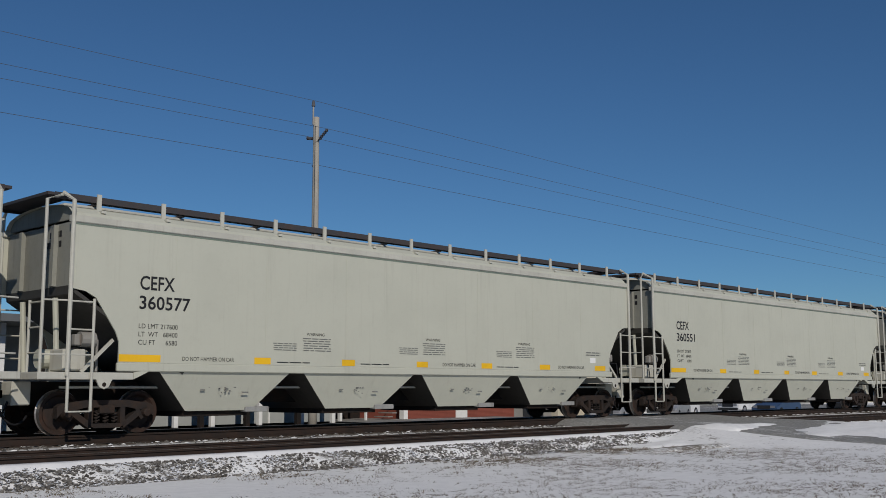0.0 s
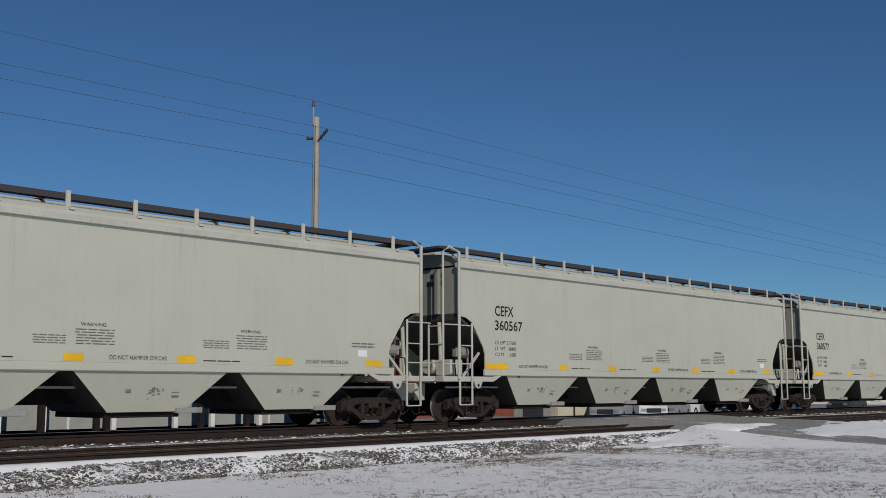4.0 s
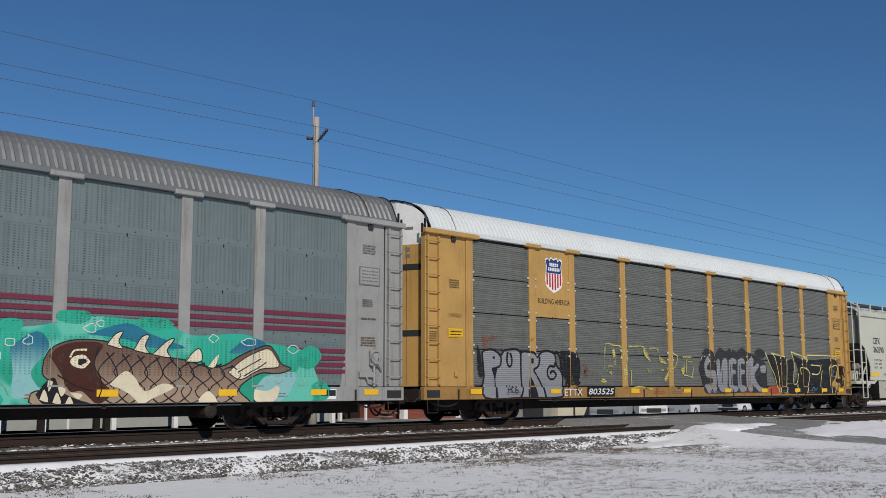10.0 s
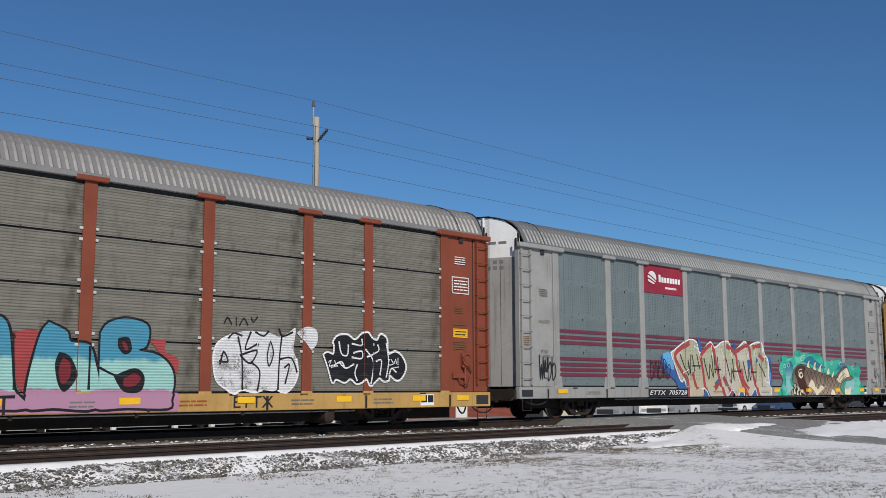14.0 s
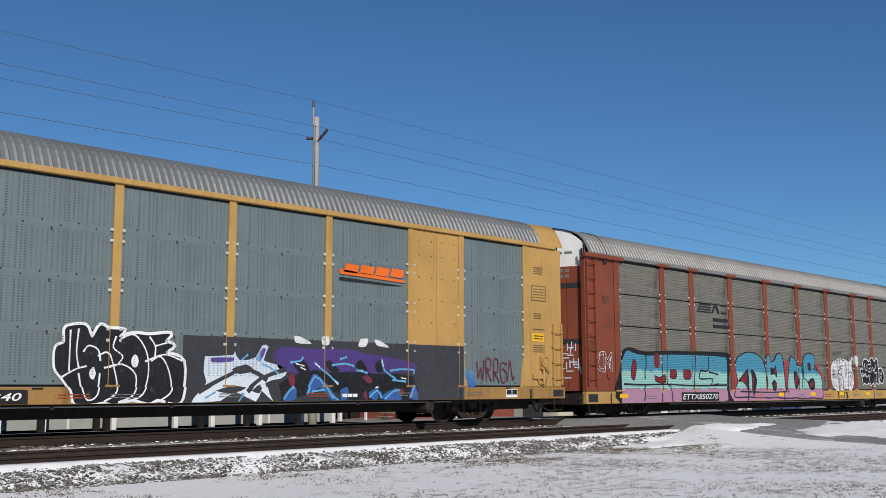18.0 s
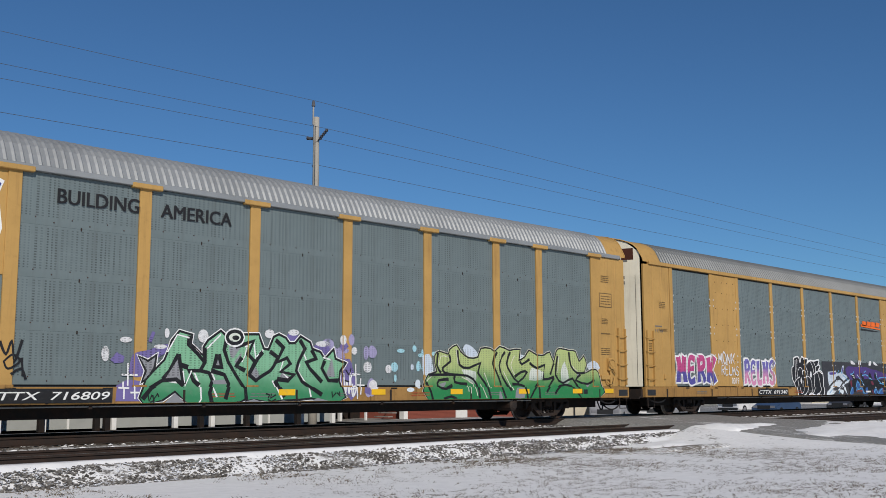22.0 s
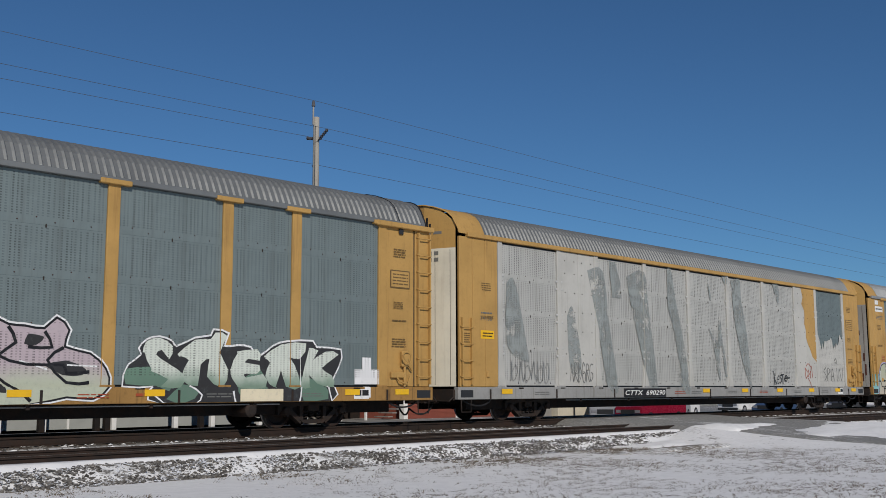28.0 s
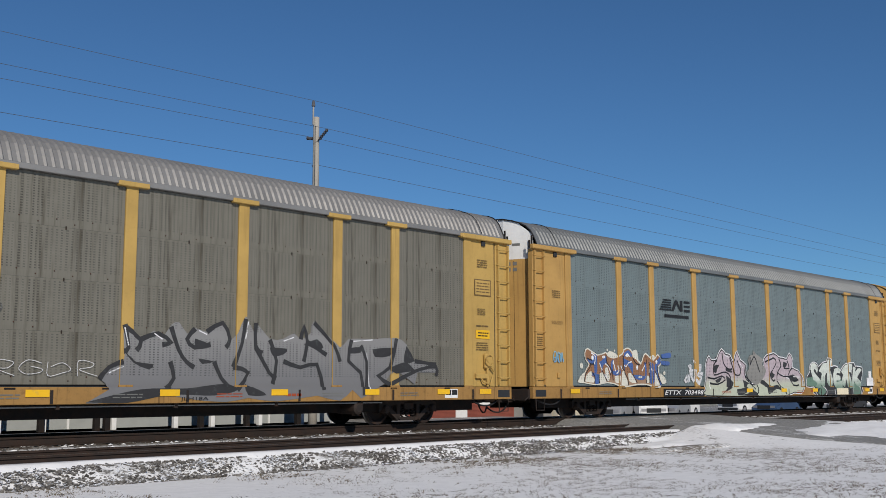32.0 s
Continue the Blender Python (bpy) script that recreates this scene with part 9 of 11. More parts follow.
def rack_slogan():
    car = autorack(dict(label="yellow car carrier wagon with slate panels, shield emblem and green graffiti", body=M["yellow"], panel=M["perf"], ribs=2, depth=0.002, roof=M["roof_silver"], sill=M["yellow_sill"], end=(M["silver_dirty"], M["yellow_dull"]), hood=M["yellow"], corner="panel", sign=M["yellow"], sign_label="yellow steel sign panel", clips=False, end_label="weathered silver end doors", rusted=True))
    shield(car, -8.62, -7.34, 3.45, 5.0)
    for lift, dx in ((0.006, 0.0), (0.0066, 0.022)):
        sign_text(car, "BUILDING", -6.23 + dx, -4.43 + dx, 4.62, 4.92, M["ink"], "black painted slogan", lift)
        sign_text(car, "AMERICA", -3.90 + dx, -2.09 + dx, 4.60, 4.90, M["ink"], "black painted slogan", lift)
    number(car, "ETTX  716809", -7.53, -4.9, 0.67, 0.95, M["black"])
    plate(car, -12.87, -11.97, 4.58, 4.84, M["ink_white"], "white name plate", 0.004, "name_plate")
    bars(car, -12.8, -12.05, 4.62, 4.80, 1, M["ink_grey"], 51)
    plate(car, -12.85, -12.45, 4.92, 5.12, M["ink_white"], "white label", 0.004, "label")
    bars(car, -12.8, -12.0, 4.2, 4.4, 3, M["ink_grey"], 52)
    bars(car, -12.4, -12.0, 2.2, 2.5, 4, M["rust_mark"], 53)
    plate(car, -13.6, -12.0, 0.66, 1.6, M["spray_teal"], "teal paint patch", 0.002)
    art(car, -12.94, -7.36, 0.55, 2.07, "fat sand-coloured bubble letters with black shadow", [
        ("halo", M["spray_lilac"], 0.28, [
            ((2, 47), (3, 63), (5, 78), (8, 94), (13, 100), (18, 99), (21, 91), (24, 86), (30, 92), (36, 99), (41, 100), (47, 92), (49, 84), (53, 92), (59, 95), (65, 90), (67, 85), (70, 91), (76, 91), (81, 83), (84, 72), (85, 61), (90, 61), (94, 64), (93, 42), (91, 23), (85, 23), (83, 2), (62, 3), (33, 4), (2, 5), (0, 14), (1, 32), (2, 47)),
        ]),
        ("shadow", M["spray_black"], 0, [
            ((21, 95), (27, 90), (23, 56), (21, 79)),
            ((79, 93), (85, 77), (91, 66), (95, 68), (100, 55), (98, 11), (93, 20), (94, 60), (87, 55)),
            ((83, 33), (93, 24), (85, 0), (82, 0)),
        ]),
        ("outline", M["spray_black"], 0.12, [
            ((2, 47), (3, 63), (5, 78), (8, 94), (13, 100), (18, 99), (21, 91), (24, 86), (30, 92), (36, 99), (41, 100), (47, 92), (49, 84), (53, 92), (59, 95), (65, 90), (67, 85), (70, 91), (76, 91), (81, 83), (84, 72), (85, 61), (90, 61), (94, 64), (93, 42), (91, 23), (85, 23), (83, 2), (62, 3), (33, 4), (2, 5), (0, 14), (1, 32), (2, 47)),
        ]),
        ("letter", M["spray_sand"], 0, [
            ((2, 47), (3, 63), (5, 78), (8, 94), (13, 100), (18, 99), (21, 91), (24, 86), (30, 92), (36, 99), (41, 100), (47, 92), (49, 84), (53, 92), (59, 95), (65, 90), (67, 85), (70, 91), (76, 91), (81, 83), (84, 72), (85, 61), (90, 61), (94, 64), (93, 42), (91, 23), (85, 23), (83, 2), (62, 3), (33, 4), (2, 5), (0, 14), (1, 32)),
        ]),
        ("fill", M["spray_mint"], 0, [
            ((40, 93), (47, 88), (49, 66), (48, 41), (43, 17), (36, 7), (32, 17), (35, 49), (33, 72)),
        ]),
        ("counter", M["spray_black"], 0, [
            ((17, 95), (19, 93), (20, 79), (22, 56), (22, 54), (18, 56)),
            ((28, 90), (32, 92), (32, 55), (30, 56)),
            ((40, 57), (43, 59), (46, 56), (45, 49), (41, 52)),
            ((9, 51), (13, 52), (16, 48), (12, 45)),
            ((14, 32), (19, 37), (18, 25), (15, 22)),
            ((35, 37), (37, 33), (42, 26), (43, 25), (41, 23), (36, 26)),
            ((58, 59), (63, 58), (64, 33), (57, 20), (55, 58), (57, 29), (63, 37), (62, 54)),
            ((74, 60), (76, 59), (76, 40), (74, 41)),
        ]),
        ("stroke", M["spray_black"], 0.06, [
            ((2, 47), (5, 46), (7, 32), (11, 29), (15, 31), (19, 39)),
            ((23, 52), (25, 33), (24, 13), (20, 5)),
            ((32, 87), (31, 48), (32, 17)),
            ((32, 55), (37, 57), (40, 55)),
            ((36, 36), (42, 33), (49, 39)),
            ((49, 82), (51, 57), (51, 25), (47, 12)),
            ((64, 83), (67, 82), (67, 54)),
            ((56, 58), (57, 20), (68, 33), (69, 24), (67, 6)),
            ((72, 60), (74, 33), (76, 28), (77, 46), (76, 63)),
            ((9, 25), (16, 22)),
        ]),
        ("highlight", M["spray_white"], 0.045, [
            ((16, 93), (18, 63), (18, 52)),
            ((28, 86), (29, 56)),
            ((46, 88), (50, 66), (50, 45)),
            ((55, 59), (56, 33)),
            ((79, 80), (82, 63), (82, 46)),
            ((72, 63), (72, 37)),
            ((24, 48), (26, 29), (23, 13)),
            ((5, 79), (3, 59)),
            ((93, 61), (91, 24)),
        ]),
        ("tag", M["spray_black"], 0.035, [
            ((87, 90), (88, 77), (90, 88), (88, 89)),
            ((91, 89), (91, 75), (93, 79)),
            ((95, 86), (94, 74), (97, 78), (96, 86)),
        ]),
    ])
    art(car, -7.25, -6.69, 1.12, 1.88, "thin black tag", [
        ("tag", M["spray_black"], 0.05, [
            ((1, 95), (24, 63), (42, 96), (56, 45), (81, 100)),
            ((18, 45), (34, 27), (76, 46), (49, 63), (18, 45)),
            ((82, 55), (89, 10)),
            ((44, 13), (82, 28), (99, 1)),
        ]),
    ])
    splashes(car, M["thin_lilac"], 0.4, 2.3, 0.8, 2.25, 16, 63, 0.17, "lilac spray bubbles")
    scribble(car, 1.3, 1.7, 0.75, 1.35, M["spray_white"], 0.04, 2, 64)
    art(car, -5.15, 2.96, 0.53, 2.33, "green wild letters edged in black and white", [
        ("cloud", M["spray_plum"], 0, [
            ((7.8, 42.5), (8.8, 62.6), (13.2, 68.1), (18.6, 75.7), (19.4, 67.5), (16.1, 59.5), (12.8, 40.9), (9.4, 36.3)),
            ((13, 78.3), (14.1, 90), (15, 89.1), (14, 76.6)),
            ((57.6, 84.6), (58.4, 95.3), (60.6, 98.6), (62.7, 88.2), (61.3, 80.3)),
            ((67.4, 77.3), (70.5, 86.5), (74, 79.5), (74.7, 67.8), (71.3, 68)),
            ((76.2, 65), (81.9, 63.1), (83.9, 47.6), (85.1, 17.6), (82.5, 5.7), (79.8, 17.7)),
            ((4, 9.1), (4.3, 26.3), (7.5, 33.7), (11.9, 31.3), (10.9, 8.8)),
            ((2.5, 55.8), (4.2, 64.6), (6.4, 59.8), (6.1, 53.1), (3.7, 51.9)),
            ((78.1, 80.1), (79.6, 90.7), (81.4, 80.5), (79.2, 72.7)),
            ((87.8, 17.5), (88.2, 25.1), (90.5, 23.6), (90.3, 13.9)),
        ]),
        ("bubble", M["thin_white"], 0, [
            ((19.2, 88.8), (19, 84.7), (18.5, 83), (18, 84.5), (17.8, 88.5), (17.9, 92.6), (18.4, 94.4), (19, 92.8)),
            ((8.4, 79.4), (7.9, 77), (6.7, 75.9), (5.4, 76.7), (4.9, 78.9), (5.4, 81.3), (6.6, 82.4), (7.8, 81.6)),
            ((2.2, 62.7), (1.9, 56.3), (1.2, 53.7), (0.4, 56.2), (0, 62.4), (0.3, 68.7), (1, 71.4), (1.8, 68.9)),
            ((31.3, 87), (30.8, 81.3), (29.7, 78.8), (28.5, 81), (28, 86.5), (28.4, 92.2), (29.6, 94.8), (30.8, 92.6)),
            ((53.5, 93.4), (53, 89.3), (51.8, 87.5), (50.6, 88.9), (50.1, 92.8), (50.5, 96.9), (51.7, 98.7), (53, 97.3)),
            ((62.5, 96.6), (61.9, 93.6), (60.5, 92.2), (59, 93.1), (58.4, 95.9), (59, 98.8), (60.4, 100.3), (61.9, 99.3)),
            ((74.5, 83.2), (73.6, 80.3), (71.6, 78.9), (69.6, 79.8), (68.7, 82.4), (69.5, 85.2), (71.6, 86.6), (73.6, 85.8)),
            ((80.5, 89.4), (80.2, 84.7), (79.4, 82.6), (78.6, 84.4), (78.3, 89), (78.6, 93.7), (79.4, 95.8), (80.2, 94)),
            ((85.2, 74.9), (84.9, 71.2), (84.1, 69.6), (83.2, 71), (82.9, 74.6), (83.2, 78.3), (84, 79.9), (84.9, 78.5)),
            ((91.3, 52.9), (90.8, 47.4), (89.6, 45.1), (88.3, 47.3), (87.8, 52.6), (88.3, 58.1), (89.5, 60.4), (90.8, 58.2)),
            ((99.9, 50.6), (99.5, 46.4), (98.5, 44.6), (97.5, 46.3), (97.1, 50.4), (97.5, 54.6), (98.5, 56.4), (99.5, 54.8)),
            ((93.7, 26.6), (93.2, 20.8), (91.9, 18.4), (90.6, 20.8), (90.1, 26.6), (90.6, 32.4), (91.9, 34.9), (93.2, 32.5)),
            ((18.6, 72.6), (18.1, 70.7), (16.7, 69.8), (15.3, 70.4), (14.7, 72.1), (15.3, 74), (16.6, 74.9), (18, 74.4)),
        ]),
        ("halo", M["spray_white"], 0.19, [
            ((11.8, 3.2), (10.9, 12.5), (12.5, 31.3), (15.3, 44.1), (18.1, 55.8), (19.4, 68.8), (20.2, 79.3), (22.3, 90.1), (25.8, 86.7), (25.4, 76.1), (27.3, 69.7), (30, 60.7), (30.1, 72.7), (31.4, 80.9), (35.2, 92.3), (37.2, 85.8), (38, 78.3), (40.1, 76.7), (42.9, 89.4), (47.7, 90.2), (49.6, 72.3), (51.7, 71.1), (53.5, 88.3), (55.1, 91.3), (57.4, 87.4), (58.7, 80.5), (61.1, 80.8), (63.1, 89.7), (66.4, 82.9), (67.2, 74.3), (70.4, 70.3), (72.2, 60.2), (75.5, 73.2), (76.2, 62), (79.7, 56.9), (78, 47.3), (77.6, 33.9), (79.8, 11.7), (78.1, 4.4), (72.5, 6.1), (66.7, 11.6), (62.6, 10), (56.2, 9.1), (51.6, 2.6), (46.3, 10.5), (39.7, 3.2), (36.9, 2.3), (29.2, 4.1), (24.8, 2.5), (21, 21.2), (17.2, 10.5), (14, 2.6), (11.8, 3.2)),
            ((10.5, 59), (13.1, 53.6), (15.2, 59.9), (14.7, 47.9), (13.4, 38.9), (11.6, 32.6), (12.7, 44), (10.5, 59)),
        ]),
        ("outline", M["spray_black"], 0.135, [
            ((11.8, 3.2), (10.9, 12.5), (12.5, 31.3), (15.3, 44.1), (18.1, 55.8), (19.4, 68.8), (20.2, 79.3), (22.3, 90.1), (25.8, 86.7), (25.4, 76.1), (27.3, 69.7), (30, 60.7), (30.1, 72.7), (31.4, 80.9), (35.2, 92.3), (37.2, 85.8), (38, 78.3), (40.1, 76.7), (42.9, 89.4), (47.7, 90.2), (49.6, 72.3), (51.7, 71.1), (53.5, 88.3), (55.1, 91.3), (57.4, 87.4), (58.7, 80.5), (61.1, 80.8), (63.1, 89.7), (66.4, 82.9), (67.2, 74.3), (70.4, 70.3), (72.2, 60.2), (75.5, 73.2), (76.2, 62), (79.7, 56.9), (78, 47.3), (77.6, 33.9), (79.8, 11.7), (78.1, 4.4), (72.5, 6.1), (66.7, 11.6), (62.6, 10), (56.2, 9.1), (51.6, 2.6), (46.3, 10.5), (39.7, 3.2), (36.9, 2.3), (29.2, 4.1), (24.8, 2.5), (21, 21.2), (17.2, 10.5), (14, 2.6), (11.8, 3.2)),
            ((10.5, 59), (13.1, 53.6), (15.2, 59.9), (14.7, 47.9), (13.4, 38.9), (11.6, 32.6), (12.7, 44), (10.5, 59)),
        ]),
        ("letter", M["spray_green"], 0, [
            ((11.8, 3.2), (10.9, 12.5), (12.5, 31.3), (15.3, 44.1), (18.1, 55.8), (19.4, 68.8), (20.2, 79.3), (22.3, 90.1), (25.8, 86.7), (25.4, 76.1), (27.3, 69.7), (30, 60.7), (30.1, 72.7), (31.4, 80.9), (35.2, 92.3), (37.2, 85.8), (38, 78.3), (40.1, 76.7), (42.9, 89.4), (47.7, 90.2), (49.6, 72.3), (51.7, 71.1), (53.5, 88.3), (55.1, 91.3), (57.4, 87.4), (58.7, 80.5), (61.1, 80.8), (63.1, 89.7), (66.4, 82.9), (67.2, 74.3), (70.4, 70.3), (72.2, 60.2), (75.5, 73.2), (76.2, 62), (79.7, 56.9), (78, 47.3), (77.6, 33.9), (79.8, 11.7), (78.1, 4.4), (72.5, 6.1), (66.7, 11.6), (62.6, 10), (56.2, 9.1), (51.6, 2.6), (46.3, 10.5), (39.7, 3.2), (36.9, 2.3), (29.2, 4.1), (24.8, 2.5), (21, 21.2), (17.2, 10.5), (14, 2.6)),
        ]),
        ("letter", M["spray_grey"], 0, [
            ((10.5, 59), (13.1, 53.6), (15.2, 59.9), (14.7, 47.9), (13.4, 38.9), (11.6, 32.6), (12.7, 44)),
        ]),
        ("stroke", M["spray_white"], 0.04, [
            ((25.4, 76.1), (28, 67.2), (30.5, 54.9), (29.2, 46.9), (26.8, 44.7), (28.3, 31.6)),
            ((43.6, 21), (44.1, 10.1), (42.7, 2)),
            ((28.7, 27.7), (29.1, 10.6), (28.5, 2.8)),
            ((62.8, 55.1), (62, 46.5), (65.8, 26.5), (66.7, 12.1)),
            ((53, 33.4), (56.2, 9.6)),
            ((43.3, 75.7), (45.9, 83), (46.7, 62.3), (49.6, 72.3)),
            ((46, 53.9), (44.3, 40.6), (46.9, 32.5), (52.3, 46)),
            ((32.3, 45), (33.5, 34.4), (32.5, 26.4), (34, 13.1)),
        ]),
        ("stroke", M["spray_black"], 0.092, [
            ((25.3, 86.6), (25.1, 76.1), (28.1, 64.5), (30.2, 54.9), (28.9, 44.8), (25.5, 44.6), (26.9, 32.9), (28.7, 26.9)),
            ((22.1, 63.9), (22.9, 47.1), (24, 27.6)),
            ((22.1, 63.9), (19.5, 44.3), (17.6, 34)),
            ((22.1, 52.2), (25.1, 48.5)),
            ((30.1, 72.7), (30.3, 54.9), (28.9, 44.8), (31.7, 42.3), (32.8, 33), (31.7, 18.4), (32.4, 3.9)),
            ((37.2, 85.8), (36.4, 70.8), (37.8, 56), (40.4, 39.9), (43.3, 23.7), (43.7, 10.1), (41.9, 2)),
            ((34.2, 65.2), (33.2, 49.8), (35.7, 49.2), (34.7, 65.2)),
            ((32.3, 45), (36.6, 40.3), (38.1, 29.1), (36.8, 10.3)),
            ((40.1, 75.3), (42.9, 78.4), (45.9, 83), (44.1, 66.2), (46.6, 56.2), (49.4, 69.5)),
            ((42.3, 61.9), (40.5, 51.4), (43.5, 45.5)),
            ((46.6, 56.2), (44.5, 40.6), (46.9, 33.3), (52.2, 46), (53.3, 51.6), (54.8, 63), (51.9, 70.6)),
            ((53.8, 33.4), (57, 12.4)),
            ((53.9, 85.5), (56.7, 76), (54.4, 56.8), (58, 62.7), (59.3, 55.4), (55.9, 44.8), (60.7, 41.3), (58.5, 33.5), (54.6, 35.4)),
            ((62.7, 86.8), (64.6, 75.5), (62.2, 57.4), (61.5, 46.4), (63.7, 32.2), (66.2, 25.9), (70.8, 14.9)),
            ((67.1, 74.3), (68.8, 62.8), (65.2, 57.6), (66.5, 49.6), (71.2, 31.8)),
            ((72.2, 60.2), (71.1, 49.9), (73.7, 33.9), (77.6, 33.9)),
            ((11.5, 11.2), (13.9, 23.8), (17.3, 32.7), (21.5, 34.1), (23.9, 26.9)),
        ]),
        ("counter", M["spray_grey"], 0, [
            ((21.8, 57.4), (22.5, 44.5), (23, 32), (20.9, 35.3), (18.4, 35.3)),
            ((34.2, 61.1), (35.1, 51.5), (33.6, 51.4)),
            ((37.8, 75), (41.8, 74.1), (39.4, 60.2), (38.6, 62.1)),
            ((39.8, 56.2), (42.2, 68.7), (42.1, 61.9), (40.5, 53.5)),
            ((17.9, 2.4), (21, 18.1), (23.9, 2.5)),
            ((43, 0.9), (46.3, 10), (48.8, 0.6)),
            ((54.7, 0.8), (56.6, 7.9), (58.6, -0)),
            ((44.8, 40.1), (46.5, 50.7), (49, 37.5), (46.9, 34.7)),
            ((55, 35.4), (56.2, 42.8), (60.2, 37.8), (58.5, 35)),
            ((72.6, 39.7), (75, 64.9), (76.3, 38.3)),
            ((67.1, 6.4), (69.1, 10.9), (73.4, 5.5)),
            ((32.8, 33), (36.7, 34.4), (37.6, 28.5), (33.2, 28.5)),
        ]),
        ("highlight", M["spray_white"], 0.03, [
            ((23.6, 44.5), (24.3, 26.3), (26.2, 44.7)),
            ((44.2, 81.3), (43.4, 64.7), (42.3, 56.4)),
            ((56.8, 60.4), (55.7, 46.2), (59.4, 33.6)),
            ((71.5, 64.5), (74.5, 61.9)),
            ((18, 32.7), (21.9, 30.2)),
            ((63.5, 73.9), (65.2, 61.1)),
            ((18.7, 66.2), (21.5, 87.3), (25.2, 84)),
            ((30.8, 71.5), (35.2, 89.6)),
            ((7.4, 52.4), (7.5, 26.3)),
            ((5.7, 39.1), (10, 38.8)),
            ((6.2, 31.2), (6.2, 11.4)),
            ((4.6, 24.3), (7.6, 23.8)),
            ((9.1, 26.3), (9.3, 11.3)),
            ((8, 18.8), (10.5, 18.8)),
            ((84.5, 56.7), (84.8, 8.6)),
            ((82.8, 43), (86.4, 42.3)),
            ((86.6, 37.1), (86.1, 14.6)),
            ((85.1, 28.1), (88.2, 27.5)),
            ((83.3, 29.6), (83.2, 14.6)),
            ((81.8, 22.4), (84.6, 23)),
        ]),
        ("tag", M["spray_black"], 0.03, [
            ((13, 17.5), (13.4, 8.7), (14.2, 16.2)),
            ((14.4, 15.7), (14.7, 10.6), (15.8, 17.4), (16.2, 13.6)),
            ((13.7, 7.4), (14.9, 9.9), (14.6, 7.3)),
            ((50.4, 16.8), (51.6, 15.3), (51.2, 11.2)),
            ((52.3, 16.7), (52, 11.2), (53.9, 15.3)),
            ((51, 9.3), (52.4, 7), (53.9, 9.7)),
            ((74.6, 19.2), (74.9, 11.9), (76.3, 17.7)),
            ((76.7, 17.7), (77.8, 13.3), (77.6, 19.2)),
            ((78.6, 50.3), (79.3, 38.4)),
            ((80.1, 48.9), (81.5, 41.5), (82.3, 50.5)),
            ((79.7, 34), (81.5, 32.5)),
        ]),
        ("halo", M["spray_white"], 0, [
            ((43.2, 87.3), (42.3, 78.6), (39.9, 74.7), (37.4, 77.9), (36.4, 86.2), (37.3, 94.8), (39.7, 98.8), (42.2, 95.7)),
        ]),
        ("eye", M["spray_black"], 0, [
            ((42.8, 87.2), (42, 80.1), (39.8, 76.9), (37.7, 79.5), (36.8, 86.3), (37.6, 93.3), (39.7, 96.6), (41.9, 94.1)),
        ]),
        ("eye", M["spray_mint"], 0, [
            ((41.8, 87), (41.2, 83.1), (39.8, 81.3), (38.4, 82.7), (37.8, 86.4), (38.4, 90.4), (39.8, 92.2), (41.2, 90.8)),
        ]),
        ("eye", M["spray_black"], 0, [
            ((41.3, 86.4), (40.9, 84.2), (40.1, 83.2), (39.3, 84), (38.9, 86.1), (39.2, 88.2), (40.1, 89.2), (40.9, 88.5)),
        ]),
    ], 1)
    splashes(car, M["thin_blue"], 2.9, 4.6, 0.8, 2.0, 14, 59, 0.12, "pale blue spray bubbles")
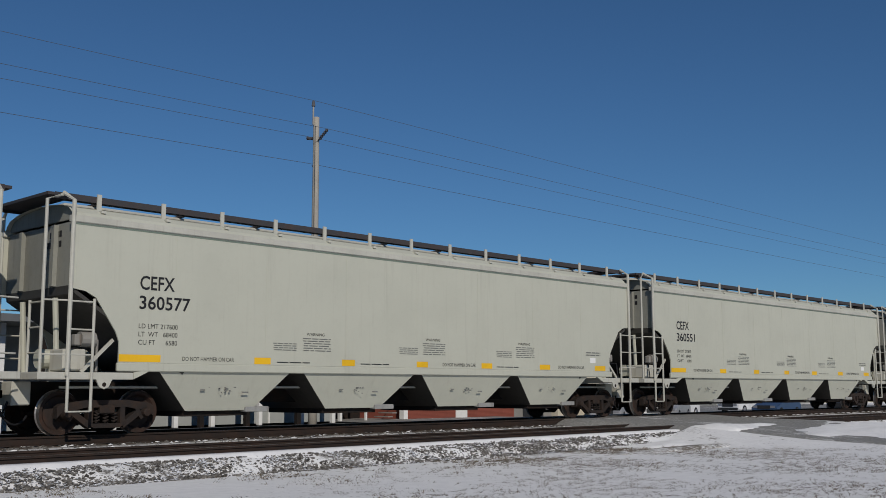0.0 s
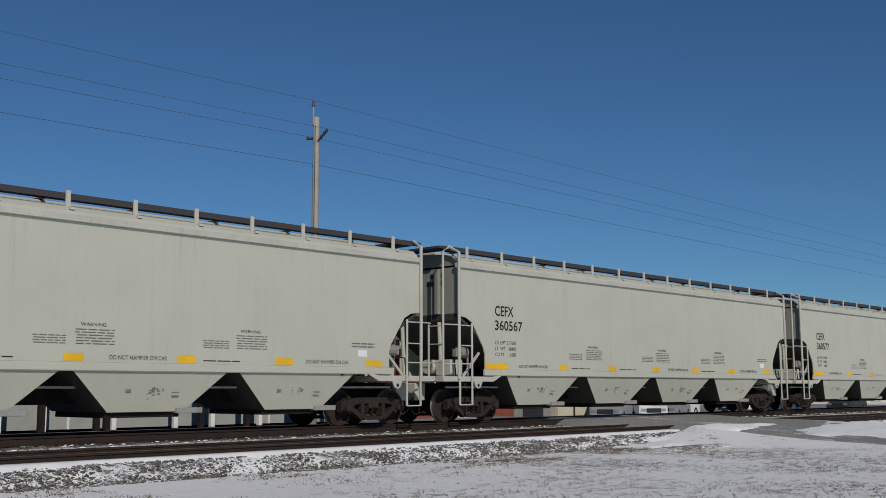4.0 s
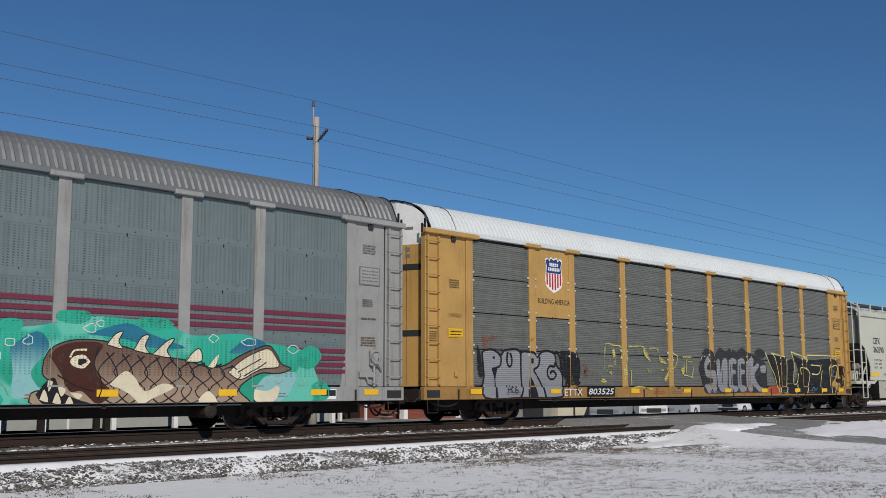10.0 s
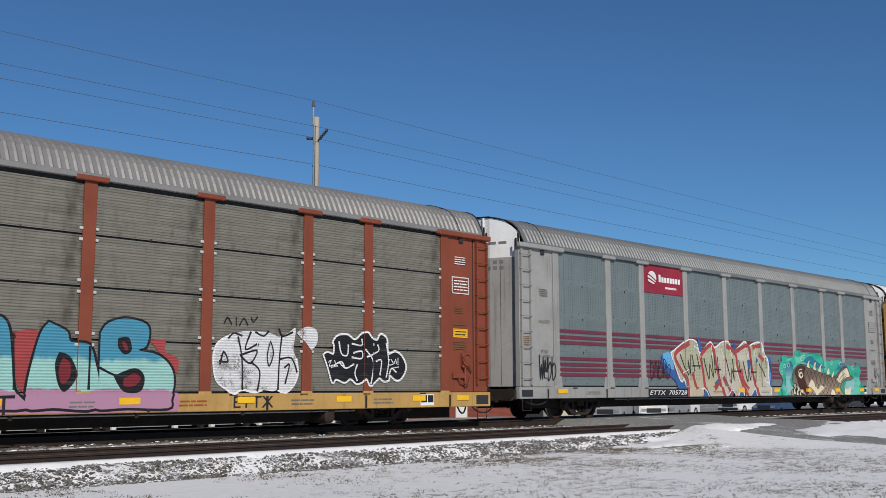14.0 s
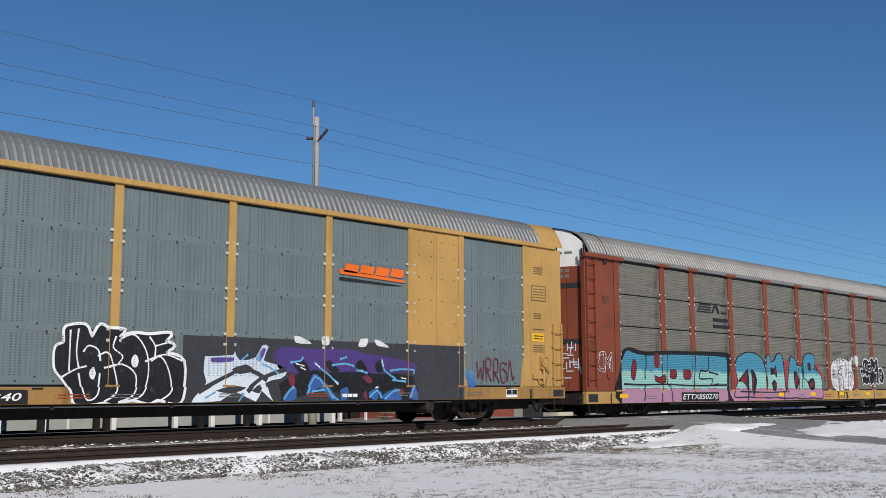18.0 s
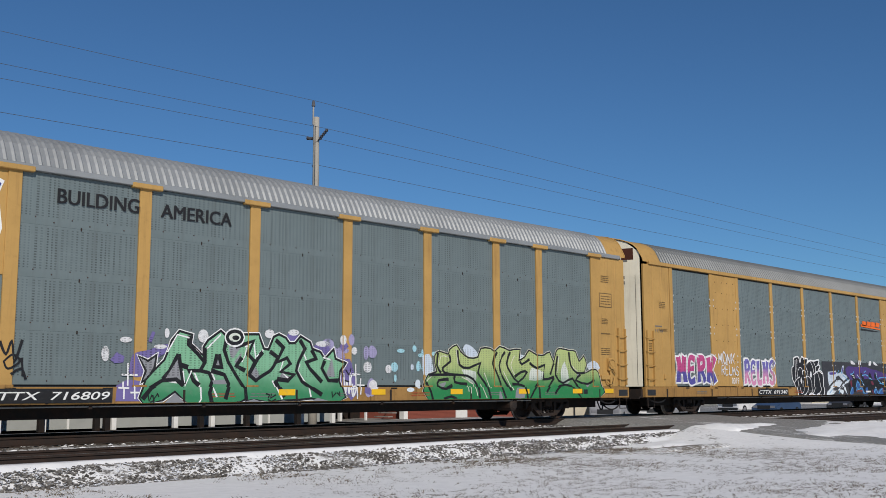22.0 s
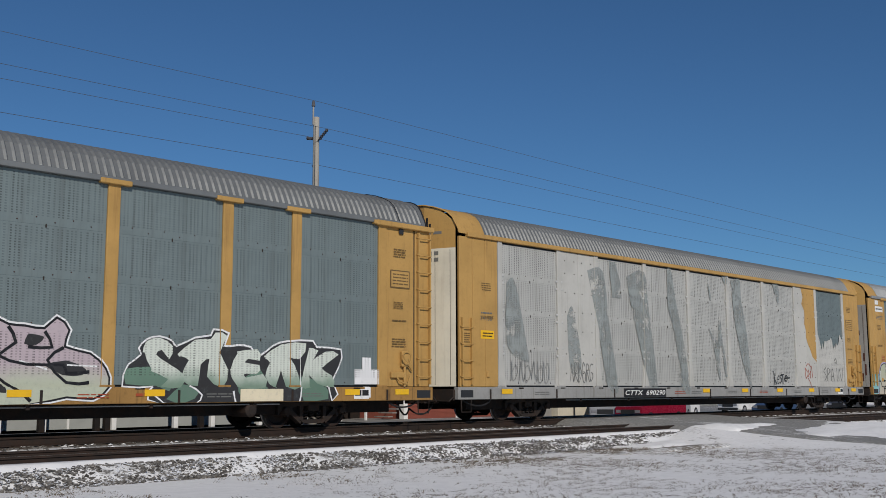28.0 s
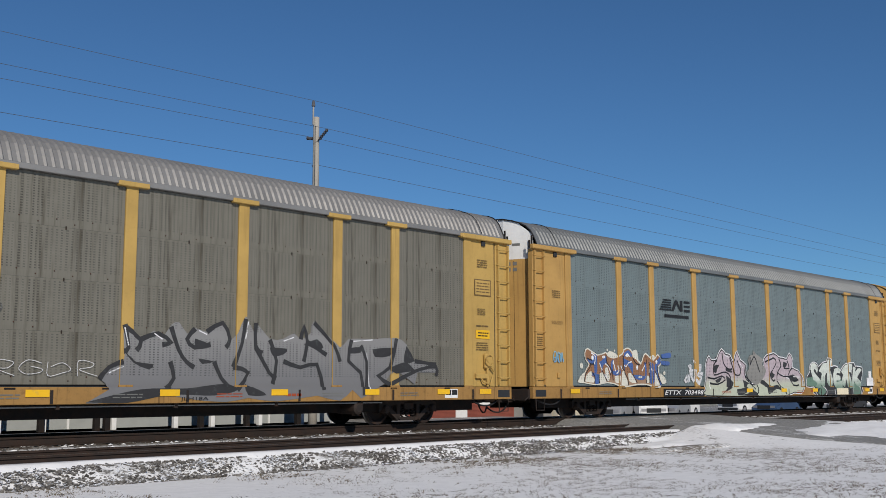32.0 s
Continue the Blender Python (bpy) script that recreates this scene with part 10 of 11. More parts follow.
    art(car, 3.45, 12.12, 0.61, 2.17, "pale to dark green wild letters edged in black", [
        ("cloud", M["spray_ice"], 0, [
            ((25.4, 91.5), (26.9, 99.7), (30.2, 94.6), (33, 79.7), (28.2, 75.8)),
            ((7.2, 76.7), (9.7, 80.2), (11.4, 65.9), (11.8, 49.8), (7.6, 44.8)),
            ((91.8, 67.8), (96, 77.7), (100, 62.7), (94.6, 53.5)),
            ((6.3, 28.9), (6, 23.5), (5.2, 21.3), (4.4, 23.5), (4.1, 28.9), (4.4, 34.2), (5.2, 36.5), (6, 34.3)),
            ((3.5, 57.3), (3.3, 53.7), (2.8, 52.2), (2.3, 53.6), (2.1, 57.1), (2.3, 60.7), (2.8, 62.2), (3.3, 60.8)),
            ((3.2, 19.5), (2.7, 16.8), (1.6, 15.7), (0.5, 16.8), (0, 19.5), (0.5, 22.1), (1.6, 23.2), (2.7, 22.1)),
            ((51.8, 85.5), (54.3, 85.8), (57.3, 79.1), (52.7, 69.8)),
        ]),
        ("halo", M["spray_pale"], 0.15, [
            ((8.1, 32.1), (9.5, 44.3), (13.5, 49), (13, 61.2), (12.8, 77.3), (14.7, 84.1), (18.8, 79.7), (19.4, 88), (22.5, 96), (24.2, 85.3), (28.2, 74.2), (32.8, 76.3), (34.2, 91.8), (38.8, 92.4), (40.7, 87.5), (43.1, 96.5), (46.9, 92.5), (48.7, 90.3), (53.8, 92.8), (53, 72.3), (56.8, 79.7), (58.9, 91.7), (62.9, 83.3), (67.1, 83.8), (70.1, 89.6), (72.4, 69.8), (74.1, 92), (76.3, 97.8), (81.2, 94.8), (85.1, 93.5), (87.3, 73), (90.2, 84.7), (91.5, 67.7), (90, 49.5), (95.3, 58.5), (98.2, 53.7), (100, 30.1), (99, 0.3), (62.6, 0.4), (33.5, 1.1), (9.3, 2.2), (8.1, 32.1)),
        ]),
        ("outline", M["spray_black"], 0.11, [
            ((8.1, 32.1), (9.5, 44.3), (13.5, 49), (13, 61.2), (12.8, 77.3), (14.7, 84.1), (18.8, 79.7), (19.4, 88), (22.5, 96), (24.2, 85.3), (28.2, 74.2), (32.8, 76.3), (34.2, 91.8), (38.8, 92.4), (40.7, 87.5), (43.1, 96.5), (46.9, 92.5), (48.7, 90.3), (53.8, 92.8), (53, 72.3), (56.8, 79.7), (58.9, 91.7), (62.9, 83.3), (67.1, 83.8), (70.1, 89.6), (72.4, 69.8), (74.1, 92), (76.3, 97.8), (81.2, 94.8), (85.1, 93.5), (87.3, 73), (90.2, 84.7), (91.5, 67.7), (90, 49.5), (95.3, 58.5), (98.2, 53.7), (100, 30.1), (99, 0.3), (62.6, 0.4), (33.5, 1.1), (9.3, 2.2), (8.1, 32.1)),
        ]),
        ("letter", M["spray_lime"], 0, [
            ((8.1, 32.1), (9.5, 44.3), (13.5, 49), (13, 61.2), (12.8, 77.3), (14.7, 84.1), (18.8, 79.7), (19.4, 88), (22.5, 96), (24.2, 85.3), (28.2, 74.2), (32.8, 76.3), (34.2, 91.8), (38.8, 92.4), (40.7, 87.5), (43.1, 96.5), (46.9, 92.5), (48.7, 90.3), (53.8, 92.8), (53, 72.3), (56.8, 79.7), (58.9, 91.7), (62.9, 83.3), (67.1, 83.8), (70.1, 89.6), (72.4, 69.8), (74.1, 92), (76.3, 97.8), (81.2, 94.8), (85.1, 93.5), (87.3, 73), (90.2, 84.7), (91.5, 67.7), (90, 49.5), (95.3, 58.5), (98.2, 53.7), (100, 30.1), (99, 0.3), (62.6, 0.4), (33.5, 1.1), (9.3, 2.2)),
        ]),
        ("gap", M["spray_mint"], 0, [
            ((24.8, 54.9), (31.6, 51), (31, 30.2), (28.2, 32.5), (26, 45)),
            ((60, 60.8), (66.5, 52), (65.4, 38.6), (58.6, 37.3)),
            ((76.4, 53.6), (78.7, 74.1), (81.5, 33.5), (77, 30.9)),
        ]),
        ("counter", M["spray_grey"], 0, [
            ((14.4, 28.4), (17.5, 32.3), (16.4, 23.2)),
            ((51.6, 22.5), (55.6, 22.5), (55.5, 4.3), (50.6, 4.4)),
            ((42.7, 19.1), (44.5, 0.6), (42.4, 0.7)),
            ((85.7, 50.4), (88.3, 54.3), (86.5, 43)),
            ((91.2, 28.1), (93.9, 33.8), (92.3, 23.2)),
        ]),
        ("stroke", M["spray_black"], 0.072, [
            ((19, 79.7), (19.6, 68.3), (16.2, 57.6), (17, 48.5), (21.6, 44.8)),
            ((22.9, 88.5), (23.8, 62.8), (28.2, 57.5), (33.8, 67), (32.5, 49.4), (36.3, 29.3), (38.3, 2.9)),
            ((14, 82.4), (13.5, 61.2), (15.3, 48.4)),
            ((41.6, 87.7), (39.8, 66.9), (42.2, 42.4), (45.9, 2.6)),
            ((46.1, 88.3), (43.2, 70.6), (43.2, 52.7), (48.8, 17.3)),
            ((48.7, 88.6), (46.9, 67.5), (48.9, 50.3), (52.8, 33), (57.5, 51.5), (54.7, 52.4), (50.9, 42.7)),
            ((53.8, 72.3), (54.9, 66.5), (59, 76.4)),
            ((59, 69.3), (62.8, 60), (67.2, 66.4), (65.9, 38.6), (72.4, 43.5)),
            ((72.4, 69.8), (70.3, 47.8)),
            ((74.6, 84.7), (73.3, 47.2), (77.6, 31.6), (83.1, 41), (87.7, 13.1)),
            ((81.2, 92.9), (82.2, 67), (85.7, 52.3), (90.2, 52.5)),
            ((87.9, 48.7), (85.1, 37.3), (92.2, 30), (95.9, 38.4)),
            ((8.3, 32.1), (10.3, 16.2), (11.1, 2.1)),
            ((9.5, 44.3), (17.7, 45.3), (27.5, 43.8), (31.9, 28.6), (32.8, 4.1)),
            ((18.7, 37.2), (14.3, 35.5), (13.9, 25.1), (17, 20.9), (20.4, 27.5)),
            ((21.6, 44.8), (21.6, 32.4), (27.3, 29.2)),
            ((72.3, 10.9), (75.6, 26.1), (82.2, 26.1), (87.6, 0.8)),
            ((67.6, 14.6), (72.4, 41.4)),
            ((49.7, 29.4), (55.8, 26), (57.1, 2.1)),
            ((58.5, 1.3), (62.9, 29.6), (63.8, 1.1)),
            ((16, 3.2), (19.4, 7.9), (22, 2.3)),
        ]),
        ("highlight", M["spray_pale"], 0.026, [
            ((14.5, 61.3), (15.3, 77), (18.4, 76.4)),
            ((35.6, 49.5), (38.4, 21.8)),
            ((45.1, 52.8), (49.8, 18.3)),
            ((24.8, 41.7), (30.1, 29.2), (31.7, 8.5)),
            ((8.6, 33.7), (10.8, 42.4), (16, 43.6)),
            ((51, 81.9), (49, 64.2), (50.9, 46.9)),
            ((75.5, 84.8), (74.2, 50.9)),
            ((33.6, 29.2), (36.3, 4)),
            ((27.3, 25.9), (27.6, 15.9)),
            ((28.6, 25.2), (28.8, 12.6)),
            ((83.1, 65.2), (86, 55.3)),
            ((22.1, 91.7), (23.1, 63.7)),
        ]),
    ], 2)
    return car


def rack_white():
    white, bare = M["perf_white"], M["bare_grey"]

    def tint(i, j):
        if i < 8:
            return white
        return None

    car = autorack(dict(label="yellow car carrier wagon half overpainted in streaky white", body=M["yellow"], panel=M["perf"], ribs=2, depth=0.002, roof=M["roof_grey"], sill=M["silver"], end=(M["cream"], M["yellow"]), hood=M["yellow"], wide=True, flare=True, corner="panel", eave=M["yellow"], tint=tint, warn=(-12.74,), post=M["roller"], plain=M["roller"], end_label="cream-painted end door"))
    art(car, -11.57, -3.61, 0.89, 4.89, "bare grey streaks in the white paint", [
        ("streak", M["bare_grey"], 0, [
            ((0, 78), (5, 79), (12, 27), (11, 21), (0, 33)),
            ((36, 57), (40, 64), (45, 22), (41, 5), (37, 22)),
            ((50, 95), (61, 96), (65, 51), (70, 2), (63, 2), (58, 41)),
            ((78, 94), (91, 100), (95, 63), (100, 0), (94, 0), (86, 43), (81, 71)),
        ]),
    ])
    art(car, -2.8, 5.77, 0.92, 5.16, "bare grey streaks in the white paint", [
        ("streak", M["bare_grey"], 0, [
            ((0, 99), (3, 100), (6, 74), (10, 49), (15, 0), (7, 0), (7, 23), (4, 48), (0, 68)),
            ((32, 96), (33, 94), (35, 80), (34, 78)),
            ((32, 55), (35, 47), (39, 42), (40, 43), (41, 59), (43, 58), (43, 48), (46, 26), (47, 11), (45, 14), (43, 37), (41, 31), (41, 8), (39, 14), (36, 36)),
            ((53, 98), (61, 100), (62, 81), (66, 51), (69, 0), (68, 0), (62, 21), (56, 56), (54, 79)),
            ((45, 100), (49, 100), (49, 94), (47, 94)),
            ((93, 100), (100, 100), (99, 85), (98, 81), (96, 89)),
        ]),
    ])
    strips(car, bare, ((-6.4, -5.9),), 3.9, 5.1, 0.3, "short bare patch under the eave")
    r = random.Random(78)
    edge = [(8.965, 5.17), (7.72, 5.17)] + [(7.8 + 0.0115 * k * k * 0.62 + r.uniform(-0.12, 0.12), 5.05 - 0.28 * k) for k in range(1, 11)] + [(8.965, 2.05)]
    Decal(car).poly(edge).lay("bare_patch", M["yellow"], car["top"], 0.004, "yellow paint left bare by the roller")
    ragged = [(9.17, 1.0), (11.85, 1.0)] + [(11.85 - 0.1 * k, 2.95 + 0.25 * math.sin(k * 0.5) + r.uniform(-0.22, 0.22)) for k in range(27)] + [(9.17, 2.9)]
    Decal(car).poly(ragged).lay("roller_paint", M["roller"], car["top"], 0.004, "ragged white roller paint on the last panel")
    number(car, "CTTX  690290", -5.74, -3.2, 0.66, 0.94, M["black"])
    bars(car, -12.75, -12.25, 3.02, 3.13, 1, M["ink_grey"], 15)
    sign_text(car, "34130", -12.75, -12.25, 2.86, 2.97, M["ink_grey"])
    for k, (a, b) in enumerate(((-11.4, -9.6), (-8.6, -7.4))):
        scribble(car, a, b, 1.15, 1.75, M["ink_grey"], 0.020, 6, 70 + k)
    art(car, 4.92, 6.38, 1.05, 1.64, "dark green sprayed tag", [
        ("tag", M["thin_black"], 0.045, [
            ((0, 101), (8, 58), (3, 0)),
            ((13, 74), (6, 51), (21, 10)),
            ((35, 70), (23, 42), (30, 10)),
            ((24, 40), (35, 44)),
            ((50, 75), (40, 61), (50, 38), (40, 15)),
            ((47, 70), (64, 76)),
            ((57, 71), (57, 10)),
            ((70, 48), (77, 71), (85, 53), (77, 29), (67, 48), (100, 53)),
        ]),
    ])
    art(car, 9.65, 11.57, 1.25, 2.23, "thin dark sprayed tag", [
        ("tag", M["ink_grey"], 0.05, [
            ((12, 59), (0, 43), (12, 20), (2, 0)),
            ((18, 0), (21, 56), (33, 44), (21, 28)),
            ((38, 0), (45, 57), (54, 0)),
            ((40, 21), (52, 21)),
            ((70, 58), (69, 0)),
            ((79, 1), (82, 56), (94, 1), (100, 60)),
            ((57, 90), (67, 100), (70, 81), (60, 84)),
        ]),
    ])
    art(car, 7.8, 8.48, 0.91, 1.97, "thin red sprayed tag", [
        ("tag", M["rust_mark"], 0.035, [
            ((0, 83), (6, 41), (39, 62), (3, 80)),
            ((45, 76), (39, 49), (75, 70)),
            ((69, 42), (88, 91), (100, 45)),
            ((15, 90), (45, 100), (82, 87)),
            ((36, 42), (66, 25), (82, 0)),
        ]),
    ])
    return car


def rack_south():
    car = autorack(dict(label="orange-yellow car carrier wagon with slate panels, striped emblem and graffiti", body=M["yellow"], panel=M["perf_ns"], ribs=2, depth=0.002, roof=M["roof_grey"], sill=M["yellow_sill"], end=(M["yellow"], M["white"]), clips=False))
    d = Decal(car)
    for k in range(5):
        d.rect(-6.6 + 0.06 * k, -5.85, 3.66 + 0.085 * k, 3.71 + 0.085 * k)
    d.poly([(-5.85, 3.66), (-5.6, 4.05), (-5.45, 4.05), (-5.25, 3.78), (-5.25, 4.05), (-5.1, 4.05), (-5.1, 3.66), (-5.25, 3.66), (-5.5, 3.92), (-5.68, 3.66)])
    d.rect(-5.0, -4.6, 3.66, 3.74).rect(-5.0, -4.6, 3.82, 3.89).rect(-5.0, -4.6, 3.97, 4.05).rect(-6.3, -4.7, 3.42, 3.52)
    tagged(d.lay("emblem", M["ink"], car["top"], 0.008, "black striped emblem"), kind="stuff")
    art(car, -11.45, -6.01, 1.02, 2.24, "orange, blue and white wild letters", [
        ("cloud", M["spray_pale"], 0, [
            ((29.2, 83), (32.1, 92.5), (38.3, 86.7), (41.1, 76.3), (34.9, 72.1), (29.7, 76.4)),
            ((56.4, 94.1), (59.8, 99.2), (62, 93.2), (62.9, 72.3), (66.3, 62.1), (64.4, 58.4), (56.7, 76.7)),
            ((5.4, 51.8), (5, 46.3), (3.9, 44), (2.9, 46.2), (2.4, 51.5), (2.8, 56.9), (3.8, 59.2), (4.9, 57.1)),
            ((93.7, 36.4), (93.2, 32.4), (92.2, 30.8), (91.2, 32.3), (90.7, 36.2), (91.1, 40.1), (92.2, 41.8), (93.2, 40.2)),
            ((0, 9.6), (2.3, 23.7), (7.3, 35.1), (6, 7.5)),
            ((87.3, 35.2), (92.5, 24.6), (94.1, 9.3), (88.1, 7)),
            ((74.9, 75.5), (77.5, 85.6), (80.3, 83.4), (79.6, 71.4)),
            ((30.6, 94.9), (30.4, 92.5), (29.9, 91.4), (29.4, 92.3), (29.2, 94.7), (29.4, 97), (29.8, 98.1), (30.3, 97.2)),
            ((38.1, 94.1), (37.9, 92.2), (37.4, 91.3), (36.9, 92), (36.7, 93.9), (36.9, 95.8), (37.4, 96.7), (37.9, 96)),
        ]),
        ("halo", M["spray_pale"], 0.11, [
            ((6.4, 9.7), (6.8, 28.7), (9.2, 43.2), (11.7, 56.3), (8.4, 68.7), (7.7, 84.6), (10.4, 94.7), (19.5, 78.3), (28.3, 86.2), (29.8, 78.1), (36.7, 72.4), (44.6, 83.6), (47.3, 95), (51.8, 100.2), (55.6, 92.2), (56.8, 78.5), (60.5, 72), (65.4, 58.5), (68.6, 78.3), (71.1, 87.5), (76.1, 75.7), (79.1, 70.7), (85.2, 85.9), (88.4, 64.5), (84.3, 53.1), (86.5, 24.3), (87.1, 0.8), (79.5, -0.3), (71.5, 6), (60.9, 5.8), (50.6, 0.6), (43.4, 0.5), (37.1, 7.1), (29.3, 10.3), (24.3, 7.9), (16.8, 5.1), (6.4, 9.7)),
        ]),
        ("letter", M["spray_orange"], 0, [
            ((6.4, 9.7), (6.8, 28.7), (9.2, 43.2), (11.7, 56.3), (8.4, 68.7), (7.7, 84.6), (10.4, 94.7), (19.5, 78.3), (28.3, 86.2), (29.8, 78.1), (36.7, 72.4), (44.6, 83.6), (47.3, 95), (51.8, 100.2), (55.6, 92.2), (56.8, 78.5), (60.5, 72), (65.4, 58.5), (68.6, 78.3), (71.1, 87.5), (76.1, 75.7), (79.1, 70.7), (85.2, 85.9), (88.4, 64.5), (84.3, 53.1), (86.5, 24.3), (87.1, 0.8), (79.5, -0.3), (71.5, 6), (60.9, 5.8), (50.6, 0.6), (43.4, 0.5), (37.1, 7.1), (29.3, 10.3), (24.3, 7.9), (16.8, 5.1)),
        ]),
        ("patch", M["spray_royal"], 0, [
            ((9, 72), (14.3, 66.2), (16.2, 81.1), (19.1, 76.6), (19, 37.5), (16.6, 33.5), (16, 56.7), (11.9, 57.9)),
            ((14.1, 34.6), (20.8, 29.5), (21, 6.5), (16.4, 6.4), (16.7, 23.8), (14.4, 26)),
            ((23.8, 65.8), (28.4, 79.6), (28.9, 59.8), (25.6, 54.4), (24.2, 33), (28.3, 15.8), (25.4, 21.6), (21.8, 59)),
            ((33.2, 61.9), (35.8, 71.6), (35.3, 40.4), (42.2, 43.3), (41.4, 28.4), (34.3, 32)),
            ((45.5, 81), (47.4, 73.8), (51.1, 69.1), (56.8, 59.3), (56.5, 33.3), (59.1, 16.2), (60.7, 5.8), (56, 31.6), (53.1, 48.6), (48.4, 58.5), (47.6, 43), (45.7, 52.4)),
            ((47.3, 88.1), (51.9, 96.8), (55.7, 85.9), (55, 77.5), (51, 88.7), (47.8, 77.2)),
            ((56.9, 29.9), (63.6, 30.3), (69.2, 27.1), (70.1, 41.3), (69.2, 64.2), (71.2, 62.6), (71.6, 30), (67.5, 16.5), (59.8, 19)),
            ((75.1, 66.6), (78.7, 59.8), (79.4, 12.5), (74.9, 8.9)),
            ((80.2, 58.2), (87.3, 81.9), (87.9, 64.4), (83.8, 56), (84.9, 31.5), (88.7, 6.3), (86.9, 1.9), (85, 16.3), (80.8, 43.8)),
        ]),
        ("gap", M["spray_pale"], 0, [
            ((7.2, 11.3), (8.2, 25.6), (11.7, 37), (14.1, 35.6), (13.8, 24.3), (15.9, 21.2), (15.6, 8.3)),
            ((20.9, 27.9), (24, 36.3), (28.3, 11.9), (21.4, 7.8)),
            ((26.9, 44.7), (29.4, 49.9), (31.8, 21.9), (29.7, 11.9), (27.7, 28.3)),
            ((42.9, 1.5), (43.7, 32.6), (45.4, 41.2), (48.6, 26.1), (50.8, 1.6)),
            ((37, 25.5), (42.3, 27.4), (41.5, 8.9), (37.6, 9.5)),
            ((51.3, 33), (54.1, 34.9), (59.4, 12.7), (58.5, 7.5), (52.4, 12.5)),
            ((70.4, 27.1), (74.3, 27.3), (74.4, 9.6), (71.3, 9.5)),
            ((79.7, 0.8), (80, 27.6), (81.3, 40.3), (85, 13.4), (86.2, 1.9)),
            ((62.7, 26.7), (66.5, 26.2), (65.6, 21.6), (62.2, 22.5)),
        ]),
        ("outline", M["thin_black"], 0.04, [
            ((6.4, 10.7), (7.4, 29.7), (12.2, 49.2), (12.3, 59.5)),
            ((21.3, 60.6), (24.4, 37.9), (29.2, 11.3)),
            ((34.4, 42.7), (35.2, 14.7)),
            ((43, 52.8), (47.7, 34.5), (50.7, 17.6), (51.2, 1.6)),
            ((56, 33.3), (60.9, 7.6)),
            ((71.6, 27.2), (71.1, 7.7)),
            ((80, 42), (86, 12.7), (86.4, 1.9)),
            ((28.3, 82.9), (29.1, 61.4), (33.4, 44.6), (32.6, 28.6)),
            ((14.3, 34.6), (16.7, 23.8), (16.5, 6.4)),
            ((45.5, 80.3), (45.6, 51.4), (47.6, 41.3)),
            ((56.7, 75), (60.1, 61.4), (63.9, 58.3)),
            ((71.1, 83.9), (71.7, 62.7), (69.2, 64.2)),
            ((75.1, 66.6), (74.9, 8.9)),
            ((12.3, 56.3), (16, 56.7)),
            ((20.8, 29.5), (21.1, 6.8)),
            ((9, 71.3), (14.3, 66.2)),
            ((83.8, 56), (84.9, 27.9), (88.4, 6.3)),
        ]),
        ("highlight", M["spray_white"], 0.04, [
            ((16.4, 56.1), (17.6, 76.4), (13.3, 85.5)),
            ((21.5, 59.9), (24, 41.2)),
            ((27.3, 57.9), (30.7, 51), (32.8, 34.6)),
            ((35.6, 67.2), (37.8, 38.9)),
            ((40.5, 54.3), (41, 38.5), (38.7, 32.9)),
            ((46.6, 56.6), (49.2, 51.7), (51.2, 61.2), (55.4, 66.1)),
            ((48.7, 80.8), (51, 87.3), (53.1, 78.6)),
            ((66.4, 41), (69.5, 56.1)),
            ((74.3, 37.3), (75.6, 66.7)),
            ((76.7, 48.9), (77.9, 41.1)),
            ((26.6, 31.5), (28, 21.7), (29.1, 37.6)),
            ((42.6, 54.5), (44, 42.7)),
        ]),
        ("spot", M["spray_white"], 0, [
            ((15.9, 72.9), (15.5, 68.5), (14.7, 66.6), (13.8, 68.3), (13.4, 72.6), (13.7, 77), (14.6, 78.9), (15.5, 77.2)),
            ((27.5, 76.1), (27.1, 73.5), (25.9, 72.3), (24.7, 73.2), (24.1, 75.7), (24.6, 78.3), (25.8, 79.5), (27, 78.6)),
            ((62.2, 50.5), (61.9, 46), (61.1, 44.1), (60.3, 45.9), (59.9, 50.3), (60.2, 54.7), (61, 56.6), (61.9, 54.9)),
            ((52.3, 83), (51.8, 79.5), (50.7, 78), (49.5, 79.2), (49, 82.5), (49.5, 86), (50.6, 87.6), (51.8, 86.4)),
            ((84.2, 67.6), (83.8, 63.7), (82.6, 62), (81.5, 63.5), (81, 67.3), (81.4, 71.2), (82.6, 72.9), (83.7, 71.4)),
            ((84.5, 8), (84.2, 5.7), (83.3, 4.7), (82.4, 5.7), (82.1, 7.9), (82.4, 10.2), (83.3, 11.2), (84.2, 10.3)),
            ((36.5, 61.6), (36.3, 58.2), (35.7, 56.8), (35.2, 58.1), (34.9, 61.4), (35.1, 64.8), (35.7, 66.2), (36.2, 64.9)),
        ]),
        ("tag", M["spray_royal"], 0, [
            ((89.1, 89.4), (94.1, 92.4), (99.7, 94.7), (100, 81.3), (94.1, 79.1), (89.4, 78.5)),
            ((88.4, 71), (97.9, 69.2), (97.7, 58.8), (88.9, 60.1)),
        ]),
    ], 2)
    art(car, -5.11, -3.85, 1.13, 1.91, "white sprayed tag", [
        ("tag", M["thin_white"], 0.13, [
            ((0, 5), (18, 35), (24, 12), (3, 8)),
            ((23, 71), (35, 77), (28, 44), (43, 36)),
            ((43, 63), (36, 27), (51, 9)),
            ((58, 63), (54, 18), (66, 9)),
            ((78, 73), (89, 79), (84, 55), (69, 36), (89, 27), (78, 0), (66, 5)),
            ((50, 96), (56, 100)),
            ((78, 46), (100, 42)),
        ]),
    ])
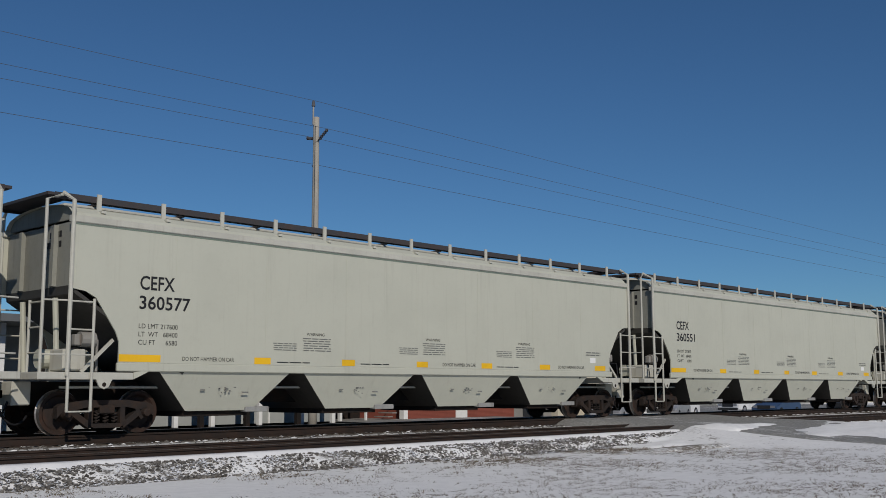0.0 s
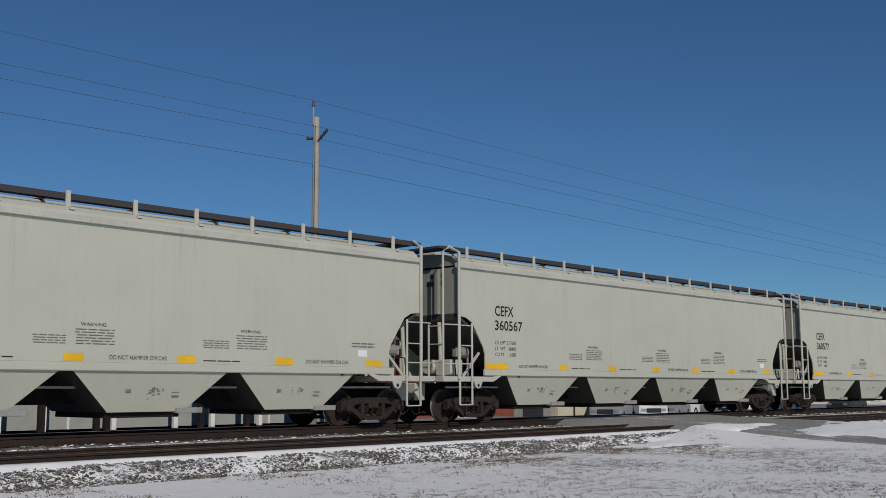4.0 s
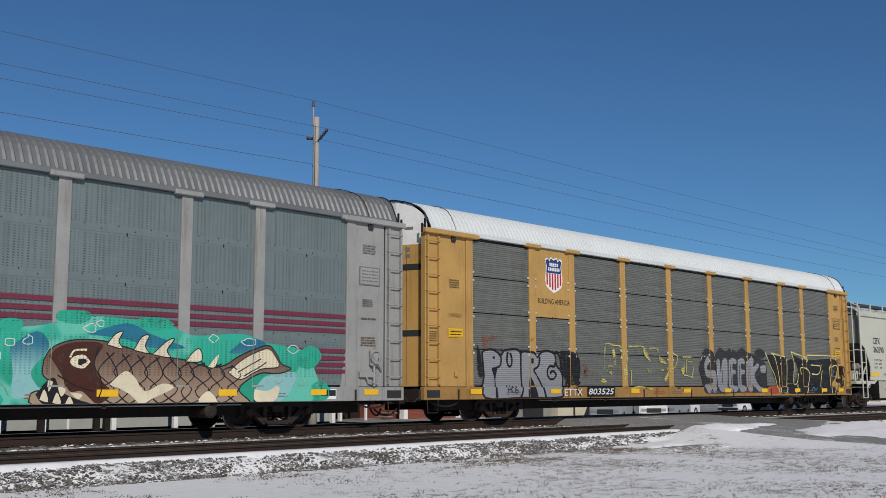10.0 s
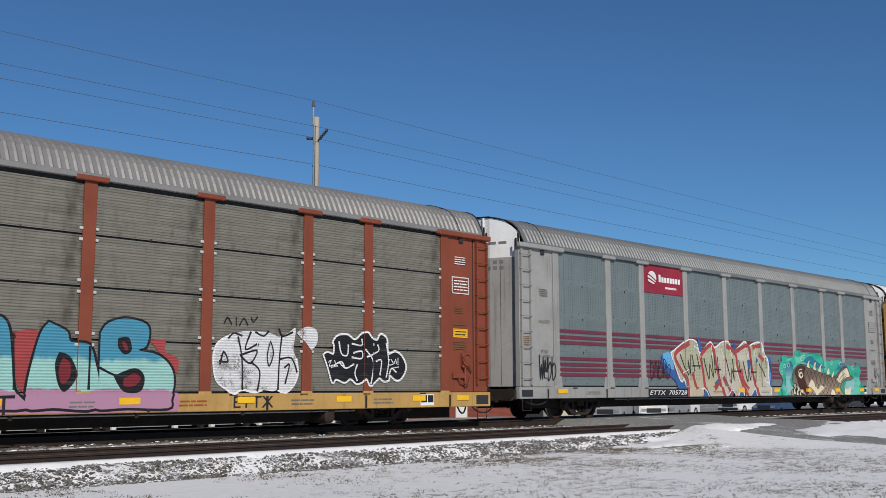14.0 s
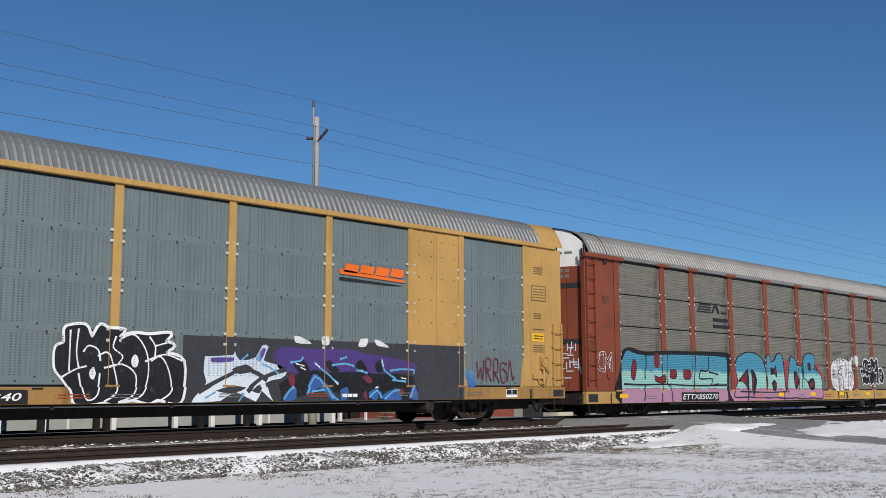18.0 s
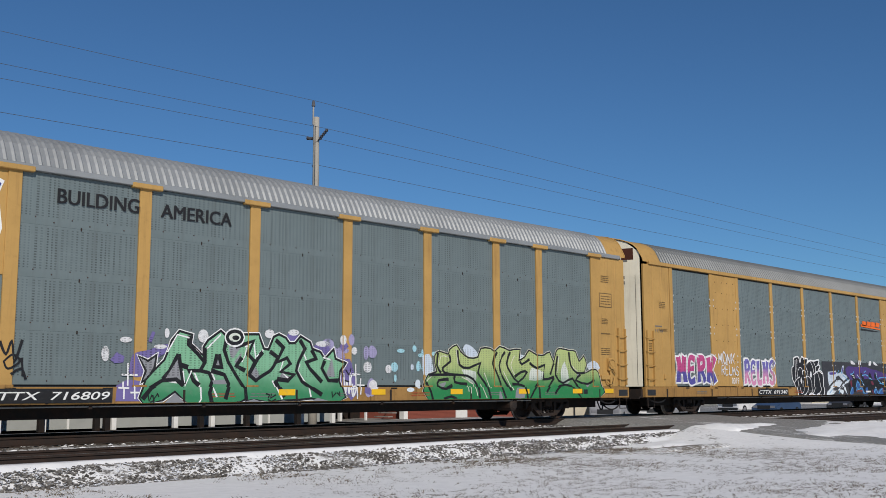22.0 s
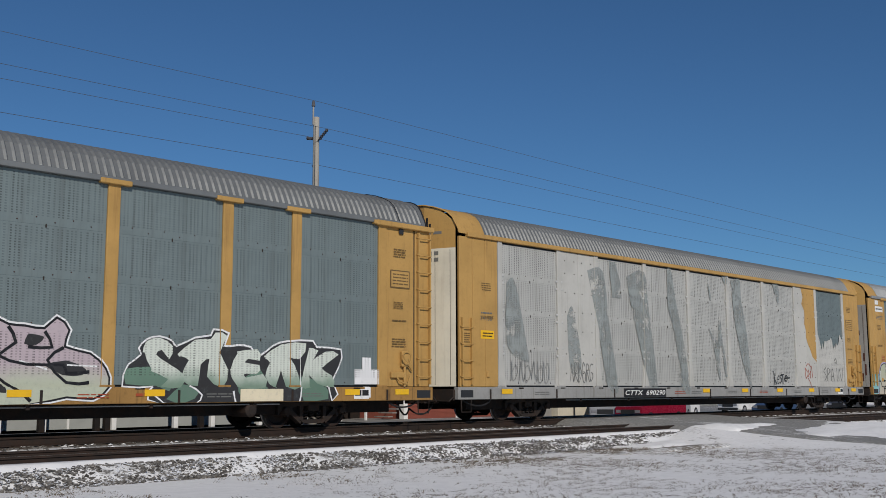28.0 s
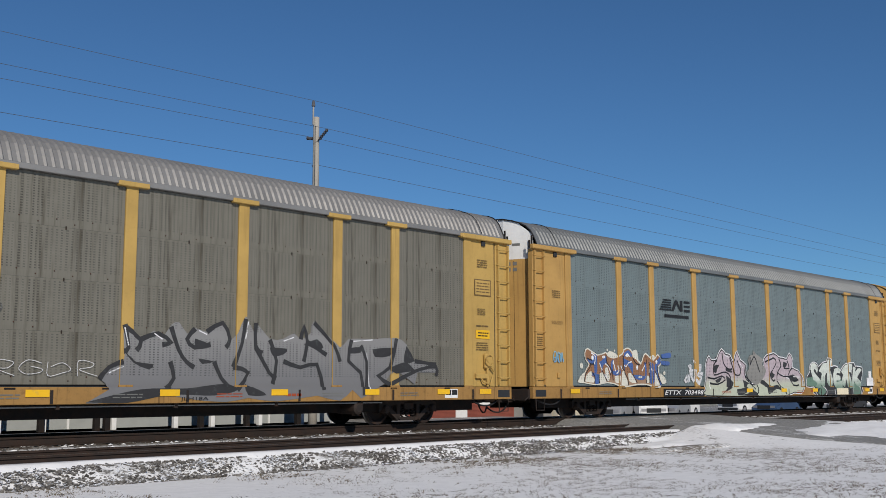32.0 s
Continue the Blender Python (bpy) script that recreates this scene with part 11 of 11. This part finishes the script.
    art(car, -3.77, 4.28, 0.62, 2.42, "pale pink and mint wild letters edged in black", [
        ("halo", M["spray_white"], 0.2, [
            ((0, 12), (2, 36), (2, 57), (3, 71), (5, 80), (7, 73), (12, 75), (14, 86), (17, 96), (20, 87), (24, 85), (27, 71), (29, 84), (31, 93), (34, 75), (39, 66), (38, 42), (41, 32), (44, 25), (50, 25), (56, 38), (59, 52), (58, 74), (61, 87), (69, 93), (74, 85), (78, 84), (83, 82), (86, 94), (89, 82), (88, 63), (95, 56), (99, 40), (100, 21), (96, 8), (89, 10), (79, 2), (59, 0), (1, 4), (0, 12)),
        ]),
        ("outline", M["spray_black"], 0.11, [
            ((0, 12), (2, 36), (2, 57), (3, 71), (5, 80), (7, 73), (12, 75), (14, 86), (17, 96), (20, 87), (24, 85), (27, 71), (29, 84), (31, 93), (34, 75), (39, 66), (38, 42), (41, 32), (44, 25), (50, 25), (56, 38), (59, 52), (58, 74), (61, 87), (69, 93), (74, 85), (78, 84), (83, 82), (86, 94), (89, 82), (88, 63), (95, 56), (99, 40), (100, 21), (96, 8), (89, 10), (79, 2), (59, 0), (1, 4), (0, 12)),
        ]),
        ("letter", M["spray_rose"], 0, [
            ((0, 12), (2, 36), (2, 57), (3, 71), (5, 80), (7, 73), (12, 75), (14, 86), (17, 96), (20, 87), (24, 85), (27, 71), (29, 84), (31, 93), (34, 75), (39, 66), (38, 42), (41, 32), (44, 25), (50, 25), (56, 38), (59, 52), (58, 74), (61, 87), (69, 93), (74, 85), (78, 84), (83, 82), (86, 94), (89, 82), (88, 63), (95, 56), (99, 40), (100, 21), (96, 8), (89, 10), (79, 2), (59, 0), (1, 4)),
        ]),
        ("field", M["spray_stone"], 0, [
            ((40, 51), (43, 64), (42, 77), (44, 88), (47, 90), (48, 100), (50, 92), (57, 81), (56, 70), (60, 57), (56, 38), (50, 25), (46, 28), (41, 40)),
        ]),
        ("shadow", M["spray_coal"], 0, [
            ((20, 45), (27, 29), (23, 16), (16, 8), (14, 2), (20, 18)),
            ((29, 16), (30, 3), (38, 8), (40, 25), (42, 28), (36, 35), (37, 20)),
            ((53, 29), (59, 20), (61, 5), (69, 16), (74, 14), (72, 25), (64, 23), (56, 36)),
            ((9, 64), (14, 66), (12, 57), (11, 49), (9, 51)),
            ((10, 34), (16, 41), (14, 31), (11, 29)),
            ((20, 60), (26, 54), (25, 50), (20, 54)),
            ((64, 54), (69, 48), (66, 39), (63, 45)),
            ((79, 77), (83, 74), (81, 65), (78, 66)),
            ((83, 44), (89, 49), (94, 40), (93, 33), (88, 33)),
            ((30, 3), (50, 0), (44, 16), (40, 7)),
        ]),
        ("stroke", M["spray_black"], 0.06, [
            ((12, 75), (9, 65), (9, 45), (15, 49), (20, 51), (24, 41), (23, 16)),
            ((17, 91), (18, 70), (22, 58), (26, 58)),
            ((3, 40), (9, 37), (16, 43), (19, 35), (12, 26), (5, 28)),
            ((24, 82), (27, 58), (28, 46), (33, 46), (34, 59), (30, 76)),
            ((39, 64), (38, 46), (43, 32), (47, 16)),
            ((44, 84), (44, 69), (48, 87), (51, 69), (53, 53)),
            ((59, 75), (68, 85), (71, 76), (68, 62), (63, 48), (66, 34), (69, 36)),
            ((74, 84), (76, 67), (72, 53), (79, 44), (88, 44), (89, 35), (95, 37)),
            ((72, 53), (71, 34), (77, 16), (80, 5)),
            ((83, 80), (85, 63), (79, 63)),
            ((88, 63), (84, 49), (89, 25), (95, 25)),
            ((50, 25), (50, 9), (47, 2)),
        ]),
        ("highlight", M["spray_white"], 0.03, [
            ((19, 87), (23, 82)),
            ((33, 72), (36, 61)),
            ((61, 79), (66, 85)),
            ((77, 48), (84, 39)),
            ((89, 44), (97, 43)),
            ((4, 16), (5, 34)),
        ]),
    ], 2)
    art(car, 4.63, 10.48, 0.58, 2.23, "white letters shaded green and edged in black and white", [
        ("halo", M["spray_white"], 0.1, [
            ((2, 52), (7, 65), (6, 73), (9, 84), (14, 88), (19, 83), (21, 76), (29, 88), (36, 92), (37, 100), (43, 96), (41, 78), (48, 80), (54, 78), (58, 65), (65, 81), (72, 88), (85, 90), (87, 81), (100, 79), (99, 55), (95, 31), (95, 0), (47, 1), (14, 0), (10, 19), (12, 26), (0, 26), (2, 52)),
        ]),
        ("shadow", M["spray_coal"], 0, [
            ((2, 52), (7, 65), (6, 73), (9, 84), (14, 88), (19, 83), (21, 76), (29, 88), (36, 92), (37, 100), (43, 96), (41, 78), (48, 80), (54, 78), (58, 65), (65, 81), (72, 88), (85, 90), (87, 81), (100, 79), (99, 55), (95, 31), (95, 0), (47, 1), (14, 0), (10, 19), (12, 26), (0, 26)),
        ]),
        ("back", M["spray_moss"], 0, [
            ((1, 47), (10, 50), (20, 39), (18, 19), (13, 26), (1, 28)),
            ((17, 9), (24, 28), (31, 19), (25, 2)),
            ((48, 30), (59, 48), (62, 19), (50, 8)),
            ((78, 40), (90, 31), (93, 7), (80, 5)),
        ]),
        ("letter_edge", M["spray_mint"], 0.07, [
            ((8, 68), (9, 80), (14, 85), (19, 76), (18, 63), (15, 74), (12, 65), (18, 52), (24, 39), (23, 26), (16, 26), (19, 35), (11, 47)),
            ((22, 65), (29, 84), (36, 86), (38, 95), (42, 92), (39, 70), (43, 47), (41, 26), (35, 39), (36, 64), (31, 55), (30, 28), (24, 36), (27, 58)),
            ((48, 70), (57, 74), (58, 63), (53, 65), (51, 56), (58, 53), (57, 44), (51, 44), (52, 35), (60, 40), (61, 26), (49, 26), (45, 49)),
            ((61, 65), (69, 82), (81, 85), (78, 66), (72, 68), (75, 54), (78, 26), (72, 26), (69, 52), (66, 26), (62, 40), (64, 56)),
            ((83, 78), (87, 76), (84, 60), (92, 74), (98, 72), (89, 52), (95, 40), (96, 26), (88, 31), (83, 45), (83, 26), (79, 26)),
        ]),
        ("letter", M["spray_mint"], 0, [
            ((8, 68), (9, 80), (14, 85), (19, 76), (18, 63), (15, 74), (12, 65), (18, 52), (24, 39), (23, 26), (16, 26), (19, 35), (11, 47)),
            ((22, 65), (29, 84), (36, 86), (38, 95), (42, 92), (39, 70), (43, 47), (41, 26), (35, 39), (36, 64), (31, 55), (30, 28), (24, 36), (27, 58)),
            ((48, 70), (57, 74), (58, 63), (53, 65), (51, 56), (58, 53), (57, 44), (51, 44), (52, 35), (60, 40), (61, 26), (49, 26), (45, 49)),
            ((61, 65), (69, 82), (81, 85), (78, 66), (72, 68), (75, 54), (78, 26), (72, 26), (69, 52), (66, 26), (62, 40), (64, 56)),
            ((83, 78), (87, 76), (84, 60), (92, 74), (98, 72), (89, 52), (95, 40), (96, 26), (88, 31), (83, 45), (83, 26), (79, 26)),
        ]),
        ("stroke", M["spray_white"], 0.04, [
            ((10, 19), (14, 9), (17, 0)),
            ((27, 26), (32, 14), (30, 2)),
            ((46, 19), (47, 1)),
            ((78, 78), (79, 26), (78, 3)),
            ((93, 26), (95, 2)),
        ]),
    ], 2)
    Decal(car).poly([(10.95, 1.05), (11.75, 1.05), (11.75, 1.42), (11.5, 1.42), (11.5, 1.72), (11.2, 1.72), (11.2, 1.42), (10.95, 1.42)]).rect(11.25, 11.45, 0.72, 0.99).lay("graffiti", M["spray_white"], car["top"], 0.008, "white sprayed cross")
    scribble(car, -12.7, -12.2, 1.75, 2.05, M["spray_blue"], 0.03, 4, 97)
    number(car, "ETTX  703498", -6.6, -3.9, 0.66, 0.93, M["black"])
    p = plate(car, 7.5, 8.7, 0.66, 0.94, M["spray_cream"], "cream notice plate", 0.022)
    bars(car, 7.6, 8.6, 0.70, 0.92, 5, M["ink"], 86)
    bars(car, 4.9, 5.4, 0.74, 0.90, 1, M["rust_mark"], 14)
    return car


def rack_dirty():
    car = autorack(dict(label="yellow car carrier wagon with grimy brown-grey panels and grey graffiti", body=M["yellow_light"], panel=M["perf_dirty"], ribs=2, depth=0.002, roof=M["roof_dull"], sill=M["yellow_sill"], end=(M["yellow"], M["white"]), clips=False, warn=(12.2,)))
    art(car, 0.54, 10.6, 0.62, 2.58, "grey wild letters with dark outlines", [
        ("letter", M["spray_smoke"], 0, [
            ((3, 27), (5, 39), (8, 45), (8, 60), (8, 84), (12, 71), (15, 79), (17, 72), (19, 86), (21, 89), (23, 77), (25, 84), (28, 80), (32, 92), (34, 73), (36, 80), (38, 100), (41, 78), (41, 94), (45, 75), (49, 76), (52, 83), (54, 76), (57, 84), (58, 99), (66, 68), (69, 79), (77, 80), (85, 83), (89, 75), (92, 53), (100, 49), (100, 38), (93, 38), (92, 22), (85, 41), (81, 22), (77, 15), (73, 4), (70, 15), (66, 0), (59, 8), (47, 1), (39, 6), (33, 1), (23, 6), (19, 10), (14, 16), (6, 3), (0, 2), (5, 16)),
        ]),
        ("shade", M["spray_coal"], 0, [
            ((8, 57), (11, 45), (15, 43), (14, 37), (10, 45)),
            ((0, 3), (12, 16), (23, 17), (33, 22), (36, 15), (30, 9), (19, 10), (9, 2)),
            ((25, 72), (29, 66), (27, 61), (25, 64)),
            ((26, 50), (30, 47), (27, 44)),
            ((38, 22), (42, 15), (44, 9), (39, 9)),
            ((45, 65), (50, 64), (49, 57), (46, 55)),
            ((70, 68), (73, 69), (73, 62), (69, 61)),
            ((77, 67), (84, 70), (83, 59), (78, 57)),
            ((83, 44), (89, 52), (92, 41), (97, 44), (85, 36)),
            ((55, 70), (59, 77), (61, 67), (59, 65)),
            ((89, 73), (92, 53), (88, 52)),
        ]),
        ("stroke", M["spray_coal"], 0.1, [
            ((8, 84), (9, 60), (8, 56)),
            ((8, 82), (12, 68), (11, 57)),
            ((12, 69), (16, 76), (19, 67), (17, 64)),
            ((19, 84), (21, 59), (23, 46), (25, 40)),
            ((25, 83), (23, 71), (25, 62), (29, 66)),
            ((28, 80), (32, 91), (34, 73), (33, 63)),
            ((38, 97), (37, 67), (35, 41)),
            ((41, 93), (41, 66), (43, 58)),
            ((45, 74), (47, 49), (46, 22)),
            ((54, 76), (55, 91), (56, 73), (55, 49)),
            ((58, 97), (64, 71), (66, 50)),
            ((56, 73), (62, 58)),
            ((70, 78), (69, 51), (73, 37), (74, 8)),
            ((85, 82), (83, 44), (79, 33), (83, 22)),
            ((83, 22), (93, 41), (100, 46), (100, 34)),
            ((73, 71), (75, 51), (75, 15)),
            ((92, 53), (100, 49)),
            ((3, 27), (5, 39), (8, 45)),
            ((35, 41), (39, 35), (36, 15)),
            ((49, 49), (54, 42), (59, 46), (61, 15)),
            ((30, 47), (32, 28), (35, 15)),
            ((19, 46), (20, 28), (18, 16)),
            ((41, 65), (45, 35), (47, 29)),
        ]),
        ("highlight", M["thin_white"], 0.025, [
            ((8, 81), (9, 62)),
            ((15, 76), (17, 70)),
            ((26, 81), (28, 77)),
            ((39, 94), (38, 74)),
            ((49, 73), (52, 78)),
            ((5, 33), (8, 40)),
            ((70, 76), (77, 79)),
            ((75, 62), (76, 15)),
        ]),
    ], 2)
    bars(car, 5.53, 5.98, 0.72, 0.88, 1, M["rust_mark"], 14)
    scribble(car, -3.4, -1.2, 2.3, 2.7, M["ink_grey"], 0.03, 5, 94)
    scribble(car, -2.0, 0.8, 1.2, 1.5, M["thin_white"], 0.012, 5, 95)
    sign_text(car, "JLH18A", 2.7, 3.4, 0.68, 0.77, M["ink"], lift=0.024)
    return car


hoppers()
for build, x in ((rack_union, -47.35), (rack_mex, -75.5), (rack_brown, -104.2), (rack_smooth, -132.7), (rack_slogan, -161.1), (rack_white, -189.6), (rack_south, -218.0), (rack_dirty, -246.4)):
    CARS.append((build()["top"], x))


# ---- movement ----
def run(t):
    """How far the train has rolled after t seconds."""
    u = t / 32.0
    return 260.677 * u - 5.915 * u * u + 1.402 * u ** 3


def motions():
    for top, x in CARS:
        walk(top, [(t, pose(x + run(t), 0, 0)) for t in range(0, 33, 2)])
    steps = [i / 15.0 for i in range(0, 481)]
    for wheel, dx, r in WHEELS:
        walk(wheel, [(t, pose(dx, 0, r, 0, math.degrees(run(t) / r) % 360.0)) for t in steps])

    quick = [i / 27.0 for i in range(0, 865)]
    for top, wheels in DRIVEN:
        walk(top, [(t, pose(19.6 + 12.0 * (30.7 - t), 12.0, -0.5 + yard_drop(19.6 + 12.0 * (30.7 - t), 12.0), 0, 0, 180)) for t in list(range(0, 28, 2)) + [27.5, 28, 28.25, 28.5, 28.75, 29, 30, 31, 32]])
        for w, dx, dy in wheels:
            walk(w, [(t, pose(dx, dy, 0.33, 0, math.degrees(12.0 * t / 0.33) % 360.0)) for t in quick])


motions()
